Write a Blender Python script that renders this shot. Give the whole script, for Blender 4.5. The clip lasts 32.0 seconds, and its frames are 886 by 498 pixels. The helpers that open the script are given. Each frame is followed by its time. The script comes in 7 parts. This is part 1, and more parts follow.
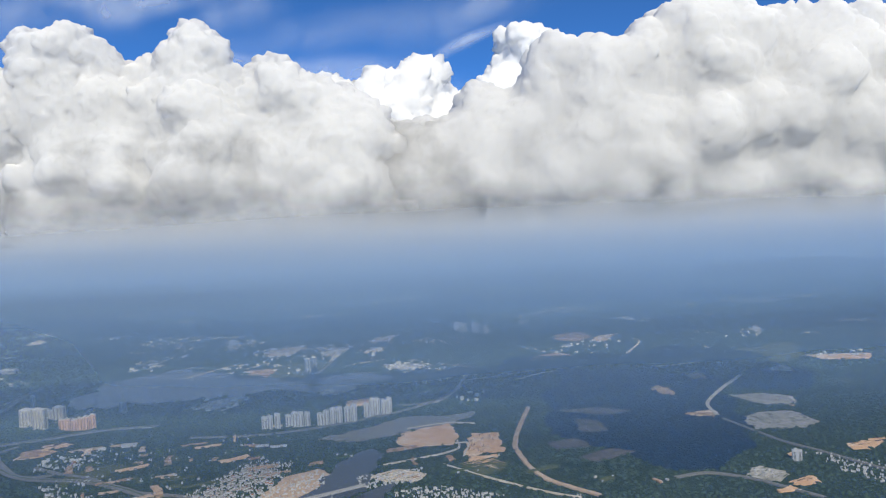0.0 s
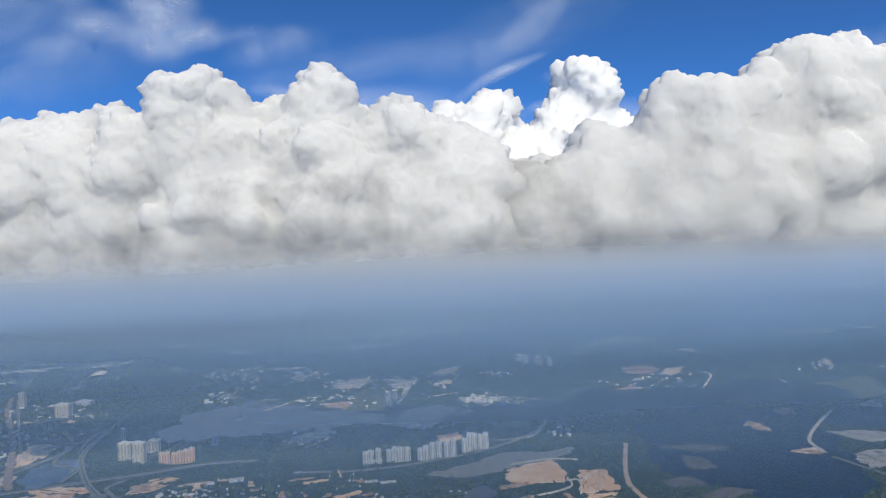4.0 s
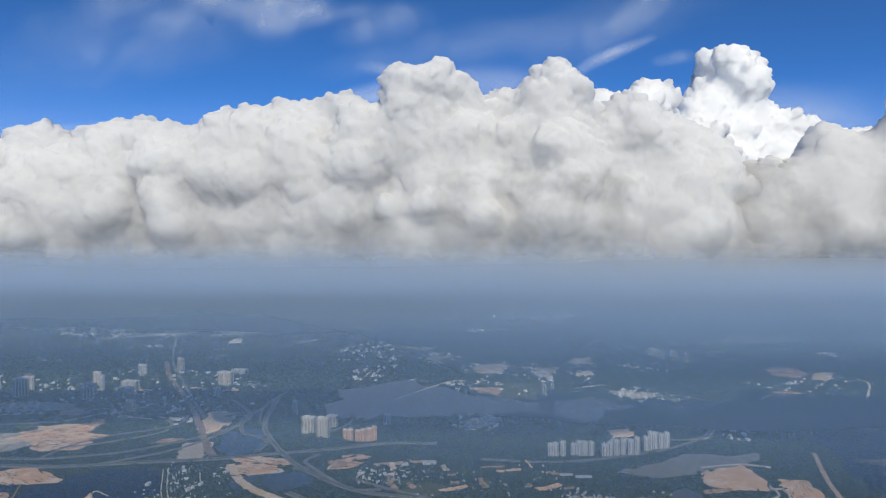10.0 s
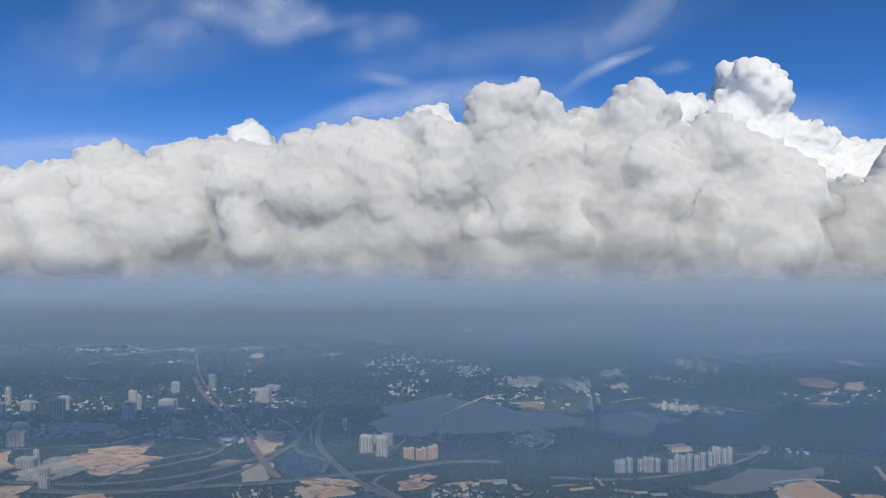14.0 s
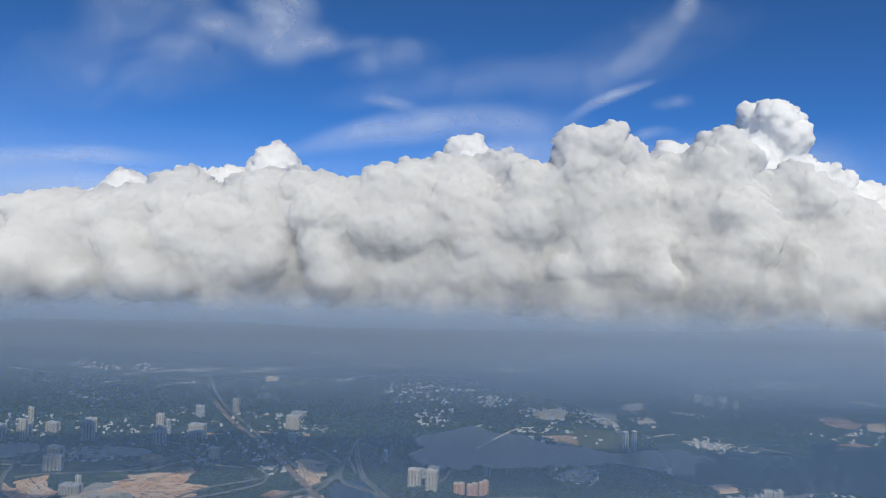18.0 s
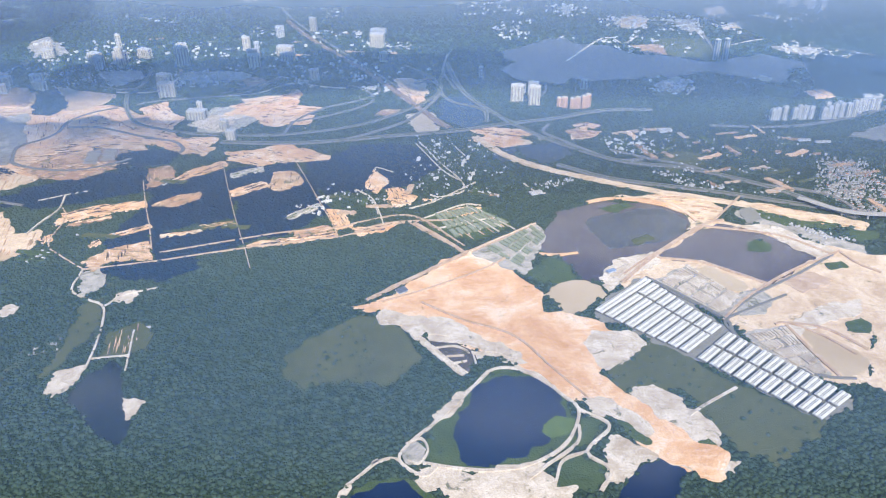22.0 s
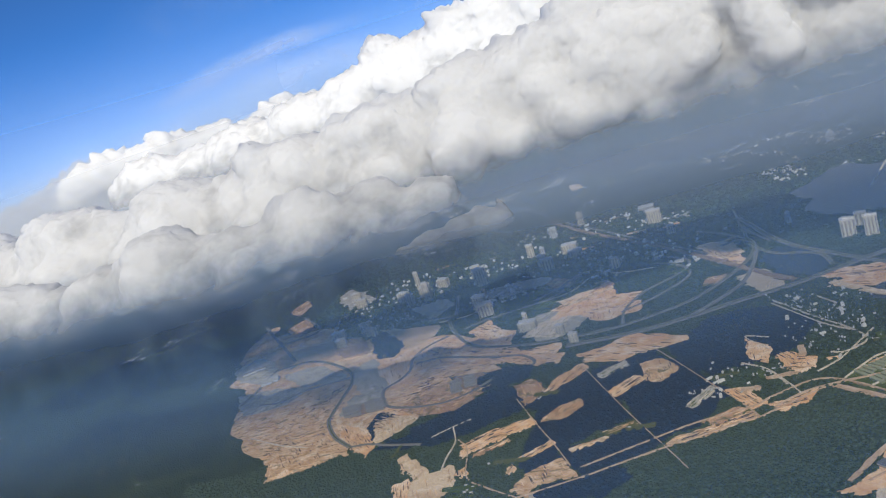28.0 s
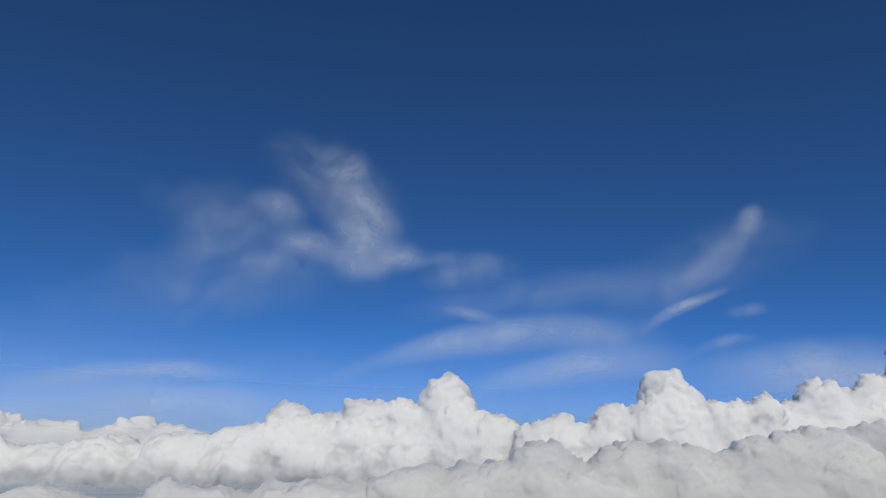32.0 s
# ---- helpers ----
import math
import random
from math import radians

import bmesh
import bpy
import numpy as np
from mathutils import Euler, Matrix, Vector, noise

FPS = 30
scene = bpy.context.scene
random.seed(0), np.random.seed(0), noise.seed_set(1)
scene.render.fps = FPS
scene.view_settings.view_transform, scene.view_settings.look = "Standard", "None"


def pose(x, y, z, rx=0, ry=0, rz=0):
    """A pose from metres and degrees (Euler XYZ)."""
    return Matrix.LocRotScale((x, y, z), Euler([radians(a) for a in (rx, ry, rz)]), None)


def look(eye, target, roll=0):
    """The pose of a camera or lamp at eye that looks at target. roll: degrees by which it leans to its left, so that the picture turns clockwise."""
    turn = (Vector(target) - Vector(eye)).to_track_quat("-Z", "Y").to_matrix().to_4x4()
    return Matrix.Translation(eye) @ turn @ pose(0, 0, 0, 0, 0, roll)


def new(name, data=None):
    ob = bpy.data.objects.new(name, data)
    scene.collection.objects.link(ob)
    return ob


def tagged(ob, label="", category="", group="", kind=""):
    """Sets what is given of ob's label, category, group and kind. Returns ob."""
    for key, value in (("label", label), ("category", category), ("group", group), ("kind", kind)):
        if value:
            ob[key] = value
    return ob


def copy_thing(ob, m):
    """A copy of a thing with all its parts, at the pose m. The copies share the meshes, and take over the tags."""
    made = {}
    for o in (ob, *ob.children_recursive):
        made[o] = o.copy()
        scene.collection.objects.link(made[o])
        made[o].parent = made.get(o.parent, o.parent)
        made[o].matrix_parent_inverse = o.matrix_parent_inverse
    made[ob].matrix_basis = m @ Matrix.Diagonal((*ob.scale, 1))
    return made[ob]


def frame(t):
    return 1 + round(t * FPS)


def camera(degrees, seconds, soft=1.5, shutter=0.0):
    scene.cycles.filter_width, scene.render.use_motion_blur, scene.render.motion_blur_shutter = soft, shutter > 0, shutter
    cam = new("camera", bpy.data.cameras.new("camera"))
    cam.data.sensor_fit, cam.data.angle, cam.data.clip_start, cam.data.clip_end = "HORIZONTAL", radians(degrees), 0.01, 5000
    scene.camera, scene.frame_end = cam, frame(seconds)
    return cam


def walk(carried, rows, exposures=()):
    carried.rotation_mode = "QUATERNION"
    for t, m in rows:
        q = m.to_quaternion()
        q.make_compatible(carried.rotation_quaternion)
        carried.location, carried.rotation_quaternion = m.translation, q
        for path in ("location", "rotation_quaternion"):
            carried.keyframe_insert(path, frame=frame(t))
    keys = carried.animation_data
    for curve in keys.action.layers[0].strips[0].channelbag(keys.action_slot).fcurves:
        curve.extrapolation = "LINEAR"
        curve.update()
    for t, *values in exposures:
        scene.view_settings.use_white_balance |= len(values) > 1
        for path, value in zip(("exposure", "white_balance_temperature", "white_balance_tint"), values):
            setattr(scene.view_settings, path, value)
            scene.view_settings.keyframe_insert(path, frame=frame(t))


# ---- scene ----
cam = camera(62.97, 32.0, soft=1.15)
# seconds, place, pitch, lean and heading of the aircraft passenger's camera
PATH = [
    (0, pose(0.0, 0.0, 268.4, 88.11, 2.51, -4.88)),
    (0.5, pose(-14.6, 0.0, 270.5, 88.71, 1.95, -3.76)),
    (1, pose(-29.3, 0.0, 272.5, 88.49, 2.37, -5.69)),
    (1.5, pose(-43.9, 0.1, 274.6, 88.64, 4.19, -5.40)),
    (2, pose(-58.5, 0.1, 276.6, 88.27, 2.90, -5.39)),
    (2.5, pose(-73.1, 0.2, 278.7, 88.06, 0.86, -4.47)),
    (3, pose(-87.7, 0.3, 280.7, 88.80, 1.73, -3.10)),
    (3.5, pose(-102.2, 0.4, 282.7, 89.64, 2.52, -3.79)),
    (5.5, pose(-160.4, 0.8, 290.6, 91.29, 1.97, -2.74)),
    (6, pose(-174.9, 1.0, 292.5, 90.42, 1.69, -2.58)),
    (6.5, pose(-189.4, 1.1, 294.5, 89.44, 0.88, -3.24)),
    (7, pose(-203.9, 1.3, 296.4, 89.19, 1.03, -5.59)),
    (7.5, pose(-218.4, 1.5, 298.3, 89.10, 0.97, -5.60)),
    (8, pose(-232.8, 1.7, 300.2, 88.97, -0.06, -4.66)),
    (8.5, pose(-247.3, 1.9, 302.2, 88.72, 2.76, -3.77)),
    (9, pose(-261.8, 2.0, 304.1, 91.04, 2.89, -1.33)),
    (9.5, pose(-276.2, 2.2, 306.0, 90.72, 0.88, -1.90)),
    (10, pose(-290.7, 2.4, 307.9, 88.71, -0.14, 1.67)),
    (10.5, pose(-305.2, 2.6, 309.8, 83.14, -3.01, -2.44)),
    (11, pose(-319.6, 2.9, 311.7, 87.89, -0.91, -0.74)),
    (11.5, pose(-334.1, 3.1, 313.6, 86.86, -0.02, 0.21)),
    (12, pose(-348.5, 3.3, 315.5, 88.86, 1.65, 2.56)),
    (12.5, pose(-363.0, 3.5, 317.4, 88.77, 2.19, 2.02)),
    (13, pose(-377.5, 3.7, 319.3, 89.61, 2.19, -1.22)),
    (13.5, pose(-391.9, 3.9, 321.2, 88.86, -0.66, -1.67)),
    (14, pose(-406.4, 4.1, 323.2, 89.24, 0.22, 0.19)),
    (14.5, pose(-420.9, 4.3, 325.1, 88.69, 0.14, -2.29)),
    (16.5, pose(-478.9, 4.9, 333.1, 87.92, -2.36, -0.55)),
    (17, pose(-493.4, 5.1, 335.1, 89.12, -0.85, 0.56)),
    (17.5, pose(-508.0, 5.2, 337.2, 92.06, -0.98, -2.28)),
    (18, pose(-522.5, 5.3, 339.3, 90.94, -1.70, -1.49)),
    (18.5, pose(-537.1, 5.4, 341.4, 82.57, 2.27, 3.18)),
    (19, pose(-551.7, 5.5, 343.6, 79.19, 3.17, 5.04)),
    (19.5, pose(-566.4, 5.6, 345.7, 78.46, 3.17, 1.65)),
    (20, pose(-581.0, 5.6, 348.0, 74.48, 3.90, 2.10)),
    (20.5, pose(-595.7, 5.6, 350.2, 71.32, 3.15, 0.85)),
    (21, pose(-610.4, 5.6, 352.5, 67.81, 2.16, 1.21)),
    (21.5, pose(-625.1, 5.6, 354.9, 61.90, 1.17, 0.30)),
    (22, pose(-639.9, 5.6, 357.3, 60.38, 0.57, -0.08)),
    (22.5, pose(-654.7, 5.5, 359.7, 60.64, 0.58, -0.46)),
    (23, pose(-669.5, 5.4, 362.2, 58.93, 0.59, -0.48)),
    (23.5, pose(-684.4, 5.2, 364.8, 56.92, 0.74, 1.07)),
    (24, pose(-699.3, 5.0, 367.4, 55.66, 4.44, 4.62)),
    (24.5, pose(-714.3, 4.8, 370.0, 60.48, 8.55, 8.73)),
    (25, pose(-729.2, 4.6, 372.8, 61.55, 10.38, 9.85)),
    (25.5, pose(-744.3, 4.3, 375.6, 64.49, 13.29, 11.36)),
    (27.5, pose(-804.9, 2.7, 387.6, 75.64, 21.07, 14.60)),
    (28, pose(-820.2, 2.2, 390.8, 76.89, 18.24, 10.59)),
    (28.5, pose(-835.6, 1.7, 394.1, 76.25, 12.27, 4.65)),
    (29, pose(-851.0, 1.1, 397.4, 80.31, 8.27, 2.10)),
    (29.5, pose(-866.5, 0.4, 400.9, 85.00, 4.31, -0.25)),
    (30, pose(-882.1, -0.3, 404.5, 90.15, 0.10, -2.42)),
    (30.5, pose(-897.7, -1.1, 408.2, 97.42, -2.11, -2.94)),
    (31, pose(-913.4, -2.0, 412.0, 99.74, -1.85, -1.75)),
    (31.5, pose(-929.2, -2.9, 415.9, 105.23, -1.90, -2.37)),
    (32, pose(-945.0, -3.8, 419.9, 106.25, -1.11, -0.81)),
]
EXPOSURES = (
    (0, 0.2, 6950, 4), (3, 0.12, 6950, 4), (7, 0.03, 6950, 4), (14, -0.12, 6900, 4), (18, -0.15, 6900, 4), (19, -0.2, 6900, 5),
    (20, -0.12, 6900, 5), (21, 0.18, 6850, 6), (22, 1.16, 6700, 9), (24, 1.12, 6550, 9), (25, 1.06, 6500, 9), (28, 0.02, 7000, 5),
    (29, -0.25, 6950, 5), (30, -0.25, 7000, 4), (31, -0.4, 6950, 4), (32, -0.52, 6950, 4))
SKY_STRENGTH, SUN_STRENGTH, HAZE_MAX = 0.175, 3.5, 0.70
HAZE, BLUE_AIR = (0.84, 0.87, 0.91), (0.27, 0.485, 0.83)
walk(cam, PATH, EXPOSURES)

# ---- daylight: sun high behind the camera, tropical sky ----
SUN_TO = Vector((0.10, -0.75, 0.66)).normalized()
world = bpy.data.worlds.new("sky")
scene.world = world
world.use_nodes = True
wn, wl = world.node_tree.nodes, world.node_tree.links
sky = wn.new("ShaderNodeTexSky")
sky.sky_type, sky.sun_disc = "NISHITA", False
sky.sun_elevation = math.asin(SUN_TO.z)
sky.sun_rotation = math.atan2(SUN_TO.x, SUN_TO.y)
sky.altitude, sky.air_density, sky.dust_density, sky.ozone_density = 9000.0, 1.0, 0.2, 6.0
clear = wn.new("ShaderNodeHueSaturation")  # clean washed air: a deeper blue
clear.inputs["Saturation"].default_value, clear.inputs["Hue"].default_value = 1.13, 0.503
wl.new(sky.outputs[0], clear.inputs["Color"])
wl.new(clear.outputs[0], wn["Background"].inputs[0])
wn["Background"].inputs[1].default_value = SKY_STRENGTH
sun = new("sun", bpy.data.lights.new("sun", "SUN"))
sun.data.energy, sun.data.angle, sun.data.color = SUN_STRENGTH, radians(0.6), (1.0, 0.94, 0.85)
sun.matrix_world = look((0, 0, 900), Vector((0, 0, 900)) - SUN_TO)
# ---- materials ----
class Nodes:
    """A small builder for node materials in object space, in metres."""

    def __init__(self, name):
        self.mat = bpy.data.materials.new(name)
        self.mat.use_nodes = True
        self.n, self.l = self.mat.node_tree.nodes, self.mat.node_tree.links
        self.bsdf, self.out = self.n["Principled BSDF"], self.n["Material Output"]
        self.place = self.n.new("ShaderNodeNewGeometry").outputs["Position"]

    def put(self, socket, value):
        if isinstance(value, bpy.types.NodeSocket):
            self.l.new(value, socket)
        else:
            socket.default_value = value

    def stretch(self, sx, sy, sz=1.0, turn=0.0):
        m = self.n.new("ShaderNodeMapping")
        self.put(m.inputs[0], self.place)
        m.inputs["Rotation"].default_value = (0, 0, turn)
        m.inputs["Scale"].default_value = (sx, sy, sz)
        return m.outputs[0]

    def noise(self, size, detail=4.0, rough=0.6, at=None, warp=0.0):
        t = self.n.new("ShaderNodeTexNoise")
        self.put(t.inputs["Vector"], at or self.place)
        t.inputs["Scale"].default_value, t.inputs["Detail"].default_value = 1.0 / size, detail
        t.inputs["Roughness"].default_value, t.inputs["Distortion"].default_value = rough, warp
        return t.outputs["Fac"]

    def cells(self, size, feature="F1", at=None, out="Distance"):
        t = self.n.new("ShaderNodeTexVoronoi")
        self.put(t.inputs["Vector"], at or self.place)
        t.feature = feature
        t.inputs["Scale"].default_value = 1.0 / size
        return t.outputs[out]

    def ramp(self, fac, *stops):
        r = self.n.new("ShaderNodeValToRGB")
        self.put(r.inputs[0], fac)
        e = r.color_ramp.elements
        while len(e) < len(stops):
            e.new(0.5)
        for k, (at, c) in enumerate(stops):
            e[k].position = at
            e[k].color = (*c, 1) if isinstance(c, tuple) else (c, c, c, 1)
        return r.outputs[0]

    def mix(self, fac, a, b, kind="MIX"):
        m = self.n.new("ShaderNodeMix")
        m.data_type, m.blend_type = "RGBA", kind
        for socket, v in ((m.inputs[0], fac), (m.inputs[6], a), (m.inputs[7], b)):
            self.put(socket, (*v, 1) if isinstance(v, tuple) else v)
        return m.outputs[2]

    def sums(self, op, a, b):
        m = self.n.new("ShaderNodeMath")
        m.operation = op
        self.put(m.inputs[0], a), self.put(m.inputs[1], b)
        return m.outputs[0]

    def done(self, colour, rough=0.9, bump=None, depth=1.0, strength=0.6, spec=0.2):
        self.put(self.bsdf.inputs["Base Color"], (*colour, 1) if isinstance(colour, tuple) else colour)
        self.put(self.bsdf.inputs["Roughness"], rough)
        self.bsdf.inputs["Specular IOR Level"].default_value = spec
        if bump is not None:
            b = self.n.new("ShaderNodeBump")
            b.inputs["Strength"].default_value, b.inputs["Distance"].default_value = strength, depth
            self.put(b.inputs["Height"], bump)
            self.put(self.bsdf.inputs["Normal"], b.outputs[0])
        return self.mat


def soil_mat(name, dark, mid, light, scrub=0.0, size=40.0, turn=0.4, rows=0.0):
    """Bare earth: broad drifts, graded streaks, washed gullies, fine grain and tufts of scrub."""
    m = Nodes(name)
    broad = m.noise(size, 6, 0.68, warp=0.9)
    streak = m.noise(6, 6, 0.75, m.stretch(0.32, 1.3, 1, turn), 1.6)
    wash = m.noise(15, 7, 0.75, warp=1.6)
    fine = m.noise(1.3, 3, 0.7)
    c = m.ramp(broad, (0.30, dark), (0.48, mid), (0.66, light))
    c = m.mix(m.ramp(streak, (0.50, 0.0), (0.66, 0.45)), c, light)
    rut = m.noise(16, 5, 0.6, warp=2.2)
    c = m.mix(m.ramp(rut, (0.484, 0.0), (0.5, 0.55), (0.516, 0.0)), c, tuple(v * 0.6 for v in dark))
    c = m.mix(m.ramp(wash, (0.28, 0.45), (0.45, 0.0)), c, tuple(v * 0.8 for v in dark))
    c = m.mix(m.ramp(wash, (0.60, 0.0), (0.70, 0.6)), c, tuple(min(0.74, v * 1.2) for v in light))
    c = m.mix(m.ramp(fine, (0.35, 0.5), (0.55, 0.0)), c, dark)
    if scrub:
        tuft = m.noise(13, 7, 0.75, warp=0.9)
        c = m.mix(m.ramp(tuft, (0.65 - scrub, 0.0), (0.72 - scrub, 0.85)), c, (0.10, 0.11, 0.065))
    if rows:
        furrow = m.noise(5, 6, 0.7, m.stretch(rows, 1.6, 1, turn), 0.4)
        c = m.mix(m.ramp(furrow, (0.52, 0.0), (0.62, 0.75)), c, (0.09, 0.095, 0.055))
        c = m.mix(m.ramp(furrow, (0.34, 0.4), (0.44, 0.0)), c, light)
    return m.done(c, 0.95, m.noise(4, 6, 0.75), 1.0)


def green_mat(name, dark, mid, light, size=60.0, grain=2.2, depth=1.5):
    """Vegetation seen from the air: drifts of tone and clumps of crowns."""
    m = Nodes(name)
    broad = m.noise(size, 5, 0.6, warp=0.5)
    clump = m.cells(grain)
    c = m.ramp(broad, (0.32, dark), (0.52, mid), (0.72, light))
    c = m.mix(m.ramp(clump, (0.15, 0.0), (0.75, 0.75)), c, dark)
    c = m.mix(m.ramp(m.noise(9, 4, 0.7), (0.45, 0.0), (0.75, 0.5)), c, light)
    return m.done(c, 0.9, m.sums("SUBTRACT", m.noise(6, 4, 0.7), clump), depth, 0.8, 0.1)


def water_mat(name, deep, shore, size=70.0, rough=0.12):
    m = Nodes(name)
    c = m.ramp(m.noise(size, 4, 0.6, warp=0.7), (0.35, deep), (0.7, shore))
    return m.done(c, rough, m.noise(2.5, 3, 0.6, m.stretch(1, 0.4)), 0.05, 0.25, 0.3)


def plain_mat(name, colour, rough=0.8, wear=0.35, size=6.0, metal=0.0):
    m = Nodes(name)
    dirt = m.mix(m.ramp(m.noise(size, 5, 0.7), (0.35, wear), (0.65, 0.0)), colour, tuple(v * 0.55 for v in colour))
    c = m.mix(m.ramp(m.noise(0.8, 3, 0.7), (0.4, wear * 0.5), (0.6, 0.0)), dirt, tuple(v * 0.7 for v in colour))
    m.bsdf.inputs["Metallic"].default_value = metal
    return m.done(c, rough, m.noise(0.7, 3), 0.04, 0.3)


def forest_floor():
    """The whole country: forest, oil palm in darker plots, scrub and thin bare flecks."""
    m = Nodes("forest_floor")
    plots = m.cells(120.0, out="Color", at=m.stretch(1.0, 1.6, 0.0, 0.25))
    broad = m.noise(180, 6, 0.62, warp=0.8)
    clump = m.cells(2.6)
    c = m.ramp(broad, (0.3, (0.018, 0.036, 0.022)), (0.5, (0.027, 0.048, 0.026)), (0.72, (0.045, 0.068, 0.032)))
    grey = m.n.new("ShaderNodeRGBToBW")
    m.put(grey.inputs[0], plots)
    c = m.mix(m.ramp(grey.outputs[0], (0.45, 0.0), (0.7, 0.5)), c, (0.012, 0.028, 0.018))
    c = m.mix(m.ramp(m.noise(22, 6, 0.7, warp=1.0), (0.55, 0.0), (0.72, 0.6)), c, (0.055, 0.078, 0.032))
    c = m.mix(m.ramp(m.noise(34, 8, 0.78, warp=1.4), (0.64, 0.0), (0.69, 0.8)), c, (0.36, 0.28, 0.19))
    roofs = m.n.new("ShaderNodeRGBToBW")
    m.put(roofs.inputs[0], m.cells(4.5, out="Color", at=m.stretch(1.0, 0.7, 0.0, 0.3)))
    near = m.ramp(m.noise(110, 5, 0.65, warp=0.8), (0.62, 0.0), (0.70, 1.0))
    c = m.mix(m.sums("MULTIPLY", m.ramp(roofs.outputs[0], (0.64, 0.0), (0.68, 1.0)), near), c, (0.46, 0.43, 0.38))
    # shade in the gaps between crowns, put into the colour
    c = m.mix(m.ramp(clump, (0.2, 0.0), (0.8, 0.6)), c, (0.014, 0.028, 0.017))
    return m.done(c, 0.92, m.sums("SUBTRACT", m.noise(7, 4, 0.7), clump), 1.6, 0.8, 0.1)


def outskirts():
    """Settled land far off: woods broken by pale roofs, yards and bare lots in clusters."""
    m = Nodes("settled_land")
    c = m.ramp(m.noise(150, 6, 0.62, warp=0.8), (0.3, (0.010, 0.020, 0.018)), (0.5, (0.017, 0.031, 0.024)), (0.72, (0.038, 0.055, 0.034)))
    c = m.mix(m.ramp(m.noise(48, 7, 0.75, warp=1.2), (0.62, 0.0), (0.68, 0.8)), c, (0.34, 0.27, 0.19))
    roofs = m.n.new("ShaderNodeRGBToBW")
    m.put(roofs.inputs[0], m.cells(6.5, out="Color", at=m.stretch(1.0, 0.55, 0.0, 0.3)))
    near = m.ramp(m.noise(170, 4, 0.6, warp=0.5), (0.57, 0.0), (0.64, 1.0))
    c = m.mix(m.sums("MULTIPLY", m.ramp(roofs.outputs[0], (0.64, 0.0), (0.68, 1.0)), near), c, (0.58, 0.56, 0.52))
    return m.done(c, 0.9, m.noise(8, 4, 0.7), 1.5, 0.7, 0.1)


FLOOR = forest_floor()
OUTSKIRTS = outskirts()
SAND = soil_mat("orange_sand", (0.52, 0.28, 0.135), (0.68, 0.43, 0.25), (0.78, 0.66, 0.52), 0.03, 45)
EARTH = soil_mat("brown_earth", (0.24, 0.13, 0.08), (0.40, 0.24, 0.15), (0.54, 0.40, 0.28), 0.13, 25)
DIRT = soil_mat("dirt_track", (0.34, 0.23, 0.15), (0.44, 0.32, 0.23), (0.55, 0.44, 0.34), 0.0, 12)
FIELD = soil_mat("tilled_field", (0.36, 0.20, 0.11), (0.58, 0.38, 0.23), (0.72, 0.57, 0.42), 0.08, 16, 0.25, 0.22)
CHALK = soil_mat("pale_sand", (0.36, 0.29, 0.21), (0.54, 0.47, 0.38), (0.70, 0.64, 0.56), 0.07, 20, 1.1)
RUBBLE = soil_mat("rubble", (0.22, 0.21, 0.19), (0.36, 0.34, 0.30), (0.52, 0.48, 0.42), 0.09, 14, 0.9)
BEIGE = soil_mat("beige_ground", (0.42, 0.30, 0.19), (0.60, 0.46, 0.32), (0.72, 0.60, 0.46), 0.05, 26, 0.8)
SOIL = soil_mat("graded_soil", (0.16, 0.11, 0.085), (0.24, 0.17, 0.13), (0.33, 0.25, 0.19), 0.0, 20)
TAN = soil_mat("tan_earth", (0.36, 0.26, 0.18), (0.46, 0.35, 0.25), (0.54, 0.44, 0.33), 0.0, 60)
WETSOIL = soil_mat("wet_soil", (0.045, 0.042, 0.045), (0.085, 0.078, 0.08), (0.15, 0.135, 0.125), 0.05, 18)
MEADOW = green_mat("meadow", (0.038, 0.062, 0.022), (0.062, 0.095, 0.035), (0.10, 0.13, 0.055), 30, 1.4, 0.5)
OLIVE = green_mat("bog_grass", (0.062, 0.074, 0.034), (0.085, 0.098, 0.046), (0.115, 0.122, 0.064), 45, 1.1, 0.25)
# navy tint: cloud shadow and blue haze put into the woodland colour
SHADED_GREEN = green_mat("shaded_greenery", (0.006, 0.018, 0.042), (0.008, 0.024, 0.052), (0.014, 0.034, 0.060), 60, 1.8, 0.8)
ALGAE = green_mat("algae", (0.07, 0.11, 0.03), (0.10, 0.15, 0.045), (0.14, 0.19, 0.06), 18, 1.0, 0.1)
WATER = water_mat("lake_water", (0.003, 0.012, 0.045), (0.006, 0.018, 0.058))
DARKWATER = water_mat("dark_pond_water", (0.006, 0.013, 0.025), (0.015, 0.024, 0.032))
LAKEWATER = water_mat("reservoir_water", (0.014, 0.020, 0.034), (0.026, 0.032, 0.044), 160, 0.3)
BROWNWATER = water_mat("silty_water", (0.046, 0.036, 0.042), (0.075, 0.058, 0.058), 60)
RIVERWATER = water_mat("river_water", (0.12, 0.105, 0.075), (0.16, 0.14, 0.10), 90, 0.3)
TANWATER = water_mat("muddy_water", (0.40, 0.31, 0.20), (0.48, 0.39, 0.27), 90, 0.35)
ASPHALT = plain_mat("worn_asphalt", (0.18, 0.178, 0.17), 0.85, 0.4, 9)
CONCRETE_YARD = plain_mat("concrete_yard", (0.24, 0.235, 0.21), 0.85, 0.5, 4)
CONCRETE = plain_mat("concrete", (0.36, 0.35, 0.33), 0.8, 0.4, 5)
PAINT_WHITE = plain_mat("white_render", (0.58, 0.57, 0.54), 0.7, 0.3)
PAINT_CREAM = plain_mat("cream_render", (0.52, 0.48, 0.40), 0.7, 0.3)
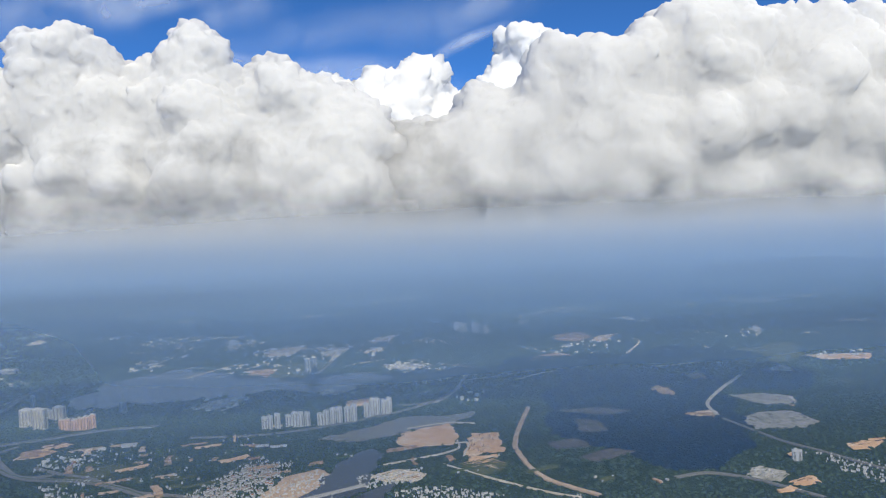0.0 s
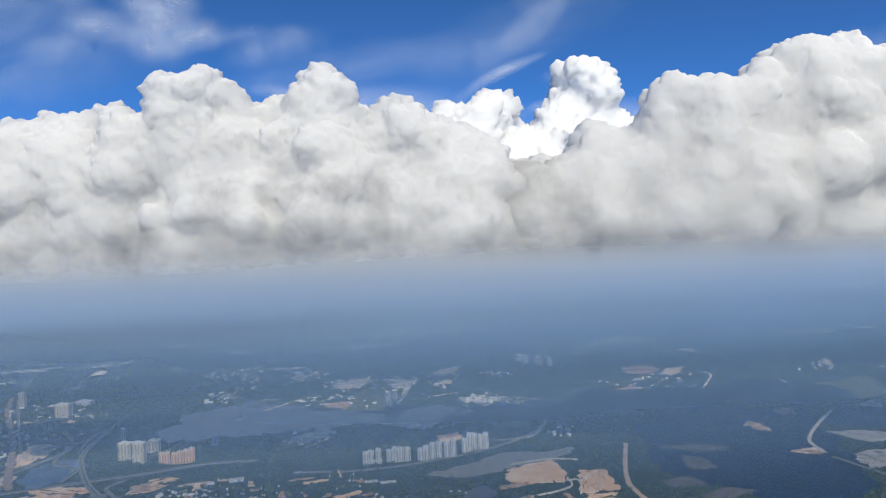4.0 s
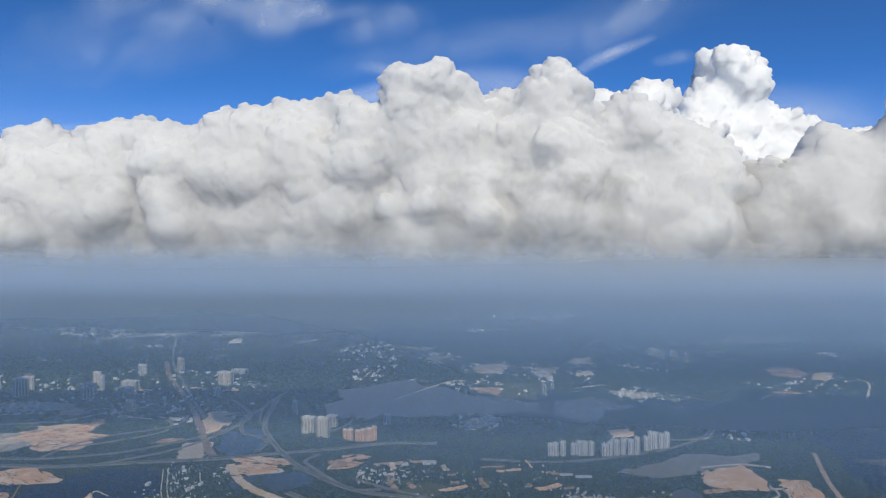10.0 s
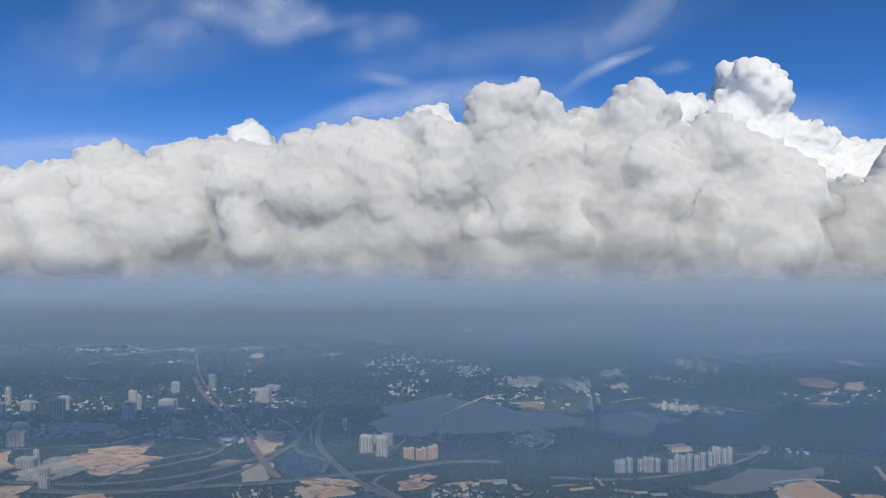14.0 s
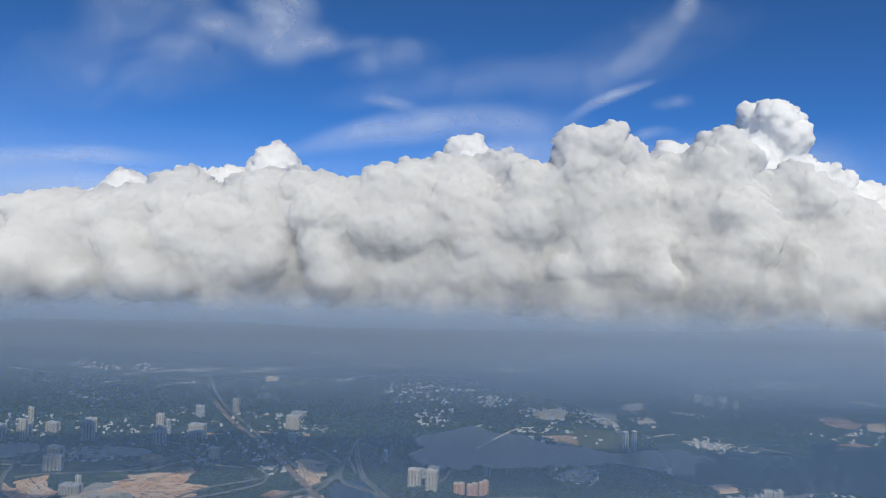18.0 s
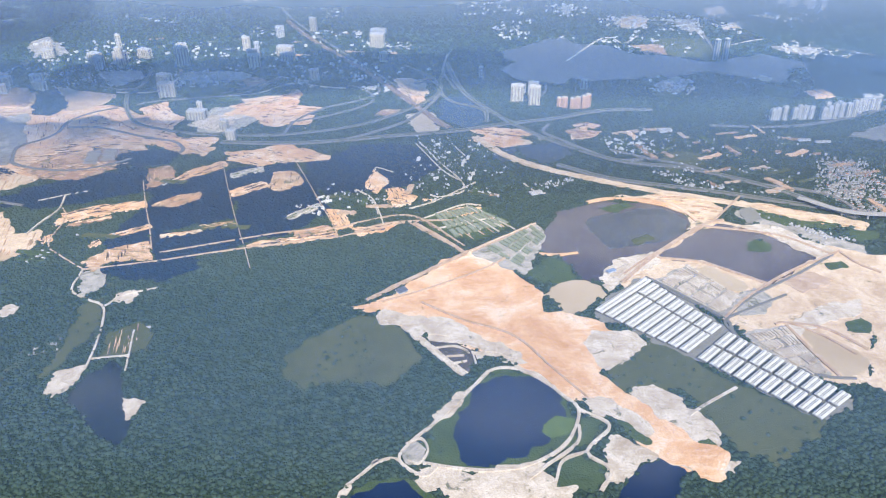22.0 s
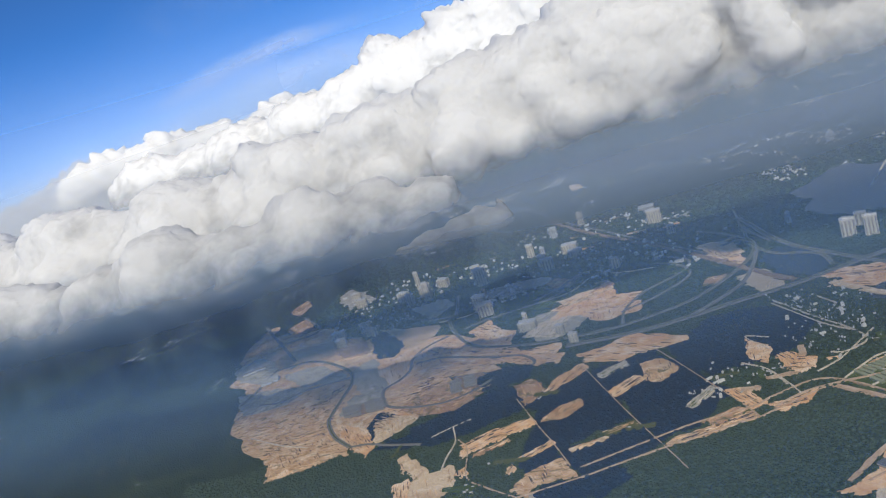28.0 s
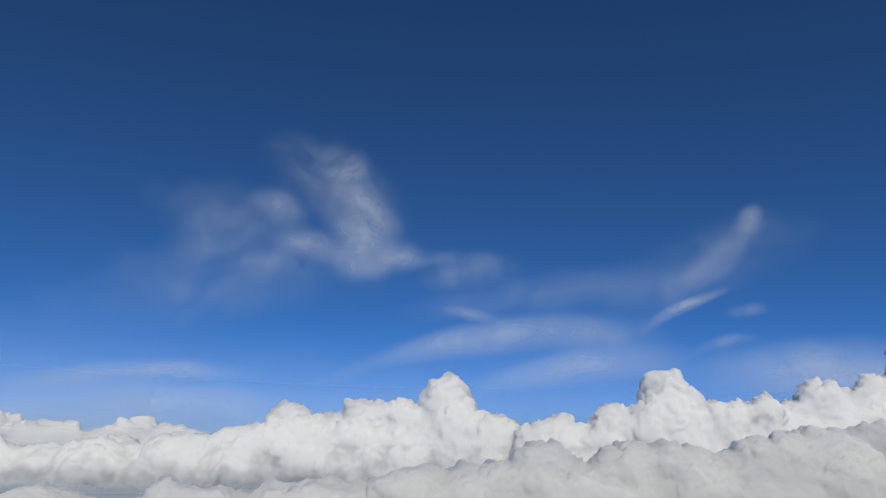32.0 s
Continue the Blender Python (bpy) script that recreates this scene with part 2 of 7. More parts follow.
PAINT_RUST = plain_mat("terracotta_render", (0.60, 0.37, 0.24), 0.75, 0.3)
PAINT_GREY = plain_mat("grey_render", (0.46, 0.47, 0.48), 0.75, 0.3)
ROOF_GREY = plain_mat("grey_roof", (0.24, 0.23, 0.22), 0.7, 0.5, 3)
ROOF_RED = plain_mat("clay_roof", (0.34, 0.15, 0.09), 0.8, 0.5, 3)
ROOF_WHITE = plain_mat("white_sheet_roof", (0.42, 0.41, 0.39), 0.5, 0.5, 4)
SHED_ROOF = plain_mat("shed_sheet_roof", (0.62, 0.62, 0.57), 0.55, 0.4, 5)
BED = plain_mat("vegetable_bed", (0.24, 0.27, 0.19), 0.9, 0.5, 5)
WINDOW_DARK = plain_mat("window_glass", (0.05, 0.06, 0.075), 0.12, 0.1)
GLASS_BLUE = plain_mat("curtain_wall_glass", (0.10, 0.14, 0.20), 0.15, 0.15)


def crown_mat(name="tree_crowns", tone=(1.0, 1.0, 1.0)):
    m = Nodes(name)
    r = m.n.new("ShaderNodeNewGeometry").outputs["Random Per Island"]
    c = m.ramp(r, (0.0, (0.028, 0.052, 0.038)), (0.5, (0.036, 0.063, 0.045)), (1.0, (0.048, 0.075, 0.053)))
    c = m.mix(m.ramp(m.noise(40, 4, 0.6), (0.4, 0.0), (0.7, 0.6)), c, (0.032, 0.056, 0.034))
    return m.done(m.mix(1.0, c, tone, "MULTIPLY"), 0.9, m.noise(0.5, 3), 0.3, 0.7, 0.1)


CROWN = crown_mat()
# darker, bluer copy of the crowns, for woods under cloud shadow
SHADED_CROWN = crown_mat("shaded_crowns", (0.20, 0.45, 1.45))


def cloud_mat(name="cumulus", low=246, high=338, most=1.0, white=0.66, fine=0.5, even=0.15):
    """Dense droplets: light enters and scatters for tens of metres; thinning to mist at the base. even bends the
    shading normals sunward, so faces turned away are drawn lit.
    """
    m = Nodes(name)
    m.bsdf.subsurface_method = "RANDOM_WALK"
    m.bsdf.inputs["Subsurface Weight"].default_value = 1.0
    m.bsdf.inputs["Subsurface Radius"].default_value = (1.0, 1.0, 1.0)
    m.bsdf.inputs["Subsurface Scale"].default_value = 200.0
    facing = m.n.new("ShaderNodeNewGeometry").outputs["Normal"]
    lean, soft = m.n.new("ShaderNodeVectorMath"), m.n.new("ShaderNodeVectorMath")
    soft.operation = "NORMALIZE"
    # fixed lean towards the sun: extra brightness put into the shading normals
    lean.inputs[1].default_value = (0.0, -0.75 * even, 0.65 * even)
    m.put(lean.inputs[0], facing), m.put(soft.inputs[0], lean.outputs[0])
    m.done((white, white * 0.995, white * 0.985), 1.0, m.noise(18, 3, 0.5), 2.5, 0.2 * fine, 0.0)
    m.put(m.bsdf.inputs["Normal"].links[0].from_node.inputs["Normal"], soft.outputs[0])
    skin, both = m.n.new("ShaderNodeBsdfDiffuse"), m.n.new("ShaderNodeMixShader")
    skin.inputs[0].default_value = (white * 0.96, white * 0.955, white * 0.945, 1)
    b = m.n.new("ShaderNodeBump")
    b.inputs["Strength"].default_value, b.inputs["Distance"].default_value = 0.25 * fine, 3.0
    m.put(b.inputs["Height"], m.noise(14, 3, 0.5))
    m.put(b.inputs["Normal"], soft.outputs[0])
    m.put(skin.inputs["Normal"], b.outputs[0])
    m.put(both.inputs[0], 0.2), m.put(both.inputs[1], m.bsdf.outputs[0]), m.put(both.inputs[2], skin.outputs[0])
    mist, clear = m.n.new("ShaderNodeMixShader"), m.n.new("ShaderNodeBsdfTransparent")
    frayed = m.sums("ADD", m.sums("ADD", along(m, 2, low, high, 1.1), along(m, 0, 20, 220, 0.42)), m.sums("MULTIPLY", m.sums("SUBTRACT", m.noise(55, 4, 0.55), 0.55), m.sums("MULTIPLY", along(m, 2, low - 10, low + 30), 1.4)))
    m.put(mist.inputs[0], m.sums("MULTIPLY", m.ramp(m.sums("MAXIMUM", frayed, along(m, 2, high, high + 40)), (0.0, 0.0), (1.0, 1.0)), along(m, 2, low + 10, low + 54, most)))
    m.put(mist.inputs[1], clear.outputs[0]), m.put(mist.inputs[2], both.outputs[0])
    m.put(m.out.inputs[0], mist.outputs[0])
    return m.mat


def veil_mat(name, colour, alpha, low=None):
    """Thin vapour: mostly clear, the rest scatters daylight; low tints it blue below, distance haze put into the
    colour. alpha(m) gives how much.
    """
    m = Nodes(name)
    clear = m.n.new("ShaderNodeBsdfTransparent")
    vapour = m.n.new("ShaderNodeBsdfDiffuse")
    lit = m.n.new("ShaderNodeBsdfTranslucent")
    half = m.n.new("ShaderNodeMixShader")
    both = m.n.new("ShaderNodeMixShader")
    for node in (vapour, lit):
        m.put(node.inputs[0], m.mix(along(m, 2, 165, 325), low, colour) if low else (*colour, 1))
    m.put(half.inputs[0], 0.5), m.put(half.inputs[1], vapour.outputs[0]), m.put(half.inputs[2], lit.outputs[0])
    m.put(both.inputs[0], alpha(m)), m.put(both.inputs[1], clear.outputs[0]), m.put(both.inputs[2], half.outputs[0])
    m.put(m.out.inputs[0], both.outputs[0])
    return m.mat


def along(m, axis, low, high, top=1.0):
    """0 at low to top at high along one world axis, eased."""
    s = m.n.new("ShaderNodeSeparateXYZ")
    m.put(s.inputs[0], m.place)
    r = m.n.new("ShaderNodeMapRange")
    r.interpolation_type = "SMOOTHSTEP"
    m.put(r.inputs[0], s.outputs[axis])
    r.inputs[1].default_value, r.inputs[2].default_value, r.inputs[4].default_value = low, high, top
    return r.outputs[0]


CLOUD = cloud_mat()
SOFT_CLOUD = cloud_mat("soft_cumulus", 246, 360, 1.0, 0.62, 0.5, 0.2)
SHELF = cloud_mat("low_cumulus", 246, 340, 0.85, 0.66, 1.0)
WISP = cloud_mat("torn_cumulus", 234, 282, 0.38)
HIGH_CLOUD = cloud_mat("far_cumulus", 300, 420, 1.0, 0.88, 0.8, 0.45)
# ---- large forms ----


def mesh_of(name, verts, faces, mat, smooth=False):
    me = bpy.data.meshes.new(name)
    me.from_pydata([tuple(v) for v in verts], [], faces)
    me.materials.append(mat)
    if smooth:
        me.shade_smooth()
    return me


def part(name, bm, mat, parent=None, label=""):
    """Links a bmesh as one mesh object, under a thing or part where one is given."""
    me = bpy.data.meshes.new(name)
    bm.to_mesh(me)
    bm.free()
    me.materials.append(mat)
    ob = new(name, me)
    ob.parent = parent
    return tagged(ob, label)


def add_box(bm, x, y, z, sx, sy, sz, bevel=0.0):
    made = bmesh.ops.create_cube(bm, size=1.0, matrix=Matrix.Translation((x, y, z + sz / 2)) @ Matrix.Diagonal((sx, sy, sz, 1)))
    if bevel:
        edges = {e for v in made["verts"] for e in v.link_edges}
        bmesh.ops.bevel(bm, geom=list(edges), offset=bevel, segments=1, affect="EDGES")


def slab(name, verts2d, z, drop, mat):
    """A flat-topped sheet with its rim turned down."""
    ring = [Vector((x, y, z)) for x, y in verts2d]
    from mathutils.geometry import tessellate_polygon
    n = len(ring)
    faces = []
    for a, b, c in tessellate_polygon([ring]):
        up = (ring[b] - ring[a]).cross(ring[c] - ring[a]).z > 0
        faces.append((a, b, c) if up else (c, b, a))
    faces += [(k, n + k, n + (k + 1) % n, (k + 1) % n) for k in range(n)]
    return new(name, mesh_of(name, ring + [v - Vector((0, 0, drop)) for v in ring], faces, mat))


OCC_X, OCC_Y, OCC_S = -1600.0, 230.0, 2.0
occupied = np.zeros((1250, 1400), dtype=np.uint8)  # 0 wood, 1 bare or wet, 2 grass


def inside(poly, px, py):
    hit = np.zeros(px.shape, bool)
    n = len(poly)
    for k in range(n):
        (x0, y0), (x1, y1) = poly[k], poly[(k + 1) % n]
        if y0 != y1:
            hit ^= ((y0 > py) != (y1 > py)) & (px < (x1 - x0) * (py - y0) / (y1 - y0) + x0)
    return hit


def occupy(poly, value):
    xs, ys = [p[0] for p in poly], [p[1] for p in poly]
    i0, i1 = (max(0, int((v - OCC_X) / OCC_S)) for v in (min(xs), max(xs) + 2))
    j0, j1 = (max(0, int((v - OCC_Y) / OCC_S)) for v in (min(ys), max(ys) + 2))
    gx, gy = np.meshgrid(OCC_X + OCC_S * np.arange(i0, min(i1, 1250)), OCC_Y + OCC_S * np.arange(j0, min(j1, 1400)), indexing="ij")
    if gx.size:
        block = occupied[i0:i0 + gx.shape[0], j0:j0 + gx.shape[1]]
        block[inside(poly, gx, gy)] = value


def ragged(corners, rough=0.05, step=2.5):
    """Rounds and frays a plan given by its corners."""
    pts = [Vector((x, y, 0)) for x, y in corners]
    size = max((a - b).length for a in pts for b in pts)
    step = max(step, size / 220)
    out = []
    n = len(pts)
    for k in range(n):
        p0, p1, p2, p3 = pts[k - 1], pts[k], pts[(k + 1) % n], pts[(k + 2) % n]
        m = max(2, int((p2 - p1).length / step))
        for s in range(m):
            u = s / m
            smooth = 0.5 * ((2 * p1) + (p2 - p0) * u + (2 * p0 - 5 * p1 + 4 * p2 - p3) * u * u + (3 * p1 - p0 - 3 * p2 + p3) * u ** 3)
            q = p1.lerp(p2, u).lerp(smooth, 0.25)
            off = Vector((0, 0, 0))
            for w, a in ((size * 0.25, size * rough * 0.7), (size * 0.1, size * rough * 0.8), (9.0, 2.2), (4.0, 1.3)):
                off += a * noise.noise_vector(q / w + Vector((3, 7, w)))
            out.append((q.x + off.x, q.y + off.y))
    return out


level = [0.12]
AREA_WORDS = {
    "orange_sand": "bare orange sand, streaked by earthmoving, amid dark forest",
    "brown_earth": "bare brown earth with tufts of scrub and paler streaks",
    "pale_sand": "pale bleached sand with grey drifts and sparse scrub",
    "rubble": "grey-white rubble and graded ground, patchy and uneven",
    "beige_ground": "pale beige graded building ground with tracks and heaps",
    "concrete_yard": "grey concrete yard between rows of sheds",
    "dirt_track": "small bare earth yard beside a track",
    "tilled_field": "bare orange farm strips with scrub and furrows between",
    "wet_soil": "dark wet mud flat with paler dried edges",
    "meadow": "rough green meadow with darker tussocks",
    "bog_grass": "flat olive-green bog grass surrounded by trees",
    "shaded_greenery": "dark blue-green woodland with cloud shade put into its colour",
    "algae": "bright green mat of algae on the lake edge",
    "lake_water": "still dark blue lake water with a ragged shore",
    "dark_pond_water": "dark still pond water ringed by trees",
    "reservoir_water": "broad grey-blue reservoir with a winding shoreline",
    "silty_water": "shallow purplish-brown silty water behind earth banks",
    "graded_soil": "dark graded soil yard with rows of low roofs",
    "river_water": "slow olive-brown river water between low banks",
    "tan_earth": "smooth tan graded earth with faint wheel marks",
    "settled_land": "settled country of woods, pale roofs and bare lots",
    "muddy_water": "opaque tan muddy water with soft edges",
}


STREAKED = ("field", "clearing", "lot", "bare_lot", "site_strip", "cleared_strip", "cleared_land")
laid = []


def area(name, mat, corners):
    laid.append((name, mat, corners))
    plan = ragged(corners, 0.09 if name == "cleared_land" else 0.03 if mat in (BROWNWATER, RUBBLE) else 0.05)
    level[0] += 0.004
    ob = slab(name, plan, level[0], level[0] + 0.05, mat)
    if mat is not OUTSKIRTS:
        occupy(plan, 2 if mat in (MEADOW, OLIVE) else 3 if mat is SHADED_GREEN else 1)
    return tagged(ob, AREA_WORDS[mat.name], name.replace("_", " "), kind="structure")


def road(name, mat, width, line):
    """A carriageway laid along a smoothed line, with a low verge and, on wide roads, a median."""
    pts = [Vector((x, y, 0)) for x, y in line]
    pts = [2 * pts[0] - pts[1]] + pts + [2 * pts[-1] - pts[-2]]
    mid = []
    for k in range(1, len(pts) - 2):
        p0, p1, p2, p3 = pts[k - 1:k + 3]
        m = max(4, int((p2 - p1).length / 5))
        for s in range(m):
            u = s / m
            mid.append(0.5 * ((2 * p1) + (p2 - p0) * u + (2 * p0 - 5 * p1 + 4 * p2 - p3) * u * u + (3 * p1 - p0 - 3 * p2 + p3) * u ** 3))
    mid.append(pts[-2])
    loose = mat in (DIRT, CHALK, SAND, SOIL, BEIGE)
    left, right = [], []
    for k, p in enumerate(mid):
        d = (mid[min(k + 1, len(mid) - 1)] - mid[max(k - 1, 0)]).normalized()
        side = Vector((-d.y, d.x, 0))
        w = width / 2
        wl = w * (1 + (0.55 * noise.noise(p / 9) if loose else 0))
        wr = w * (1 + (0.55 * noise.noise(p / 9 + Vector((5, 5, 0))) if loose else 0))
        left.append(p + side * wl), right.append(p - side * wr)
    level[0] += 0.004
    z = level[0] + (5.0 if name in ("elevated_road", "bridge") else 0.0)
    n = len(mid)
    drop = 0.6 if z > 4 else z + 0.05
    verts = [(p.x, p.y, z) for p in left] + [(p.x, p.y, z) for p in right]
    verts += [(x, y, z - drop) for x, y, _ in verts]
    faces = []
    for k in range(n - 1):
        faces += [(n + k, n + k + 1, k + 1, k), (k, k + 1, 2 * n + k + 1, 2 * n + k), (3 * n + k, 3 * n + k + 1, n + k + 1, n + k)]
    ob = new(name, mesh_of(name, verts, faces, mat))
    words = {"pale_sand": "narrow white sand track through grass", "worn_asphalt": "grey worn asphalt carriageway with a planted median", "concrete": "pale concrete carriageway raised above the ground"}
    tagged(ob, words.get(mat.name, "unpaved pale track of trodden sand and earth"), name.replace("_", " "), kind="structure")
    for p, q, a, b in zip(left[:-1], left[1:], right[:-1], right[1:]):
        p, q, a, b = p.lerp(a, -0.35), q.lerp(b, -0.35), a.lerp(p, -0.35), b.lerp(q, -0.35)
        occupy([(p.x, p.y), (q.x, q.y), (b.x, b.y), (a.x, a.y)], 1)
    if mat is ASPHALT and width >= 6.4:
        mv, mf = [], []
        for k, (p, q) in enumerate(zip(left, right)):
            c, s = (p + q) / 2, (p - q).normalized() * width * 0.09
            mv += [(c.x + s.x, c.y + s.y, z + 0.25), (c.x - s.x, c.y - s.y, z + 0.25)]
            if k:
                mf.append((2 * k - 1, 2 * k + 1, 2 * k, 2 * k - 2))
        med = new("median", mesh_of("median", mv, mf, MEADOW))
        med.parent = ob
        tagged(med, "narrow planted strip between the carriageways")
    if name in ("elevated_road", "bridge"):
        for k in range(4, n - 3, 5):
            bm = bmesh.new()
            add_box(bm, mid[k].x, mid[k].y, 0, 1.6, 1.6, z - drop, 0.2)
            part("pier", bm, CONCRETE, ob)
    return ob


# the country, with a slight roll, out to where the haze closes
def country():
    rings, spokes = 70, 150
    verts, faces = [(-450, 0, -0.02)], []
    for j in range(1, rings + 1):
        r = 4745 * (j / rings) ** 1.4
        for k in range(spokes):
            a = 2 * math.pi * k / spokes
            x, y = -450 + r * math.cos(a), r * math.sin(a)
            far = max(0.0, (r - 2500) / 2250)
            verts.append((x, y, -0.02 + far * 40 * max(0.0, noise.noise(Vector((x / 500, y / 500, 4))))))
            i, l = 1 + (j - 1) * spokes + k, 1 + (j - 1) * spokes + (k + 1) % spokes
            faces.append((i - spokes, i, l, l - spokes) if j > 1 else (0, i, l))
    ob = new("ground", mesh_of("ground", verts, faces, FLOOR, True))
    tagged(ob, "dark green forest and oil palm country seen from the air", "ground", kind="structure")


country()
# ---- clouds ----
_perm = np.random.RandomState(7).permutation(256)
_perm = np.concatenate([_perm, _perm, _perm])
_grad = np.random.RandomState(8).normal(size=(256, 3))
_grad /= np.linalg.norm(_grad, axis=1)[:, None]


def perlin(p):
    """Gradient noise at many places at once, about -1 to 1."""
    base = np.floor(p).astype(int)
    f = p - base
    u = f * f * f * (f * (f * 6 - 15) + 10)
    total = np.zeros(len(p))
    for dx in (0, 1):
        for dy in (0, 1):
            for dz in (0, 1):
                c = base + (dx, dy, dz)
                h = _perm[_perm[_perm[c[:, 0] & 255] + (c[:, 1] & 255)] + (c[:, 2] & 255)]
                dot = ((f - (dx, dy, dz)) * _grad[h]).sum(1)
                w = np.abs(1 - dx - u[:, 0]) * np.abs(1 - dy - u[:, 1]) * np.abs(1 - dz - u[:, 2])
                total += w * dot
    return total * 1.6


_ball = bmesh.new()
bmesh.ops.create_icosphere(_ball, subdivisions=2, radius=1.0)
BALL_V = np.array([v.co[:] for v in _ball.verts])
BALL_F = np.array([[v.index for v in f.verts] for f in _ball.faces])
_ball.free()


def cumulus(label, base, towers, seed, voxel=6.0, depth=62.0, mat=CLOUD, crisp=0.6, soft=9):
    """A heap cloud: a bank of puffs under a skyline of towers (x, y, top, width), fused, levelled below and billowed at falling sizes."""
    rng = np.random.RandomState(seed)
    line = sorted(towers)
    tx, ty, tz, tw = (np.array(c, float) for c in zip(*line))
    balls = []
    grain = max(0.8, voxel / 5.0)
    small = min(1.0, depth / 40.0)
    for x in np.arange(tx[0] - tw[0] * 0.3, tx[-1] + tw[-1] * 0.3, 13.0 * grain):
        y, top = np.interp(x, tx, ty), np.interp(x, tx, tz)
        high = (top - base) * 0.95
        for _ in range(3):
            r = min(0.36 * high, 48 * grain)
            balls.append((x, y + rng.uniform(-14, 14) * grain, base + r * 0.9 + rng.uniform(0, 1) * max(1.0, high - 2.1 * r), r))
        for _ in range(13):
            h = rng.uniform(0, 1) ** 1.2
            r = small * grain * (8 + 22 * rng.uniform(0, 1) ** 1.8)
            side = depth * grain * (1.05 - 0.72 * h)
            balls.append((x + rng.uniform(-9, 9), y + rng.uniform(-1, 1) * side, base + 0.8 * r + h * max(2.0, high - 1.8 * r), r))
    for x, y, top, w in towers:
        high = top - base
        for _ in range(int(14 + w / 6 / grain)):
            h = rng.uniform(0.35, 1) ** 0.9
            spread = w * (0.62 - 0.42 * h)
            r = w * rng.uniform(0.11, 0.21)
            a, d = rng.uniform(0, 2 * math.pi), spread * math.sqrt(rng.uniform(0, 1))
            balls.append((x + d * math.cos(a), y + d * math.sin(a), base + h * high - r * 0.8, r))
        balls.append((x, y, top - 0.2 * w, 0.22 * w))
    verts = np.concatenate([BALL_V * (r, r, r * 0.92) + (x, y, z) for x, y, z, r in balls])
    faces = np.concatenate([BALL_F + k * len(BALL_V) for k in range(len(balls))])
    me = bpy.data.meshes.new("heap")
    me.from_pydata(verts.tolist(), [], faces.tolist())
    ob = new("cumulus_cloud", me)
    fuse(ob, voxel * 1.5, soft)
    billow(ob.data, base, seed, ((150, 0.26), (70, 0.24), (34, 0.24)))
    fuse(ob, voxel, 1)
    billow(ob.data, base, seed + 1, ((26 * grain, 0.50 * crisp), (14 * grain, 0.60 * crisp), (8 * grain, 0.5 * crisp)))
    thin_out(ob.data, base + 15)
    ob.data.materials.append(mat)
    ob.data.shade_smooth()
    return tagged(ob, label, "cloud", "bank of heap clouds", kind="stuff")


def fuse(ob, voxel, soft):
    """Replaces a heap of shells by the one skin round them all."""
    rm = ob.modifiers.new("fuse", "REMESH")
    rm.mode, rm.voxel_size = "VOXEL", voxel
    sm = ob.modifiers.new("soften", "SMOOTH")
    sm.factor, sm.iterations = 0.6, soft
    bpy.context.view_layer.update()
    skin = bpy.data.meshes.new_from_object(ob.evaluated_get(bpy.context.evaluated_depsgraph_get()))
    ob.modifiers.clear()
    skin.materials.clear()
    ob.data = skin


def thin_out(skin, level):
    """Takes away the underside, where the mist has thinned to nothing."""
    bm = bmesh.new()
    bm.from_mesh(skin)
    bmesh.ops.delete(bm, geom=[v for v in bm.verts if v.co.z < level], context="VERTS")
    bm.to_mesh(skin)
    bm.free()


def billow(skin, base, seed, sizes):
    """Rounded bulges with sharp creases between them, levelled at the condensation height."""
    n = len(skin.vertices)
    co, no = np.empty(3 * n), np.empty(3 * n)
    skin.vertices.foreach_get("co", co)
    for size, amp in sizes:
        skin.vertices.foreach_get("normal", no)
        p, q = co.reshape(-1, 3), no.reshape(-1, 3)
        calm = np.clip((p[:, 2] - base) / 190, 0.3, 1)
        p = p + q * ((np.abs(perlin(p / size + seed)) - 0.22) * size * amp * calm)[:, None]
        floor = base + 8 * perlin(p * (1, 1, 0) / 60 + seed)
        p[:, 2] = np.where(p[:, 2] < floor, floor + (p[:, 2] - floor) * 0.12, p[:, 2])
        co = p.ravel()
        skin.vertices.foreach_set("co", co)
        skin.update()


HEAP = "white cumulus with billowing sunlit tops and a flat grey base"
WEST = ((-640, 880, 441, 150), (-560, 880, 441, 140), (-480, 870, 449, 130), (-430, 856, 469, 110), (-399, 850, 452, 130),
        (-720, 880, 436, 150), (-800, 880, 430, 170), (-880, 875, 422, 160), (-980, 870, 405, 180), (-1090, 870, 397, 190), (-1220, 870, 388, 200), (-1380, 880, 380, 220), (-1560, 900, 376, 230), (-1760, 930, 374, 240), (-1980, 960, 372, 260))
EAST = ((-336, 810, 488, 110), (-294, 810, 476, 120), (-240, 830, 468, 170), (-186, 800, 488, 130), (-113, 810, 466, 130), (-40, 830, 430, 150), (40, 850, 395, 150))
NEAR = ((40, 845, 392, 150), (120, 830, 435, 140), (193, 800, 482, 120), (251, 790, 480, 130), (300, 800, 486, 140), (354, 800, 508, 150), (420, 800, 505, 150), (487, 800, 515, 140),
        (560, 800, 512, 160), (660, 820, 515, 180))
cumulus(HEAP, 246, WEST + EAST, 3, 3.2, crisp=0.95, soft=22)
cumulus("soft grey cumulus bank with blurred billows and a misty base", 246, NEAR, 5, 3.8, mat=SOFT_CLOUD, crisp=0.75, soft=34)
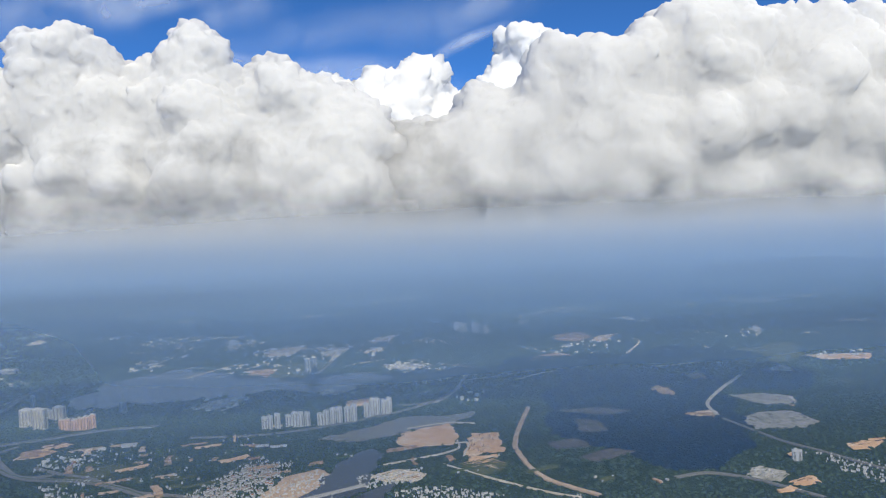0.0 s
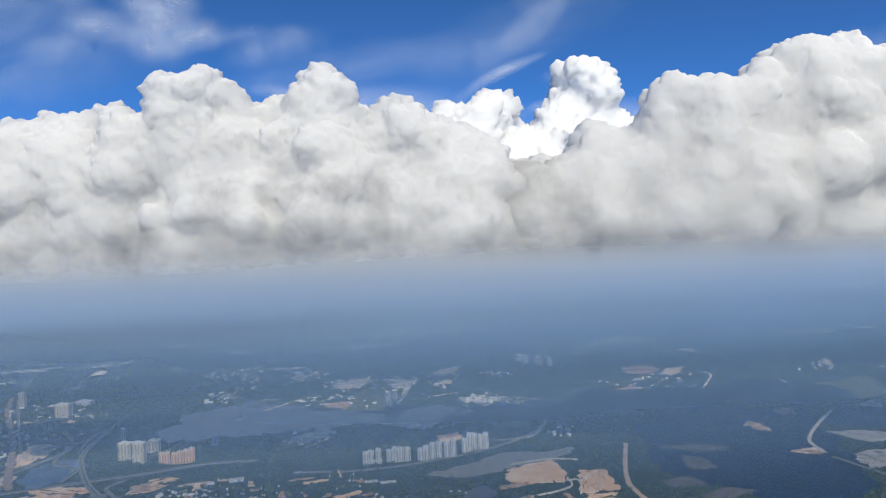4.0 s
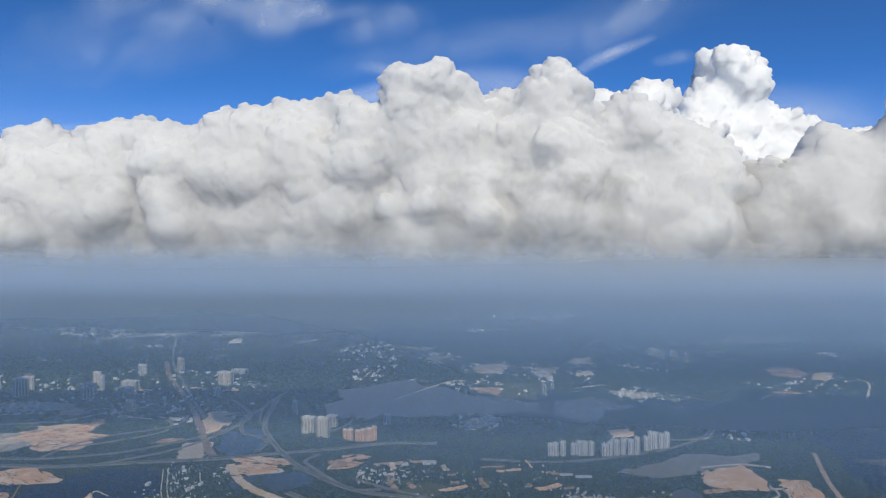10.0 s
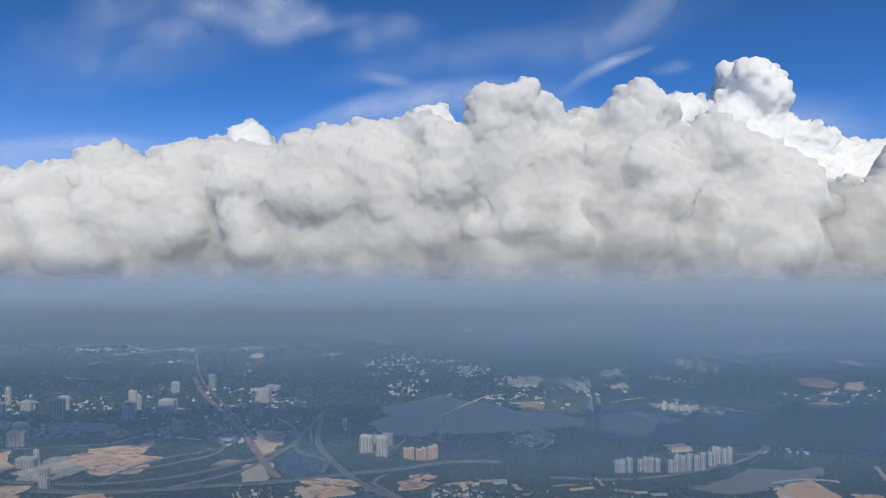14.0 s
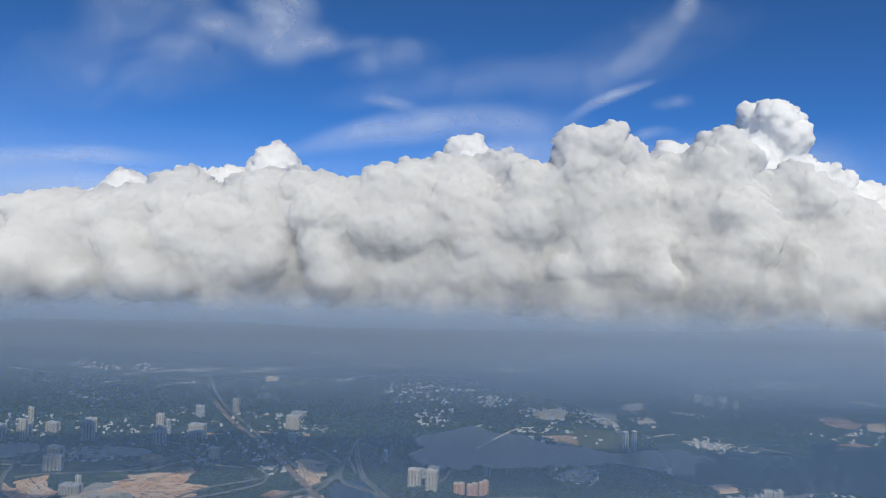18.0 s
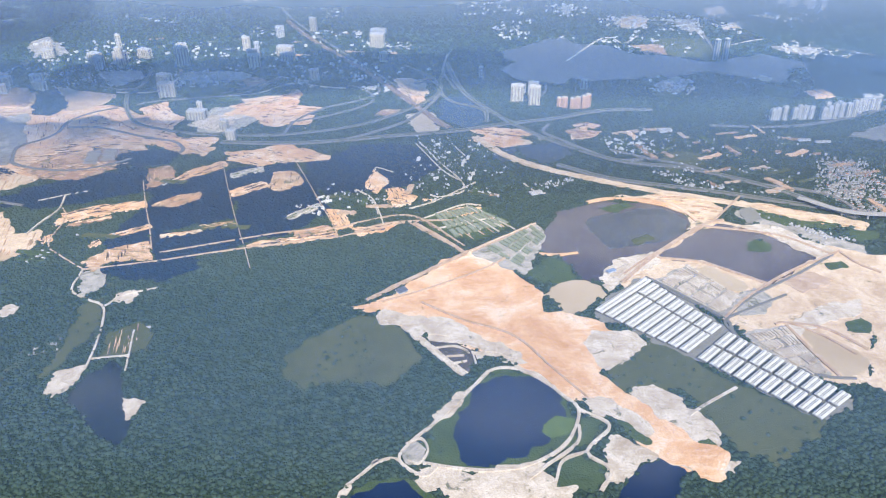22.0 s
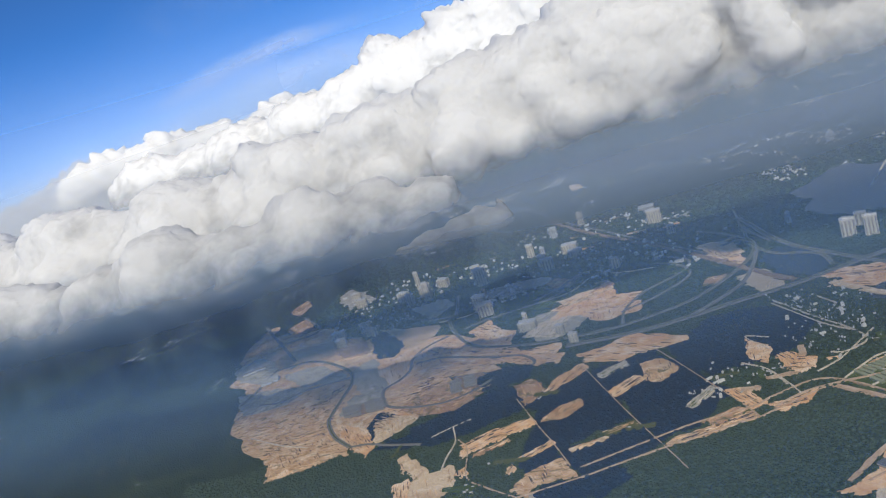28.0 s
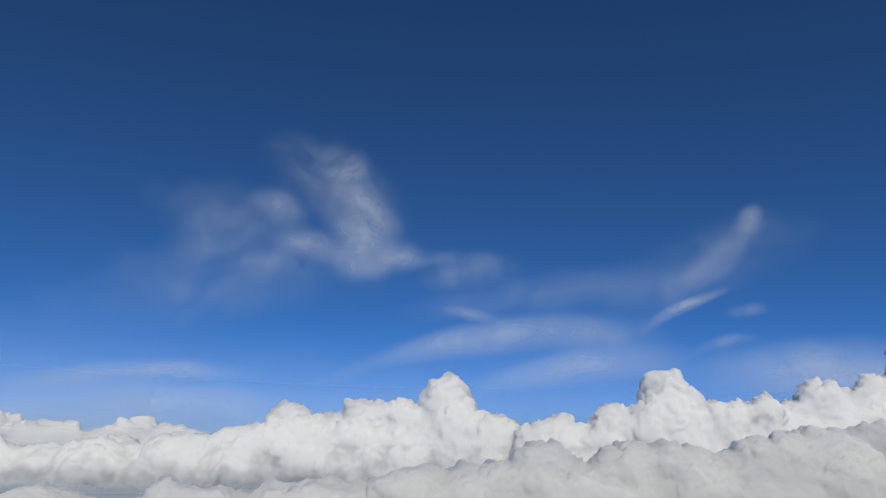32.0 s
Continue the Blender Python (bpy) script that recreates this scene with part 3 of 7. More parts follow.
cumulus(HEAP, 300, ((404, 1960, 806, 270), (330, 1930, 670, 240), (230, 1950, 560, 220), (509, 1960, 650, 240), (598, 1960, 620, 200), (720, 1960, 590, 260), (875, 1960, 560, 300), (100, 1900, 480, 260), (1100, 1960, 560, 320)), 13, 7.0, mat=HIGH_CLOUD, crisp=1.2)
cumulus(HEAP, 320, ((-910, 1880, 618, 190), (-1010, 1900, 565, 200), (-1120, 1920, 560, 200), (-1313, 1950, 560, 220), (-1450, 1950, 500, 220), (-1800, 1950, 460, 300), (-1600, 1950, 470, 260), (-2100, 1950, 450, 340),
                    (-790, 1800, 530, 200)), 17, 7.0, mat=HIGH_CLOUD, crisp=1.2)
cumulus(HEAP, 320, ((-447, 1611, 622, 150), (-400, 1611, 590, 150), (-530, 1650, 540, 200), (-650, 1700, 525, 200), (-320, 1600, 560, 180), (-229, 1590, 565, 180), (-100, 1580, 585, 170), (3, 1569, 618, 160), (106, 1570, 645, 190), (200, 1580, 560, 200)), 19, 6.0, mat=HIGH_CLOUD, crisp=1.2)
cumulus("low soft-topped shelf of cumulus drifting ahead of the main bank", 246, ((-1760, 690, 332, 130), (-1600, 660, 330, 130), (-1460, 650, 336, 120), (-1350, 640, 322, 110), (-1270, 640, 338, 120), (-1180, 635, 326, 100), (-1110, 640, 340, 110), (-1040, 645, 328, 90), (-995, 652, 316, 60)), 21, 3.0, 62.0, SHELF, 1.1)
cumulus("small torn wisp of cumulus under the bank", 248, ((-1010, 588, 270, 14), (-985, 590, 274, 16), (-962, 593, 277, 14), (-938, 597, 284, 18), (-918, 600, 289, 14)), 23, 2.0, 11.0, WISP)


# far clouds closing the sky round the horizon
def far_bank():
    rng = np.random.RandomState(4)
    for k in range(7):
        x = -3600 + 1150 * k
        cumulus("distant pale cumulus bank low over the horizon", 260, tuple((x + rng.uniform(-420, 420), 3700 + rng.uniform(-200, 300), rng.uniform(480, 640), rng.uniform(300, 480)) for _ in range(5)), 40 + k, 24.0, mat=HIGH_CLOUD, crisp=1.2)


far_bank()


# ---- thin vapour: haze over the country and high ice cloud ----
def haze(y, x0, x1, rise, full, fall, gone, most, even=0.72):
    """An upright sheet that paints distance haze across the country: clear at the ground, densest below the cloud base,
    gone above.
    """
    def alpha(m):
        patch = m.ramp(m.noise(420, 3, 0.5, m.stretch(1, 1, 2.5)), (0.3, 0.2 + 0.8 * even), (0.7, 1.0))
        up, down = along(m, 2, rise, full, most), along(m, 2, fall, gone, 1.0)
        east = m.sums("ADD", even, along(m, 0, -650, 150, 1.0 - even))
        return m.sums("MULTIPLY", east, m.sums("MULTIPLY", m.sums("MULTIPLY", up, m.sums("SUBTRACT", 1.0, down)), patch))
    n = 24
    verts, faces = [], []
    for k in range(n + 1):
        x = x0 + (x1 - x0) * k / n
        verts += [(x, y + 12 * math.sin(x / 300), 0.5), (x, y + 12 * math.sin(x / 300), gone + 2)]
        if k:
            faces.append((2 * k - 2, 2 * k, 2 * k + 1, 2 * k - 1))
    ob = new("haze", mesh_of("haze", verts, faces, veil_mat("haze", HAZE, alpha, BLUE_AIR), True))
    tagged(ob, "thin blue haze over the country, denser far away", "haze", kind="structure")


# distance haze carried by four sheets, its blue set in their colour
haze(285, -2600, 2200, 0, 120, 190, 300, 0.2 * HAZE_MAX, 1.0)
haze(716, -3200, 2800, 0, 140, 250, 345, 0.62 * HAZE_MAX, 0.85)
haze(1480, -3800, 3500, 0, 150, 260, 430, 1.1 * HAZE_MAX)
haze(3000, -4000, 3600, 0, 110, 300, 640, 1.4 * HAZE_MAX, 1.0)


def horizon_ring():
    """A standing ring with pale haze painted on it; closes the view all round, fading upwards."""
    n, r = 72, 4750
    verts, faces = [], []
    for k in range(n + 1):
        a = 2 * math.pi * k / n
        verts += [(-450 + r * math.cos(a), r * math.sin(a), -80), (-450 + r * math.cos(a), r * math.sin(a), 1300)]
        if k:
            faces.append((2 * k - 2, 2 * k, 2 * k + 1, 2 * k - 1))
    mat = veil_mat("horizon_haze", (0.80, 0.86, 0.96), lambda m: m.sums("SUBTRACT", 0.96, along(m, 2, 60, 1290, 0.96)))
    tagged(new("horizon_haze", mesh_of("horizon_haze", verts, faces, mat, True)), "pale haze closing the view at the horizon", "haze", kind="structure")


horizon_ring()


# ice cloud: separate feathers high and far off, each a bent, tapering film that thins to nothing at its rim
def cirrus_mat(name, torn, most):
    """Ice cloud that thins towards its rim; torn says how ragged it is."""
    m = Nodes(name)
    across = m.n.new("ShaderNodeTexCoord").outputs["UV"]
    middle, local, lift, at = (m.n.new("ShaderNodeVectorMath") for _ in range(4))
    middle.operation, local.operation = "SUBTRACT", "SCALE"
    middle.inputs[1].default_value, local.inputs["Scale"].default_value = (0.5, 0.5, 0.0), 2.0
    m.put(middle.inputs[0], across), m.put(local.inputs[0], middle.outputs[0])
    shift = m.n.new("ShaderNodeCombineXYZ")
    m.put(shift.inputs[2], m.sums("MULTIPLY", m.n.new("ShaderNodeObjectInfo").outputs["Random"], 40.0))
    km = m.n.new("ShaderNodeVectorMath")
    km.operation = "SCALE"
    km.inputs["Scale"].default_value = 1.0 / 420.0
    m.put(km.inputs[0], m.place)
    m.put(at.inputs[0], km.outputs[0]), m.put(at.inputs[1], shift.outputs[0])
    billows = m.noise(1.0, 3.5, 0.5, at.outputs[0], 1.4)
    drift = m.n.new("ShaderNodeTexNoise")
    m.put(drift.inputs["Vector"], at.outputs[0])
    drift.inputs["Scale"].default_value, drift.inputs["Detail"].default_value = 1.2, 4.0
    off, push, bent, far, edge = (m.n.new("ShaderNodeVectorMath") for _ in range(5))
    off.operation, push.operation, far.operation, edge.operation = "SUBTRACT", "SCALE", "LENGTH", "LENGTH"
    m.put(off.inputs[0], drift.outputs["Color"])
    off.inputs[1].default_value = (0.5, 0.5, 0.5)
    m.put(push.inputs[0], off.outputs[0])
    push.inputs["Scale"].default_value = 1.3 * torn
    m.put(bent.inputs[0], local.outputs[0]), m.put(bent.inputs[1], push.outputs[0])
    m.put(far.inputs[0], bent.outputs[0]), m.put(edge.inputs[0], local.outputs[0])
    rim = m.ramp(far.outputs["Value"], (0.0, 1.0), (1.0, 0.0))
    body = m.sums("MULTIPLY", m.sums("POWER", rim, 1.25), m.ramp(billows, (0.30, 1.0 - 0.75 * torn), (0.66, 1.0)))
    fade = m.n.new("ShaderNodeMapRange")
    fade.interpolation_type = "SMOOTHSTEP"
    m.put(fade.inputs[0], edge.outputs["Value"])
    fade.inputs[1].default_value, fade.inputs[2].default_value, fade.inputs[3].default_value, fade.inputs[4].default_value = 0.45, 1.0, 1.0, 0.0
    amount = m.sums("MULTIPLY", m.sums("MULTIPLY", body, most), fade.outputs[0])
    clear, ice = m.n.new("ShaderNodeBsdfTransparent"), m.n.new("ShaderNodeBsdfDiffuse")
    lit, half, both = m.n.new("ShaderNodeBsdfTranslucent"), m.n.new("ShaderNodeMixShader"), m.n.new("ShaderNodeMixShader")
    m.put(half.inputs[0], 0.3), m.put(half.inputs[1], ice.outputs[0]), m.put(half.inputs[2], lit.outputs[0])
    m.put(both.inputs[0], amount), m.put(both.inputs[1], clear.outputs[0]), m.put(both.inputs[2], half.outputs[0])
    for node in (ice, lit):
        node.inputs[0].default_value = (0.95, 0.96, 0.98, 1)
    m.put(m.out.inputs[0], both.outputs[0])
    return m.mat


BRIGHT_ICE, SOFT_ICE = cirrus_mat("bright_cirrus", 1.0, 0.66), cirrus_mat("soft_cirrus", 1.1, 0.5)
THIN_ICE, SMOOTH_ICE = cirrus_mat("thin_cirrus", 1.0, 0.32), cirrus_mat("smooth_cirrus", 0.5, 0.46)
VEIL_ICE = cirrus_mat("pale_cirrus", 0.85, 0.17)
ICE_WORDS = {"bright_cirrus": "bright feather of white cirrus with a torn edge", "soft_cirrus": "soft white wisp of cirrus",
             "thin_cirrus": "faint veil of thin cirrus", "smooth_cirrus": "smooth pale band of high cloud", "pale_cirrus": "broad pale veil of ice cloud"}


def cirrus(x, y, z, half_w, half_h, turn, mat, bend, taper):
    """One film, bowed by bend and narrowing towards one end by taper."""
    n = 20
    verts, faces, uvs = [], [], []
    for j in range(n + 1):
        for i in range(n + 1):
            u, v = i / n * 2 - 1, j / n * 2 - 1
            slim = 1 - abs(taper) * (0.5 + 0.5 * u * (1 if taper > 0 else -1))
            verts.append((u * half_w * 1.35, v * half_h * 1.7 * slim + bend * half_w * (0.4 - u * u), 14 * math.cos(3 * u) * math.cos(2 * v)))
            uvs.append((i / n, j / n))
    faces = [(j * (n + 1) + i, j * (n + 1) + i + 1, (j + 1) * (n + 1) + i + 1, (j + 1) * (n + 1) + i) for j in range(n) for i in range(n)]
    me = mesh_of("cirrus_cloud", verts, faces, mat, True)
    layer = me.uv_layers.new(name="across")
    for loop in me.loops:
        layer.data[loop.index].uv = uvs[loop.vertex_index]
    ob = new("cirrus_cloud", me)
    ob.matrix_world = pose(x, y, z, 90, 0, 0) @ pose(0, 0, 0, 0, 0, turn)
    return tagged(ob, ICE_WORDS[mat.name], "cloud", "feathers of cirrus", kind="stuff")


cirrus(-1558, 4068, 1912, 519, 201, -42, SOFT_ICE, 0.35, 0.00)
cirrus(-1419, 4076, 1696, 322, 164, -70, BRIGHT_ICE, 0.30, 0.00)
cirrus(-1235, 4084, 1560, 430, 165, 3, SOFT_ICE, -0.05, 0.85)
cirrus(-2294, 4092, 1661, 269, 143, 21, THIN_ICE, 0.20, 0.00)
cirrus(-1910, 4100, 1826, 223, 90, -28, THIN_ICE, 0.30, 0.00)
cirrus(-1722, 4108, 1612, 255, 89, -11, SOFT_ICE, 0.20, 0.00)
cirrus(-1977, 4116, 1497, 212, 74, 8, THIN_ICE, 0.00, 0.00)
cirrus(-739, 4148, 1470, 336, 89, 9, THIN_ICE, 0.20, 0.00)
cirrus(-749, 4172, 1244, 186, 37, -10, THIN_ICE, 0.00, 0.00)
cirrus(902, 4180, 1308, 155, 37, 9, THIN_ICE, 0.00, 0.00)
cirrus(-532, 4188, 1022, 1016, 147, 7, SMOOTH_ICE, 0.25, -0.75)
cirrus(-103, 4196, 925, 654, 119, 8, SMOOTH_ICE, 0.10, -0.50)
cirrus(546, 4204, 1313, 316, 44, 26, SOFT_ICE, 0.15, 0.50)
cirrus(688, 4212, 1611, 496, 92, 42, THIN_ICE, -0.20, -0.30)
cirrus(990, 4220, 1885, 112, 65, 49, SOFT_ICE, 0.00, 0.00)
cirrus(787, 4228, 1109, 202, 34, 13, THIN_ICE, 0.20, 0.00)
cirrus(1261, 4236, 992, 708, 129, 6, SMOOTH_ICE, 0.00, 0.00)
cirrus(1533, 4244, 907, 573, 108, 7, SMOOTH_ICE, 0.00, 0.00)
cirrus(-2741, 4252, 844, 762, 59, 4, SMOOTH_ICE, 0.10, 0.00)
cirrus(-2685, 4260, 650, 1081, 150, 3, SMOOTH_ICE, 0.10, 0.50)
cirrus(-2170, 4124, 1740, 560, 190, -25, VEIL_ICE, 0.15, 0.00)
cirrus(-2350, 4132, 1350, 1000, 230, 5, VEIL_ICE, 0.08, 0.20)
cirrus(-300, 4140, 1340, 900, 130, 8, VEIL_ICE, 0.10, -0.40)
cirrus(700, 4156, 1560, 800, 170, 24, VEIL_ICE, 0.10, 0.00)
cirrus(2913, 4300, 1399, 655, 144, 12, THIN_ICE, 0.00, 0.00)
# ---- buildings ----
def storey_tower(kind, wide, deep, high, body, trim, glass):
    """A block of flats: bays that stand proud, ledges at the storeys, columns of windows, parapet and lift house."""
    root = new(kind)
    bays = max(2, round(wide / 5))
    bm = bmesh.new()
    add_box(bm, 0, 0, 0, wide * 0.96, deep * 0.8, high)
    part("core_block", bm, body, root)
    bw = wide / bays
    for k in range(bays):
        x = -wide / 2 + bw * (k + 0.5)
        bm = bmesh.new()
        add_box(bm, x, 0, 0, bw * 0.72, deep, high * (1.0 if k % 2 else 0.96), 0.12)
        bay = part("bay", bm, body, root)
        for sy in (-1, 1):
            bm = bmesh.new()
            n = max(3, int(high / 1.5))
            for s in range(n):
                z = 0.8 + s * (high * 0.94 - 0.8) / n
                add_box(bm, x, sy * (deep / 2 + 0.02), z, bw * 0.44, 0.12, 0.7)
            part("window_column", bm, glass, bay)
    for sx in (-1, 1):
        bm = bmesh.new()
        n = max(3, int(high / 1.5))
        for s in range(n):
            z = 0.8 + s * (high * 0.94 - 0.8) / n
            add_box(bm, sx * wide * 0.482, 0, z, 0.12, deep * 0.34, 0.7)
        part("window_column", bm, glass, root)
    bm = bmesh.new()
    add_box(bm, 0, 0, high, wide * 1.0, deep * 0.9, 0.7, 0.1)
    part("parapet", bm, trim, root)
    bm = bmesh.new()
    add_box(bm, -wide * 0.12, 0, high + 0.6, wide * 0.34, deep * 0.45, 1.8, 0.1)
    part("lift_house", bm, trim, root)
    return root


TOWER_WORDS = {
    "apartment_tower": ("white apartment tower with banded windows by the water", PAINT_WHITE, PAINT_GREY, WINDOW_DARK),
    "cream_tower": ("cream apartment tower with dark window columns beside woods", PAINT_CREAM, PAINT_WHITE, WINDOW_DARK),
    "rust_tower": ("terracotta and cream apartment block beside the highway", PAINT_RUST, PAINT_CREAM, WINDOW_DARK),
    "glass_tower": ("slender blue glass office tower with pale edges", GLASS_BLUE, PAINT_WHITE, PAINT_WHITE),
    "pale_tower": ("pale concrete tower block among low town buildings", PAINT_CREAM, PAINT_GREY, WINDOW_DARK),
    "grey_tower": ("grey concrete high-rise block in hazy shadow", PAINT_GREY, PAINT_GREY, WINDOW_DARK),
}
made_towers = {}
heading = random.Random(12)


def tower(kind, x, y, high, wide):
    label, body, trim, glass = TOWER_WORDS[kind]
    key = (kind, wide, high)
    turn = {"apartment_tower": 14, "cream_tower": -12, "rust_tower": 8, "glass_tower": 24}.get(kind, heading.choice((-20, -8, 10, 22)))
    m = pose(x, y, 0, 0, 0, turn)
    if key in made_towers:
        return copy_thing(made_towers[key], m)
    root = storey_tower(kind, wide, max(6.0, wide * (0.6 if kind != "glass_tower" else 0.9)), high, body, trim, glass)
    root.matrix_world = m
    made_towers[key] = root
    return tagged(root, label, "tower block", kind.replace("_", " ") + "s")


def points_in(plan, n, rng):
    xs, ys = [p[0] for p in plan], [p[1] for p in plan]
    out = []
    while len(out) < n:
        px, py = rng.uniform(min(xs), max(xs), 64), rng.uniform(min(ys), max(ys), 64)
        ok = inside(plan, px, py)
        out += list(zip(px[ok], py[ok]))
    return out[:n]


village_seed = [100]


def house_geometry(verts, faces, x, y, turn, w, d, h, pitch):
    c, s = math.cos(turn), math.sin(turn)
    k = len(verts)
    for px, py, pz in ((-w, -d, 0), (w, -d, 0), (w, d, 0), (-w, d, 0), (-w, -d, h), (w, -d, h), (w, d, h), (-w, d, h),
                       (-w * 1.06, 0, h + pitch), (w * 1.06, 0, h + pitch)):
        verts.append((x + c * px - s * py, y + s * px + c * py, pz))
    walls = [(0, 1, 5, 4), (1, 2, 6, 5), (2, 3, 7, 6), (3, 0, 4, 7), (4, 8, 7), (5, 6, 9)]
    roof = [(4, 5, 9, 8), (6, 7, 8, 9)]
    faces[0] += [tuple(k + i for i in f) for f in walls]
    faces[1] += [tuple(k + i for i in f) for f in roof]


def village(n, roof, plan):
    """Many small gabled houses along crooked lanes."""
    village_seed[0] += 1
    rng = np.random.RandomState(village_seed[0])
    verts, faces = [], [[], []]
    turn = rng.uniform(0, math.pi)
    for x, y in points_in(plan, int(n * (2.0 if roof == "white" else 3.4)), rng):
        w = rng.uniform(0.5, 1.15) * rng.choice((1.0, 1.0, 1.0, 1.9))
        house_geometry(verts, faces, x, y, turn + rng.choice((0, math.pi / 2)) + rng.normal(0, 0.12), w, w * rng.uniform(0.45, 0.7), rng.uniform(1.0, 2.0), rng.uniform(0.4, 0.9))
        occupy([(x - w, y - w), (x + w, y - w), (x + w, y + w), (x - w, y + w)], 1)
    top = {"red": ROOF_RED, "grey": ROOF_GREY, "white": ROOF_WHITE}[roof]
    me = mesh_of("village_houses", verts, faces[0] + faces[1], PAINT_GREY)
    me.materials.append(top)
    for f in me.polygons[len(faces[0]):]:
        f.material_index = 1
    words = {"red": "clay-red", "grey": "weathered grey", "white": "pale sheet-metal"}[roof]
    tagged(new("village_houses", me), "cluster of small gabled houses with %s roofs" % words, "houses", kind="stuff")


block_kinds = []


def town_block(seed):
    """A low commercial or civic building: stepped body, roof plant, window bands."""
    rng = np.random.RandomState(seed)
    w, d, h = rng.uniform(3, 8), rng.uniform(2.5, 5), rng.uniform(1.2, 4)
    root = new("town_building")
    bm = bmesh.new()
    add_box(bm, 0, 0, 0, w, d, h, 0.15)
    add_box(bm, w * rng.uniform(-0.3, 0.3), 0, h, w * 0.4, d * 0.6, h * 0.3, 0.1)
    part("body", bm, (PAINT_CREAM, PAINT_WHITE, PAINT_GREY)[seed % 3], root)
    bm = bmesh.new()
    for s in range(max(1, int(h / 1.8))):
        add_box(bm, 0, 0, 0.7 + 1.8 * s, w * 0.92, d + 0.1, 0.6)
    part("window_band", bm, WINDOW_DARK, root)
    bm = bmesh.new()
    add_box(bm, 0, 0, h, w * 1.02, d * 1.02, 0.3)
    part("roof_slab", bm, ROOF_WHITE if seed % 2 else ROOF_GREY, root)
    return tagged(root, "low pale civic building with flat roof among trees", "building", "town buildings")


town_count = [0]
small_blocks = ([], [[], []])


def town(n, plan):
    village_seed[0] += 1
    rng = np.random.RandomState(village_seed[0])
    for k, (x, y) in enumerate(points_in(plan, n, rng)):
        turn = rng.choice((12, 102, 30, 80)) + rng.normal(0, 5)
        town_count[0] += 1
        if town_count[0] > 240:
            w = rng.uniform(1.5, 4.5) * (1.1 if y > 1400 else 1.0)
            house_geometry(*small_blocks, x, y, radians(turn), w, w * rng.uniform(0.4, 0.7), rng.uniform(1.5, 4.5), 0.4)
        elif len(block_kinds) < 9:
            b = town_block(len(block_kinds))
            b.matrix_world = pose(x, y, 0, 0, 0, turn)
            block_kinds.append(b)
        else:
            copy_thing(block_kinds[rng.randint(9)], pose(x, y, 0, 0, 0, turn))


# ---- ground: clearings, water, plots ----
area("outskirts", OUTSKIRTS, ((-1500, 1250), (-760, 1190), (-400, 1290), (80, 1240), (480, 1380), (900, 1250), (1400, 1500), (1500, 2700), (-2200, 2700), (-2200, 1500)))
area("plot", MEADOW, ((-783, 675), (-754, 677), (-747, 658), (-777, 655)))
area("works_compound", RUBBLE, ((-987, 595), (-965, 604), (-958, 567), (-969, 553), (-978, 563)))
area("pale_sand", CHALK, ((-940, 559), (-926, 565), (-919, 554), (-931, 546)))
area("grass_strip", OLIVE, ((-963, 539), (-952, 552), (-938, 520), (-946, 448), (-953, 441)))
area("lake", DARKWATER, ((-924, 414), (-918, 438), (-904, 459), (-894, 454), (-878, 414), (-862, 384), (-863, 366), (-892, 383), (-909, 401)))
area("quay", CHALK, ((-945, 445), (-923, 456), (-922, 434), (-932, 418), (-943, 423)))
area("vegetable_plot", OLIVE, ((-916, 478), (-899, 483), (-895, 469), (-914, 466)))
area("compound", RUBBLE, ((-900, 504), (-890, 507), (-886, 487), (-897, 486)))
area("spoil_heap", CHALK, ((-879, 417), (-862, 413), (-862, 398), (-867, 392), (-874, 404)))
area("park", MEADOW, ((-1048, 1160), (-993, 1160), (-948, 1117), (-1004, 1109)))
area("pond", DARKWATER, ((-1319, 1193), (-1264, 1166), (-1222, 1094), (-1256, 1073)))
area("mown_swamp", OLIVE, ((-771, 465), (-715, 521), (-676, 497), (-662, 458), (-686, 426), (-727, 432), (-748, 422), (-765, 441)))
area("sand_clearing", SAND, ((-716, 532), (-681, 569), (-614, 628), (-588, 606), (-552, 555), (-547, 528), (-512, 518), (-491, 493), (-477, 470), (-497, 454), (-518, 441), (-511, 410), (-484, 384), (-464, 343), (-483, 340), (-507, 373), (-527, 403), (-552, 422), (-574, 449), (-603, 464), (-626, 466), (-648, 489), (-671, 509), (-693, 531)))
area("rubble_lot", RUBBLE, ((-614, 626), (-544, 686), (-534, 655), (-559, 600), (-553, 569), (-588, 604)))
area("pale_sand", CHALK, ((-669, 507), (-625, 474), (-589, 468), (-570, 445), (-599, 461), (-631, 463), (-652, 485)))
area("pale_sand", CHALK, ((-520, 494), (-488, 489), (-477, 470), (-497, 454), (-518, 441), (-524, 463)))
area("wet_ground", WETSOIL, ((-656, 485), (-634, 479), (-615, 464), (-626, 438), (-640, 450)))
area("lake_meadow", MEADOW, ((-600, 449), (-571, 437), (-549, 398), (-552, 369), (-590, 346), (-628, 340), (-653, 350), (-666, 351), (-643, 399), (-619, 434)))
area("lake", WATER, ((-618, 424), (-597, 438), (-576, 437), (-561, 420), (-556, 401), (-555, 387), (-570, 369), (-594, 355), (-616, 345), (-629, 347), (-636, 361), (-636, 377), (-630, 400)))
area("algae_bed", ALGAE, ((-571, 386), (-558, 393), (-550, 389), (-558, 374), (-572, 373)))
area("lake", WATER, ((-535, 320), (-516, 343), (-498, 351), (-485, 342), (-496, 320), (-516, 307)))
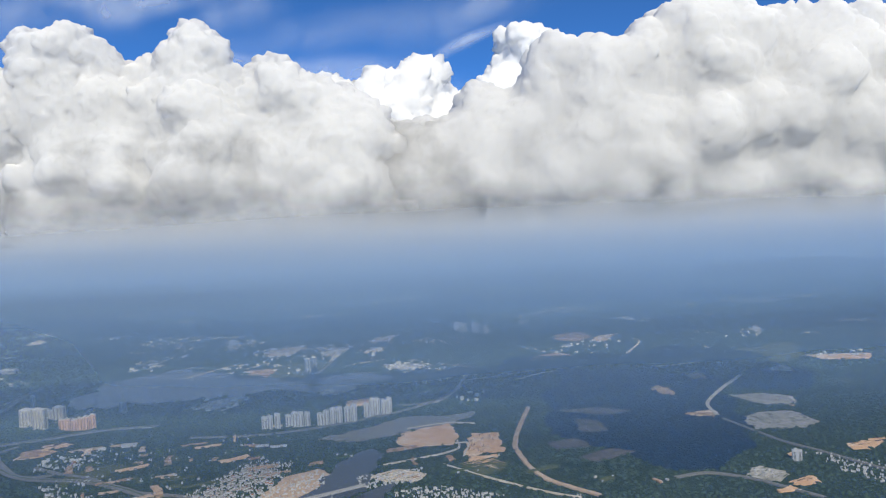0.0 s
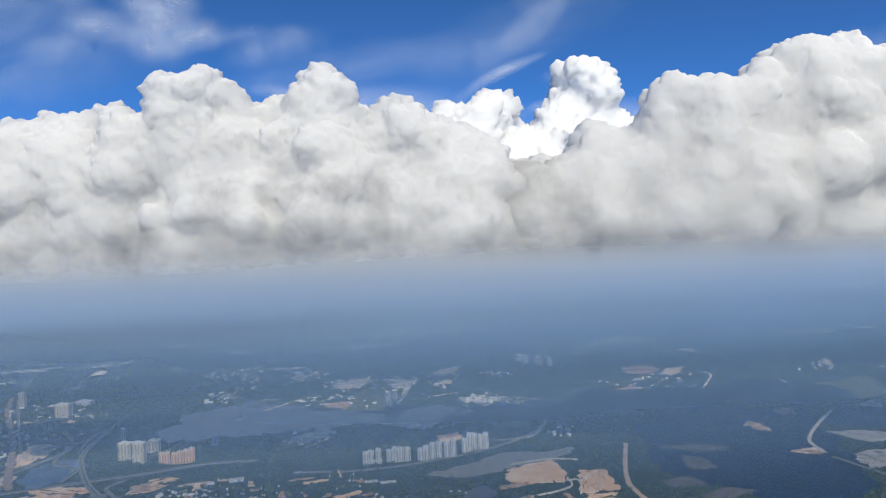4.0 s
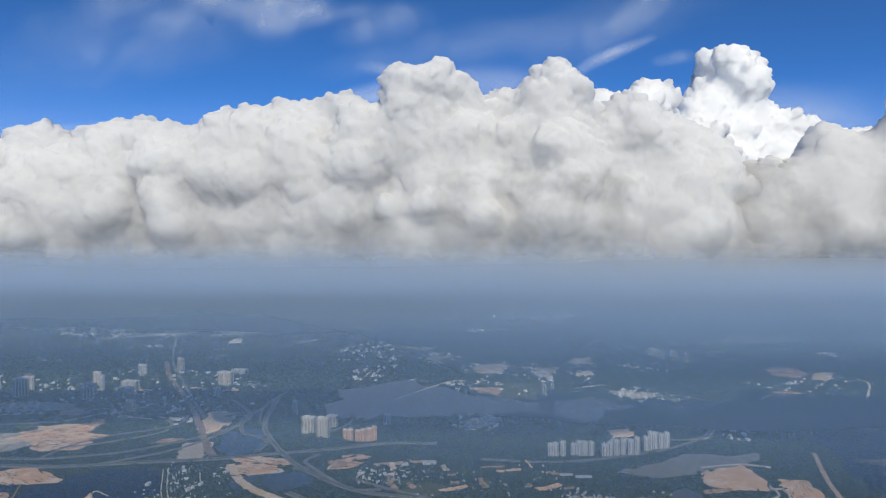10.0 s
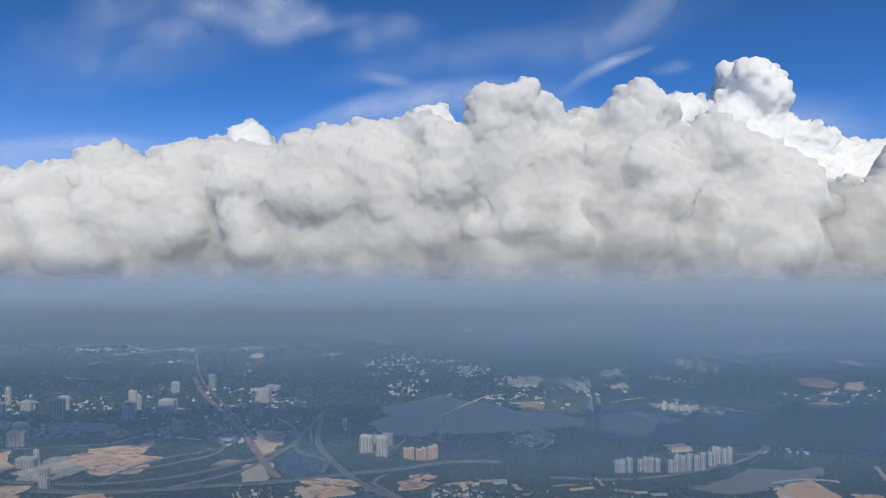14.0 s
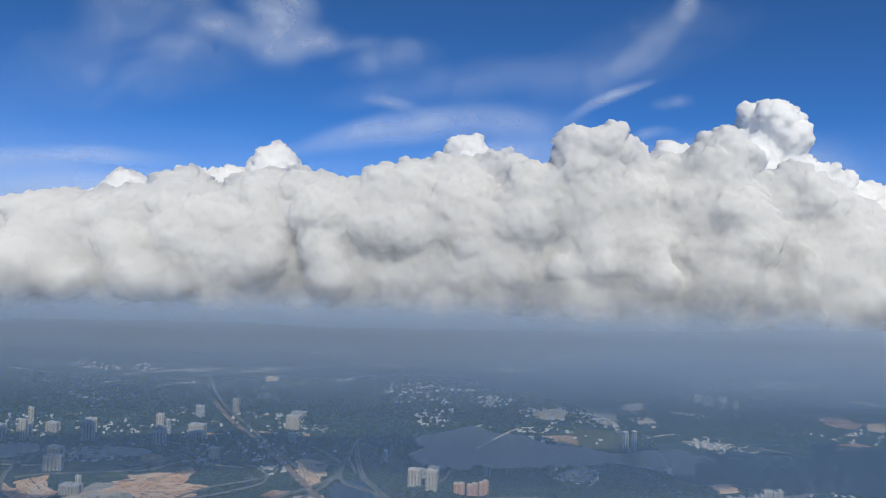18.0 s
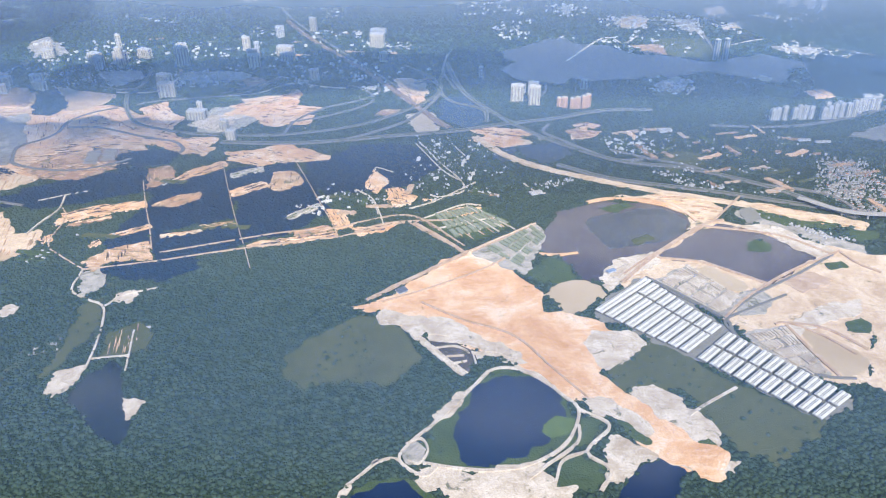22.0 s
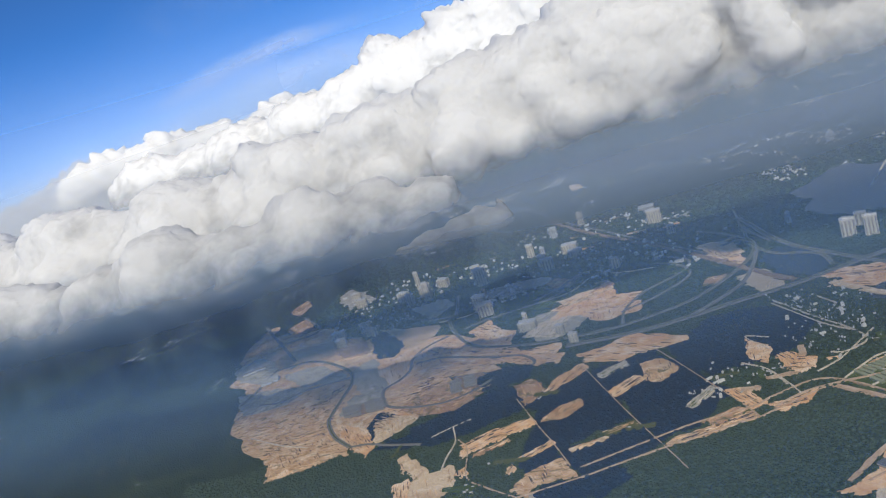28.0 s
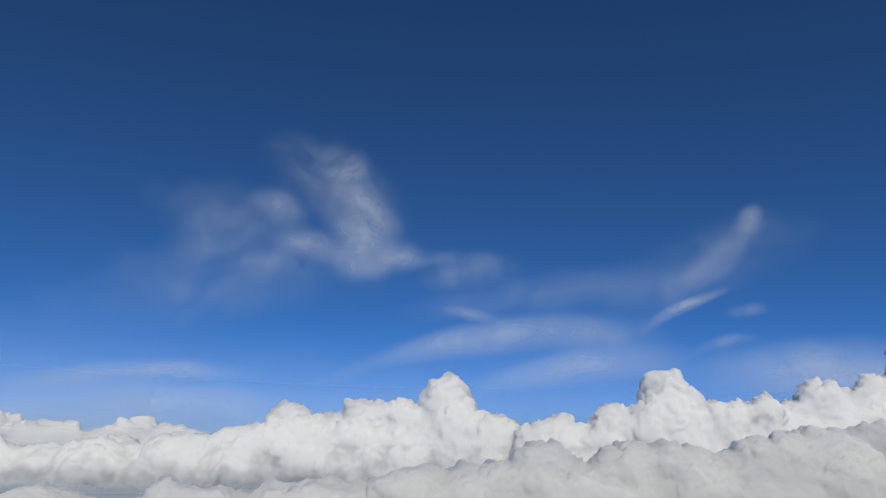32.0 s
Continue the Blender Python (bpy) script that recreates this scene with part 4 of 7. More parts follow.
area("bog", OLIVE, ((-518, 441), (-476, 471), (-450, 434), (-425, 402), (-383, 386), (-427, 342), (-447, 376), (-463, 420), (-483, 425), (-510, 417)))
area("sand_lot", CHALK, ((-657, 345), (-628, 337), (-582, 349), (-570, 330), (-561, 321), (-574, 310), (-630, 311), (-647, 326)))
area("site_strip", BEIGE, ((-599, 942), (-545, 944), (-520, 922), (-534, 903), (-578, 916)))
area("site_strip", BEIGE, ((-454, 750), (-398, 754), (-342, 746), (-335, 714), (-365, 679), (-385, 669), (-381, 705), (-405, 728)))
area("depot_yard", RUBBLE, ((-322, 713), (-294, 692), (-223, 635), (-237, 607), (-284, 660), (-325, 691)))
area("cleared_strip", BEIGE, ((-308, 734), (-249, 711), (-198, 682), (-207, 664), (-271, 689)))
area("field", MEADOW, ((-670, 696), (-632, 722), (-600, 728), (-568, 681), (-612, 651), (-641, 658)))
area("field", MEADOW, ((-657, 713), (-614, 731), (-592, 721), (-633, 699)))
area("clearing", SAND, ((-723, 1187), (-686, 1176), (-668, 1131), (-680, 1074), (-699, 1116)))
area("pond", DARKWATER, ((-655, 1084), (-590, 1074), (-577, 1008), (-612, 977), (-643, 1020)))
area("pond", DARKWATER, ((-544, 911), (-487, 919), (-475, 878), (-513, 849), (-538, 872)))
area("pond", TANWATER, ((-692, 1003), (-664, 1014), (-643, 978), (-676, 955)))
area("pond", DARKWATER, ((-578, 877), (-558, 886), (-549, 869), (-566, 851)))
area("building_site", BEIGE, ((-481, 588), (-434, 615), (-364, 677), (-352, 690), (-266, 634), (-222, 610), (-321, 428), (-351, 428), (-386, 454), (-406, 506), (-454, 575), (-473, 561)))
area("building_site", BEIGE, ((-262, 632), (-215, 612), (-160, 560), (-130, 500), (-160, 430), (-230, 390), (-300, 400), (-322, 428), (-300, 470), (-280, 520), (-250, 580)))
area("brown_pond", BROWNWATER, ((-434, 615), (-403, 641), (-370, 673), (-346, 683), (-309, 655), (-275, 615), (-308, 587), (-344, 563), (-368, 582), (-389, 603), (-414, 605)))
area("reed_island", MEADOW, ((-338, 640), (-323, 649), (-313, 635), (-323, 621), (-341, 624)))
area("marsh_pond", BROWNWATER, ((-537, 673), (-515, 712), (-468, 740), (-414, 733), (-384, 718), (-381, 686), (-394, 653), (-426, 630), (-445, 616), (-472, 595), (-491, 575), (-513, 569), (-520, 589), (-526, 618), (-546, 622)))
area("deep_pool", DARKWATER, ((-489, 694), (-453, 711), (-399, 723), (-384, 691), (-398, 657), (-439, 638), (-475, 631), (-489, 655)))
area("reed_island", MEADOW, ((-472, 720), (-439, 736), (-431, 724), (-457, 710)))
area("reed_island", OLIVE, ((-452, 646), (-432, 662), (-428, 650), (-446, 638)))
area("reed_island", MEADOW, ((-564, 583), (-542, 614), (-524, 607), (-521, 579), (-522, 561), (-538, 566), (-552, 570)))
area("tan_pond", TANWATER, ((-551, 550), (-534, 569), (-516, 575), (-503, 568), (-495, 549), (-513, 534), (-523, 520), (-536, 520)))
area("tan_pond", TANWATER, ((-399, 594), (-388, 596), (-368, 568), (-376, 560), (-389, 572)))
area("tan_pond", TANWATER, ((-351, 499), (-337, 494), (-310, 453), (-327, 435), (-339, 435), (-344, 453)))
area("works_lot", RUBBLE, ((-446, 570), (-409, 600), (-377, 540), (-404, 511)))
area("works_lot", RUBBLE, ((-397, 487), (-357, 499), (-347, 435), (-364, 430)))
area("scrub_patch", MEADOW, ((-304, 501), (-289, 510), (-283, 500), (-293, 487), (-306, 488)))
area("scrub_patch", MEADOW, ((-226, 665), (-194, 662), (-202, 648), (-223, 640)))
area("scrub_patch", MEADOW, ((-301, 716), (-263, 687), (-225, 682), (-235, 669), (-281, 675), (-304, 697)))
area("debris", RUBBLE, ((-498, 575), (-476, 595), (-456, 616), (-443, 623), (-456, 601), (-473, 578), (-490, 562)))
area("shed_yard", CONCRETE_YARD, ((-516, 521), (-456, 576), (-437, 552), (-408, 497), (-394, 466), (-342, 408), (-377, 380), (-421, 425), (-448, 456)))
area("bog", OLIVE, ((-519, 442), (-477, 474), (-449, 455), (-421, 425), (-377, 380), (-445, 348), (-452, 371), (-455, 388), (-462, 414), (-507, 423)))
area("white_sand", CHALK, ((-654, 517), (-636, 512), (-606, 477), (-582, 460), (-565, 438), (-545, 416), (-551, 413), (-586, 451), (-614, 474), (-654, 482)))
area("white_sand", CHALK, ((-516, 494), (-489, 494), (-476, 477), (-499, 454), (-518, 443), (-523, 461), (-528, 478)))
area("sand_lot", CHALK, ((-526, 375), (-503, 362), (-490, 365), (-479, 349), (-462, 348), (-446, 348), (-459, 339), (-479, 334), (-493, 346), (-504, 351), (-517, 343), (-530, 329), (-537, 338), (-538, 356)))
area("sand_lot", CHALK, ((-508, 419), (-485, 427), (-468, 411), (-467, 399), (-455, 388), (-452, 371), (-457, 358), (-467, 361), (-483, 378), (-493, 396)))
area("scrub_patch", MEADOW, ((-491, 382), (-481, 385), (-481, 376), (-490, 372)))
area("scrub_patch", MEADOW, ((-470, 368), (-462, 369), (-460, 361), (-468, 358)))
area("scrub_patch", MEADOW, ((-545, 390), (-531, 386), (-543, 366), (-555, 363)))
area("meadow", MEADOW, ((-565, 349), (-550, 355), (-536, 341), (-547, 324), (-570, 329)))
area("ochre_strip", SAND, ((-491, 360), (-479, 362), (-469, 348), (-468, 338), (-474, 341), (-482, 351)))
area("shore_sand", CHALK, ((-656, 344), (-642, 348), (-621, 340), (-598, 345), (-578, 350), (-588, 335), (-579, 330), (-560, 326), (-562, 324), (-656, 325)))
area("algae_bed", ALGAE, ((-573, 385), (-562, 392), (-551, 390), (-554, 379), (-568, 371), (-575, 376)))
area("cleared_land", FIELD, ((-1516, 1024), (-1610, 1214), (-1588, 1362), (-1457, 1323), (-1304, 1141), (-1208, 1085), (-1134, 1103), (-1029, 970), (-1041, 887), (-1112, 824), (-1142, 823), (-1186, 771), (-1228, 764), (-1311, 724), (-1375, 822), (-1418, 875)))
area("wood_lot", MEADOW, ((-1065, 809), (-1014, 834), (-1001, 799), (-1026, 769), (-1069, 751)))
area("pond_flat", TAN, ((-1297, 1201), (-1261, 1185), (-1168, 1144), (-1173, 1103), (-1215, 1065), (-1254, 1088), (-1252, 1128)))
area("clearing", SAND, ((-1269, 1063), (-1259, 1082), (-1203, 1068), (-1176, 1088), (-1155, 1080), (-1191, 1018), (-1187, 969), (-1225, 966)))
area("clearing", SAND, ((-1179, 1007), (-1165, 1041), (-1134, 1071), (-1105, 1014), (-1060, 989), (-994, 957), (-950, 946), (-959, 917), (-992, 927), (-1050, 958), (-1138, 998)))
area("clearing", FIELD, ((-1181, 872), (-1163, 905), (-1149, 943), (-1115, 939), (-1086, 933), (-1052, 926), (-1110, 917), (-1118, 902), (-1145, 855)))
area("clearing", EARTH, ((-1145, 855), (-1124, 881), (-1104, 885), (-1070, 868), (-1086, 847), (-1115, 837)))
area("pond", DARKWATER, ((-1113, 918), (-1049, 907), (-1044, 888), (-1088, 886)))
area("clearing", SAND, ((-1206, 832), (-1205, 863), (-1182, 856), (-1145, 834), (-1169, 812), (-1194, 795)))
area("graded_lot", RUBBLE, ((-1300, 1031), (-1273, 1065), (-1229, 971), (-1265, 946)))
area("graded_lot", RUBBLE, ((-1279, 897), (-1265, 927), (-1218, 924), (-1206, 885), (-1245, 870), (-1265, 866)))
area("clearing", BEIGE, ((-1254, 837), (-1223, 838), (-1200, 774), (-1220, 771), (-1246, 801)))
area("clearing", FIELD, ((-1405, 871), (-1376, 905), (-1346, 942), (-1298, 989), (-1279, 944), (-1287, 911), (-1286, 877), (-1310, 843), (-1346, 829), (-1387, 845)))
area("clearing", SAND, ((-1348, 779), (-1328, 800), (-1283, 816), (-1257, 804), (-1230, 769), (-1271, 750), (-1314, 729)))
area("clearing", FIELD, ((-1388, 826), (-1328, 824), (-1283, 855), (-1264, 820), (-1309, 804), (-1353, 789)))
area("works_lot", RUBBLE, ((-1597, 1174), (-1564, 1213), (-1508, 1173), (-1463, 1091), (-1486, 1070), (-1555, 1110)))
area("bare_lot", BEIGE, ((-1501, 1224), (-1447, 1257), (-1402, 1200), (-1455, 1169)))
area("bare_lot", EARTH, ((-1394, 1197), (-1333, 1189), (-1305, 1125), (-1359, 1122)))
area("bare_lot", BEIGE, ((-1357, 1097), (-1302, 1116), (-1278, 1082), (-1324, 1062)))
area("works_lot", RUBBLE, ((-1454, 1088), (-1389, 1094), (-1309, 1020), (-1308, 999), (-1381, 1012)))
area("bare_lot", EARTH, ((-1611, 1491), (-1596, 1563), (-1557, 1502), (-1564, 1442)))
area("bare_lot", EARTH, ((-1562, 1361), (-1530, 1402), (-1476, 1311), (-1513, 1286)))
area("town_lot", RUBBLE, ((-1491, 1508), (-1470, 1552), (-1366, 1416), (-1422, 1385)))
area("park", MEADOW, ((-1076, 1204), (-1029, 1222), (-982, 1188), (-1010, 1153), (-1063, 1156)))
area("clearing", SAND, ((-1105, 1083), (-1077, 1112), (-1050, 1052), (-1051, 1007), (-1100, 1057)))
area("clearing", SAND, ((-973, 1083), (-918, 1127), (-877, 1145), (-879, 1082), (-918, 1066), (-948, 1055)))
area("car_park", RUBBLE, ((-1257, 1282), (-1183, 1289), (-1160, 1245), (-1192, 1191)))
area("field", BEIGE, ((-1142, 717), (-1131, 727), (-1115, 688), (-1128, 680)))
area("housing_estate", RUBBLE, ((-997, 1077), (-948, 1080), (-886, 1121), (-881, 1083), (-939, 976), (-989, 971)))
area("clearing", SAND, ((-923, 1060), (-899, 1091), (-827, 1074), (-854, 1013), (-905, 1024)))
area("clearing", BEIGE, ((-962, 1121), (-873, 1146), (-871, 1113), (-929, 1071)))
area("field", SAND, ((-712, 782), (-695, 783), (-675, 755), (-699, 749)))
area("clearing", BEIGE, ((-727, 1219), (-702, 1232), (-669, 1196), (-667, 1131), (-695, 1127)))
area("clearing", EARTH, ((-735, 1064), (-706, 1062), (-716, 1037), (-745, 1034)))
area("clearing", SAND, ((-458, 988), (-435, 996), (-416, 982), (-449, 962)))
area("clearing", SAND, ((-611, 977), (-569, 980), (-514, 961), (-532, 939), (-588, 951)))
area("pond", TANWATER, ((-699, 1037), (-658, 1047), (-646, 1003), (-681, 992)))
area("pond", DARKWATER, ((-651, 1103), (-617, 1123), (-571, 1078), (-587, 1023), (-624, 1008)))
area("pond", DARKWATER, ((-567, 899), (-551, 908), (-545, 895), (-556, 874), (-568, 879)))
# dark blue plots: shade over woods and palms put into their colour
area("plantation", SHADED_GREEN, ((-1143, 787), (-1024, 850), (-989, 791), (-993, 780), (-1072, 736), (-1104, 729)))
area("plantation", SHADED_GREEN, ((-993, 780), (-976, 797), (-913, 837), (-885, 760), (-869, 707), (-943, 670), (-988, 674), (-977, 737)))
area("plantation", SHADED_GREEN, ((-910, 837), (-828, 859), (-769, 717), (-805, 664), (-848, 650)))
area("plantation", SHADED_GREEN, ((-826, 866), (-787, 876), (-750, 924), (-687, 915), (-645, 843), (-689, 781), (-727, 770), (-781, 761)))
area("plantation", SHADED_GREEN, ((-993, 660), (-953, 677), (-944, 656), (-981, 637)))
area("plantation", SHADED_GREEN, ((-947, 670), (-862, 684), (-844, 644), (-918, 613)))
area("plantation", SHADED_GREEN, ((-963, 614), (-927, 615), (-883, 622), (-879, 600), (-911, 574), (-968, 592)))
area("plantation", SHADED_GREEN, ((-1118, 789), (-1083, 816), (-1028, 853), (-1008, 834), (-992, 776), (-1029, 761), (-1077, 738), (-1146, 736), (-1190, 754), (-1117, 768)))
# cloud shadow over the forest, laid as dark blue plots
area("plantation", SHADED_GREEN, ((319, 1279), (437, 1227), (527, 1156), (505, 1016), (450, 849), (357, 722), (290, 723), (256, 803), (217, 880), (220, 1023)))
area("plantation", SHADED_GREEN, ((626, 1194), (707, 1144), (621, 1020), (522, 1048)))
area("field", EARTH, ((-991, 783), (-1011, 843), (-988, 855), (-973, 827), (-975, 800)))
area("field", SAND, ((-971, 813), (-952, 845), (-922, 865), (-913, 846), (-938, 826), (-964, 799)))
area("clearing", SAND, ((-928, 891), (-893, 904), (-858, 922), (-815, 900), (-790, 884), (-789, 867), (-822, 864), (-850, 858), (-873, 848), (-918, 865)))
area("field", SAND, ((-893, 777), (-859, 802), (-849, 786), (-883, 759)))
area("field", FIELD, ((-848, 783), (-851, 830), (-825, 832), (-808, 795), (-833, 772)))
area("field", EARTH, ((-972, 737), (-952, 764), (-925, 773), (-920, 755), (-943, 734)))
area("field", SAND, ((-1058, 691), (-1064, 721), (-1022, 742), (-983, 749), (-974, 734), (-1010, 719), (-1052, 700)))
area("field", EARTH, ((-1049, 695), (-1008, 715), (-1002, 709), (-1042, 688)))
area("field", SAND, ((-996, 666), (-988, 674), (-959, 693), (-952, 684), (-978, 667)))
area("field", FIELD, ((-996, 612), (-981, 638), (-963, 648), (-943, 656), (-930, 618), (-953, 616), (-973, 611), (-979, 597)))
area("field", SAND, ((-1005, 645), (-999, 661), (-992, 651), (-996, 639)))
area("field", FIELD, ((-844, 647), (-792, 661), (-751, 674), (-754, 660), (-800, 646), (-840, 637)))
area("field", EARTH, ((-804, 671), (-766, 688), (-758, 677), (-792, 660)))
area("field", SAND, ((-772, 724), (-756, 724), (-737, 681), (-753, 677)))
area("field", SAND, ((-738, 680), (-708, 683), (-686, 694), (-704, 670), (-729, 661)))
area("field", SAND, ((-709, 748), (-694, 766), (-671, 756), (-676, 736), (-695, 733)))
area("field", RUBBLE, ((-817, 706), (-784, 740), (-777, 730), (-808, 700)))
area("field", OLIVE, ((-903, 689), (-867, 700), (-863, 689), (-896, 679)))
area("field", RUBBLE, ((-904, 827), (-869, 849), (-863, 831), (-898, 811)))
area("field", BEIGE, ((-937, 670), (-900, 680), (-895, 673), (-932, 662)))
area("field", SAND, ((-1116, 597), (-1133, 662), (-1118, 671), (-1104, 646), (-1094, 605)))
area("field", BEIGE, ((-1095, 601), (-1110, 655), (-1126, 711), (-1113, 706), (-1094, 673), (-1070, 684), (-1055, 658), (-1063, 635), (-1078, 611)))
area("field", SAND, ((-1061, 661), (-1052, 673), (-1045, 658), (-1052, 651)))
area("bare_spot", CHALK, ((-1035, 530), (-1027, 542), (-1017, 538), (-1016, 525), (-1025, 521)))
area("bare_spot", CHALK, ((-939, 545), (-936, 556), (-926, 559), (-919, 545), (-926, 540)))
area("field", OLIVE, ((-923, 494), (-902, 510), (-887, 501), (-883, 473), (-914, 462)))
area("clearing", SAND, ((-1207, 941), (-1250, 1044), (-1201, 1045), (-1160, 1057), (-1125, 1062), (-1090, 983), (-1147, 975), (-1162, 953), (-1180, 931)))
area("wood_lot", SHADED_GREEN, ((-1262, 1065), (-1291, 1136), (-1293, 1194), (-1237, 1115), (-1223, 1080)))
area("yard", RUBBLE, ((-1300, 1017), (-1258, 1045), (-1214, 955), (-1257, 947)))
area("yard", SOIL, ((-1249, 854), (-1254, 887), (-1215, 895), (-1197, 865)))
area("clearing", BEIGE, ((-1339, 892), (-1350, 942), (-1306, 958), (-1274, 895), (-1257, 814), (-1271, 782)))
area("clearing", SAND, ((-1190, 739), (-1241, 804), (-1240, 825), (-1205, 809), (-1184, 761)))
area("wood_lot", SHADED_GREEN, ((-1209, 818), (-1201, 852), (-1167, 826), (-1169, 772), (-1187, 773)))
area("clearing", SAND, ((-1164, 866), (-1134, 880), (-1118, 849), (-1125, 828), (-1151, 835)))
area("yard", SOIL, ((-1102, 877), (-1105, 911), (-1065, 911), (-1038, 878), (-1061, 862)))
area("clearing", EARTH, ((-1112, 844), (-1061, 862), (-1038, 867), (-1061, 839), (-1094, 823)))
area("lot", RUBBLE, ((463, 905), (493, 921), (535, 916), (538, 864), (504, 867), (457, 868)))
area("lot", CHALK, ((491, 1012), (542, 1020), (576, 989), (563, 955), (534, 960), (523, 1000)))
area("lot", SAND, ((516, 773), (569, 787), (557, 768), (517, 762)))
area("lot", SAND, ((387, 674), (422, 688), (414, 675), (391, 667)))
area("lot", RUBBLE, ((359, 705), (386, 725), (401, 695), (374, 680)))
area("lot", EARTH, ((402, 1082), (424, 1104), (433, 1058), (421, 1039)))
area("lot", EARTH, ((493, 1167), (522, 1177), (520, 1140), (501, 1128)))
area("lot", SAND, ((396, 937), (435, 948), (431, 928), (409, 919)))
area("lot", CHALK, ((774, 1268), (882, 1249), (855, 1211), (769, 1234)))
area("lot", CHALK, ((636, 1166), (684, 1197), (681, 1167), (668, 1142)))
area("lot", BEIGE, ((20, 907), (79, 926), (86, 907), (71, 876), (33, 885)))
area("lot", SAND, ((117, 909), (134, 910), (133, 871), (115, 868)))
area("lot", MEADOW, ((112, 764), (129, 791), (107, 812), (85, 796)))
area("clearing", FIELD, ((-1318, 740), (-1302, 753), (-1236, 753), (-1209, 754), (-1249, 799), (-1269, 836), (-1273, 873), (-1274, 929), (-1290, 962), (-1341, 938), (-1369, 921), (-1391, 911), (-1390, 840), (-1340, 771)))
area("clearing", SAND, ((-1238, 796), (-1267, 845), (-1247, 834), (-1211, 808), (-1195, 770), (-1206, 750)))
area("clearing", BEIGE, ((-1201, 824), (-1172, 833), (-1135, 811), (-1170, 775), (-1185, 765)))
area("yard", RUBBLE, ((-1302, 1024), (-1262, 1036), (-1209, 928), (-1247, 918)))
area("clearing", SAND, ((-1255, 1029), (-1206, 1020), (-1176, 1052), (-1144, 1077), (-1109, 1039), (-1093, 1000), (-1118, 989), (-1157, 968), (-1170, 932), (-1201, 921), (-1218, 949)))
area("clearing", SAND, ((-1158, 971), (-1080, 970), (-1034, 944), (-944, 910), (-946, 887), (-981, 890), (-1050, 938), (-1118, 946), (-1137, 916)))
area("clearing", EARTH, ((-1172, 845), (-1149, 898), (-1109, 901), (-1098, 863), (-1060, 842), (-1085, 812), (-1130, 817)))
area("clearing", SAND, ((-1097, 1041), (-1067, 1067), (-1025, 1036), (-1032, 972), (-1071, 999)))
area("clearing", SAND, ((-972, 1035), (-949, 1085), (-894, 1109), (-866, 1109), (-872, 1047), (-830, 1039), (-841, 998), (-900, 996), (-921, 1035)))
area("yard", TAN, ((-1480, 1195), (-1407, 1206), (-1368, 1138), (-1428, 1111)))
area("yard", SOIL, ((-1373, 1149), (-1313, 1154), (-1292, 1093), (-1347, 1102)))
area("yard", RUBBLE, ((-1518, 1034), (-1458, 1033), (-1368, 1004), (-1392, 952), (-1464, 949)))
area("wood_lot", SHADED_GREEN, ((-1315, 1192), (-1267, 1139), (-1233, 1080), (-1231, 1046), (-1264, 1059)))
area("wood_lot", SHADED_GREEN, ((-1068, 894), (-1030, 907), (-990, 897), (-994, 859), (-1053, 848)))
area("creek", LAKEWATER, ((-68, 815), (-25, 876), (-14, 838), (-37, 768), (-76, 720), (-102, 691), (-110, 704), (-68, 762)))
area("creek", LAKEWATER, ((-40, 720), (4, 759), (-17, 697), (-48, 679)))
area("village_ground", DIRT, ((-144, 729), (-115, 794), (-84, 814), (-63, 790), (-67, 765), (-105, 725), (-132, 713)))
area("lot", CHALK, ((-29, 775), (5, 796), (36, 774), (25, 753), (-8, 761)))
area("lot", BEIGE, ((104, 895), (137, 909), (133, 882), (101, 871)))
area("lot", BEIGE, ((90, 854), (125, 867), (118, 841), (87, 831)))
area("lot", OLIVE, ((74, 800), (114, 814), (126, 788), (90, 777)))
area("lot", SAND, ((-468, 932), (-459, 963), (-419, 960), (-440, 938), (-457, 931)))
area("lot", SAND, ((-704, 738), (-704, 760), (-683, 755), (-680, 736), (-693, 727)))
area("lot", OLIVE, ((7, 1270), (56, 1299), (118, 1276), (90, 1236), (29, 1234)))
area("lot", OLIVE, ((27, 1150), (85, 1187), (97, 1164), (63, 1145)))
area("meadow", MEADOW, ((-709, 305), (-700, 329), (-679, 337), (-660, 333), (-647, 317), (-635, 300), (-641, 283), (-711, 282)))
area("lake", WATER, ((-704, 311), (-698, 325), (-683, 332), (-667, 333), (-657, 320), (-653, 306), (-656, 291), (-700, 290)))
area("sand_strip", SAND, ((-585, 452), (-554, 421), (-540, 401), (-516, 391), (-505, 367), (-490, 349), (-477, 333), (-466, 333), (-457, 354), (-473, 367), (-491, 388), (-508, 417), (-519, 440), (-544, 447)))
area("pale_sand", CHALK, ((-541, 410), (-521, 411), (-507, 394), (-497, 375), (-505, 367), (-516, 389), (-534, 394)))
area("grass_bank", MEADOW, ((-522, 387), (-517, 388), (-501, 367), (-506, 363), (-519, 378)))
area("pale_sand", CHALK, ((-646, 387), (-651, 393), (-631, 418), (-625, 418), (-635, 394)))
area("pale_sand", CHALK, ((-711, 316), (-709, 326), (-702, 333), (-701, 328), (-707, 318)))
area("pale_sand", CHALK, ((-702, 507), (-695, 526), (-671, 519), (-635, 511), (-607, 483), (-579, 464), (-585, 454), (-613, 472), (-647, 488), (-672, 490), (-679, 500)))
area("dry_mud", RUBBLE, ((-669, 361), (-661, 369), (-654, 358), (-660, 348), (-668, 349)))
area("pale_sand", CHALK, ((-365, 490), (-326, 522), (-274, 539), (-288, 513), (-326, 501), (-359, 482)))
area("dirt_patch", DIRT, ((-336, 569), (-298, 583), (-284, 567), (-319, 549)))
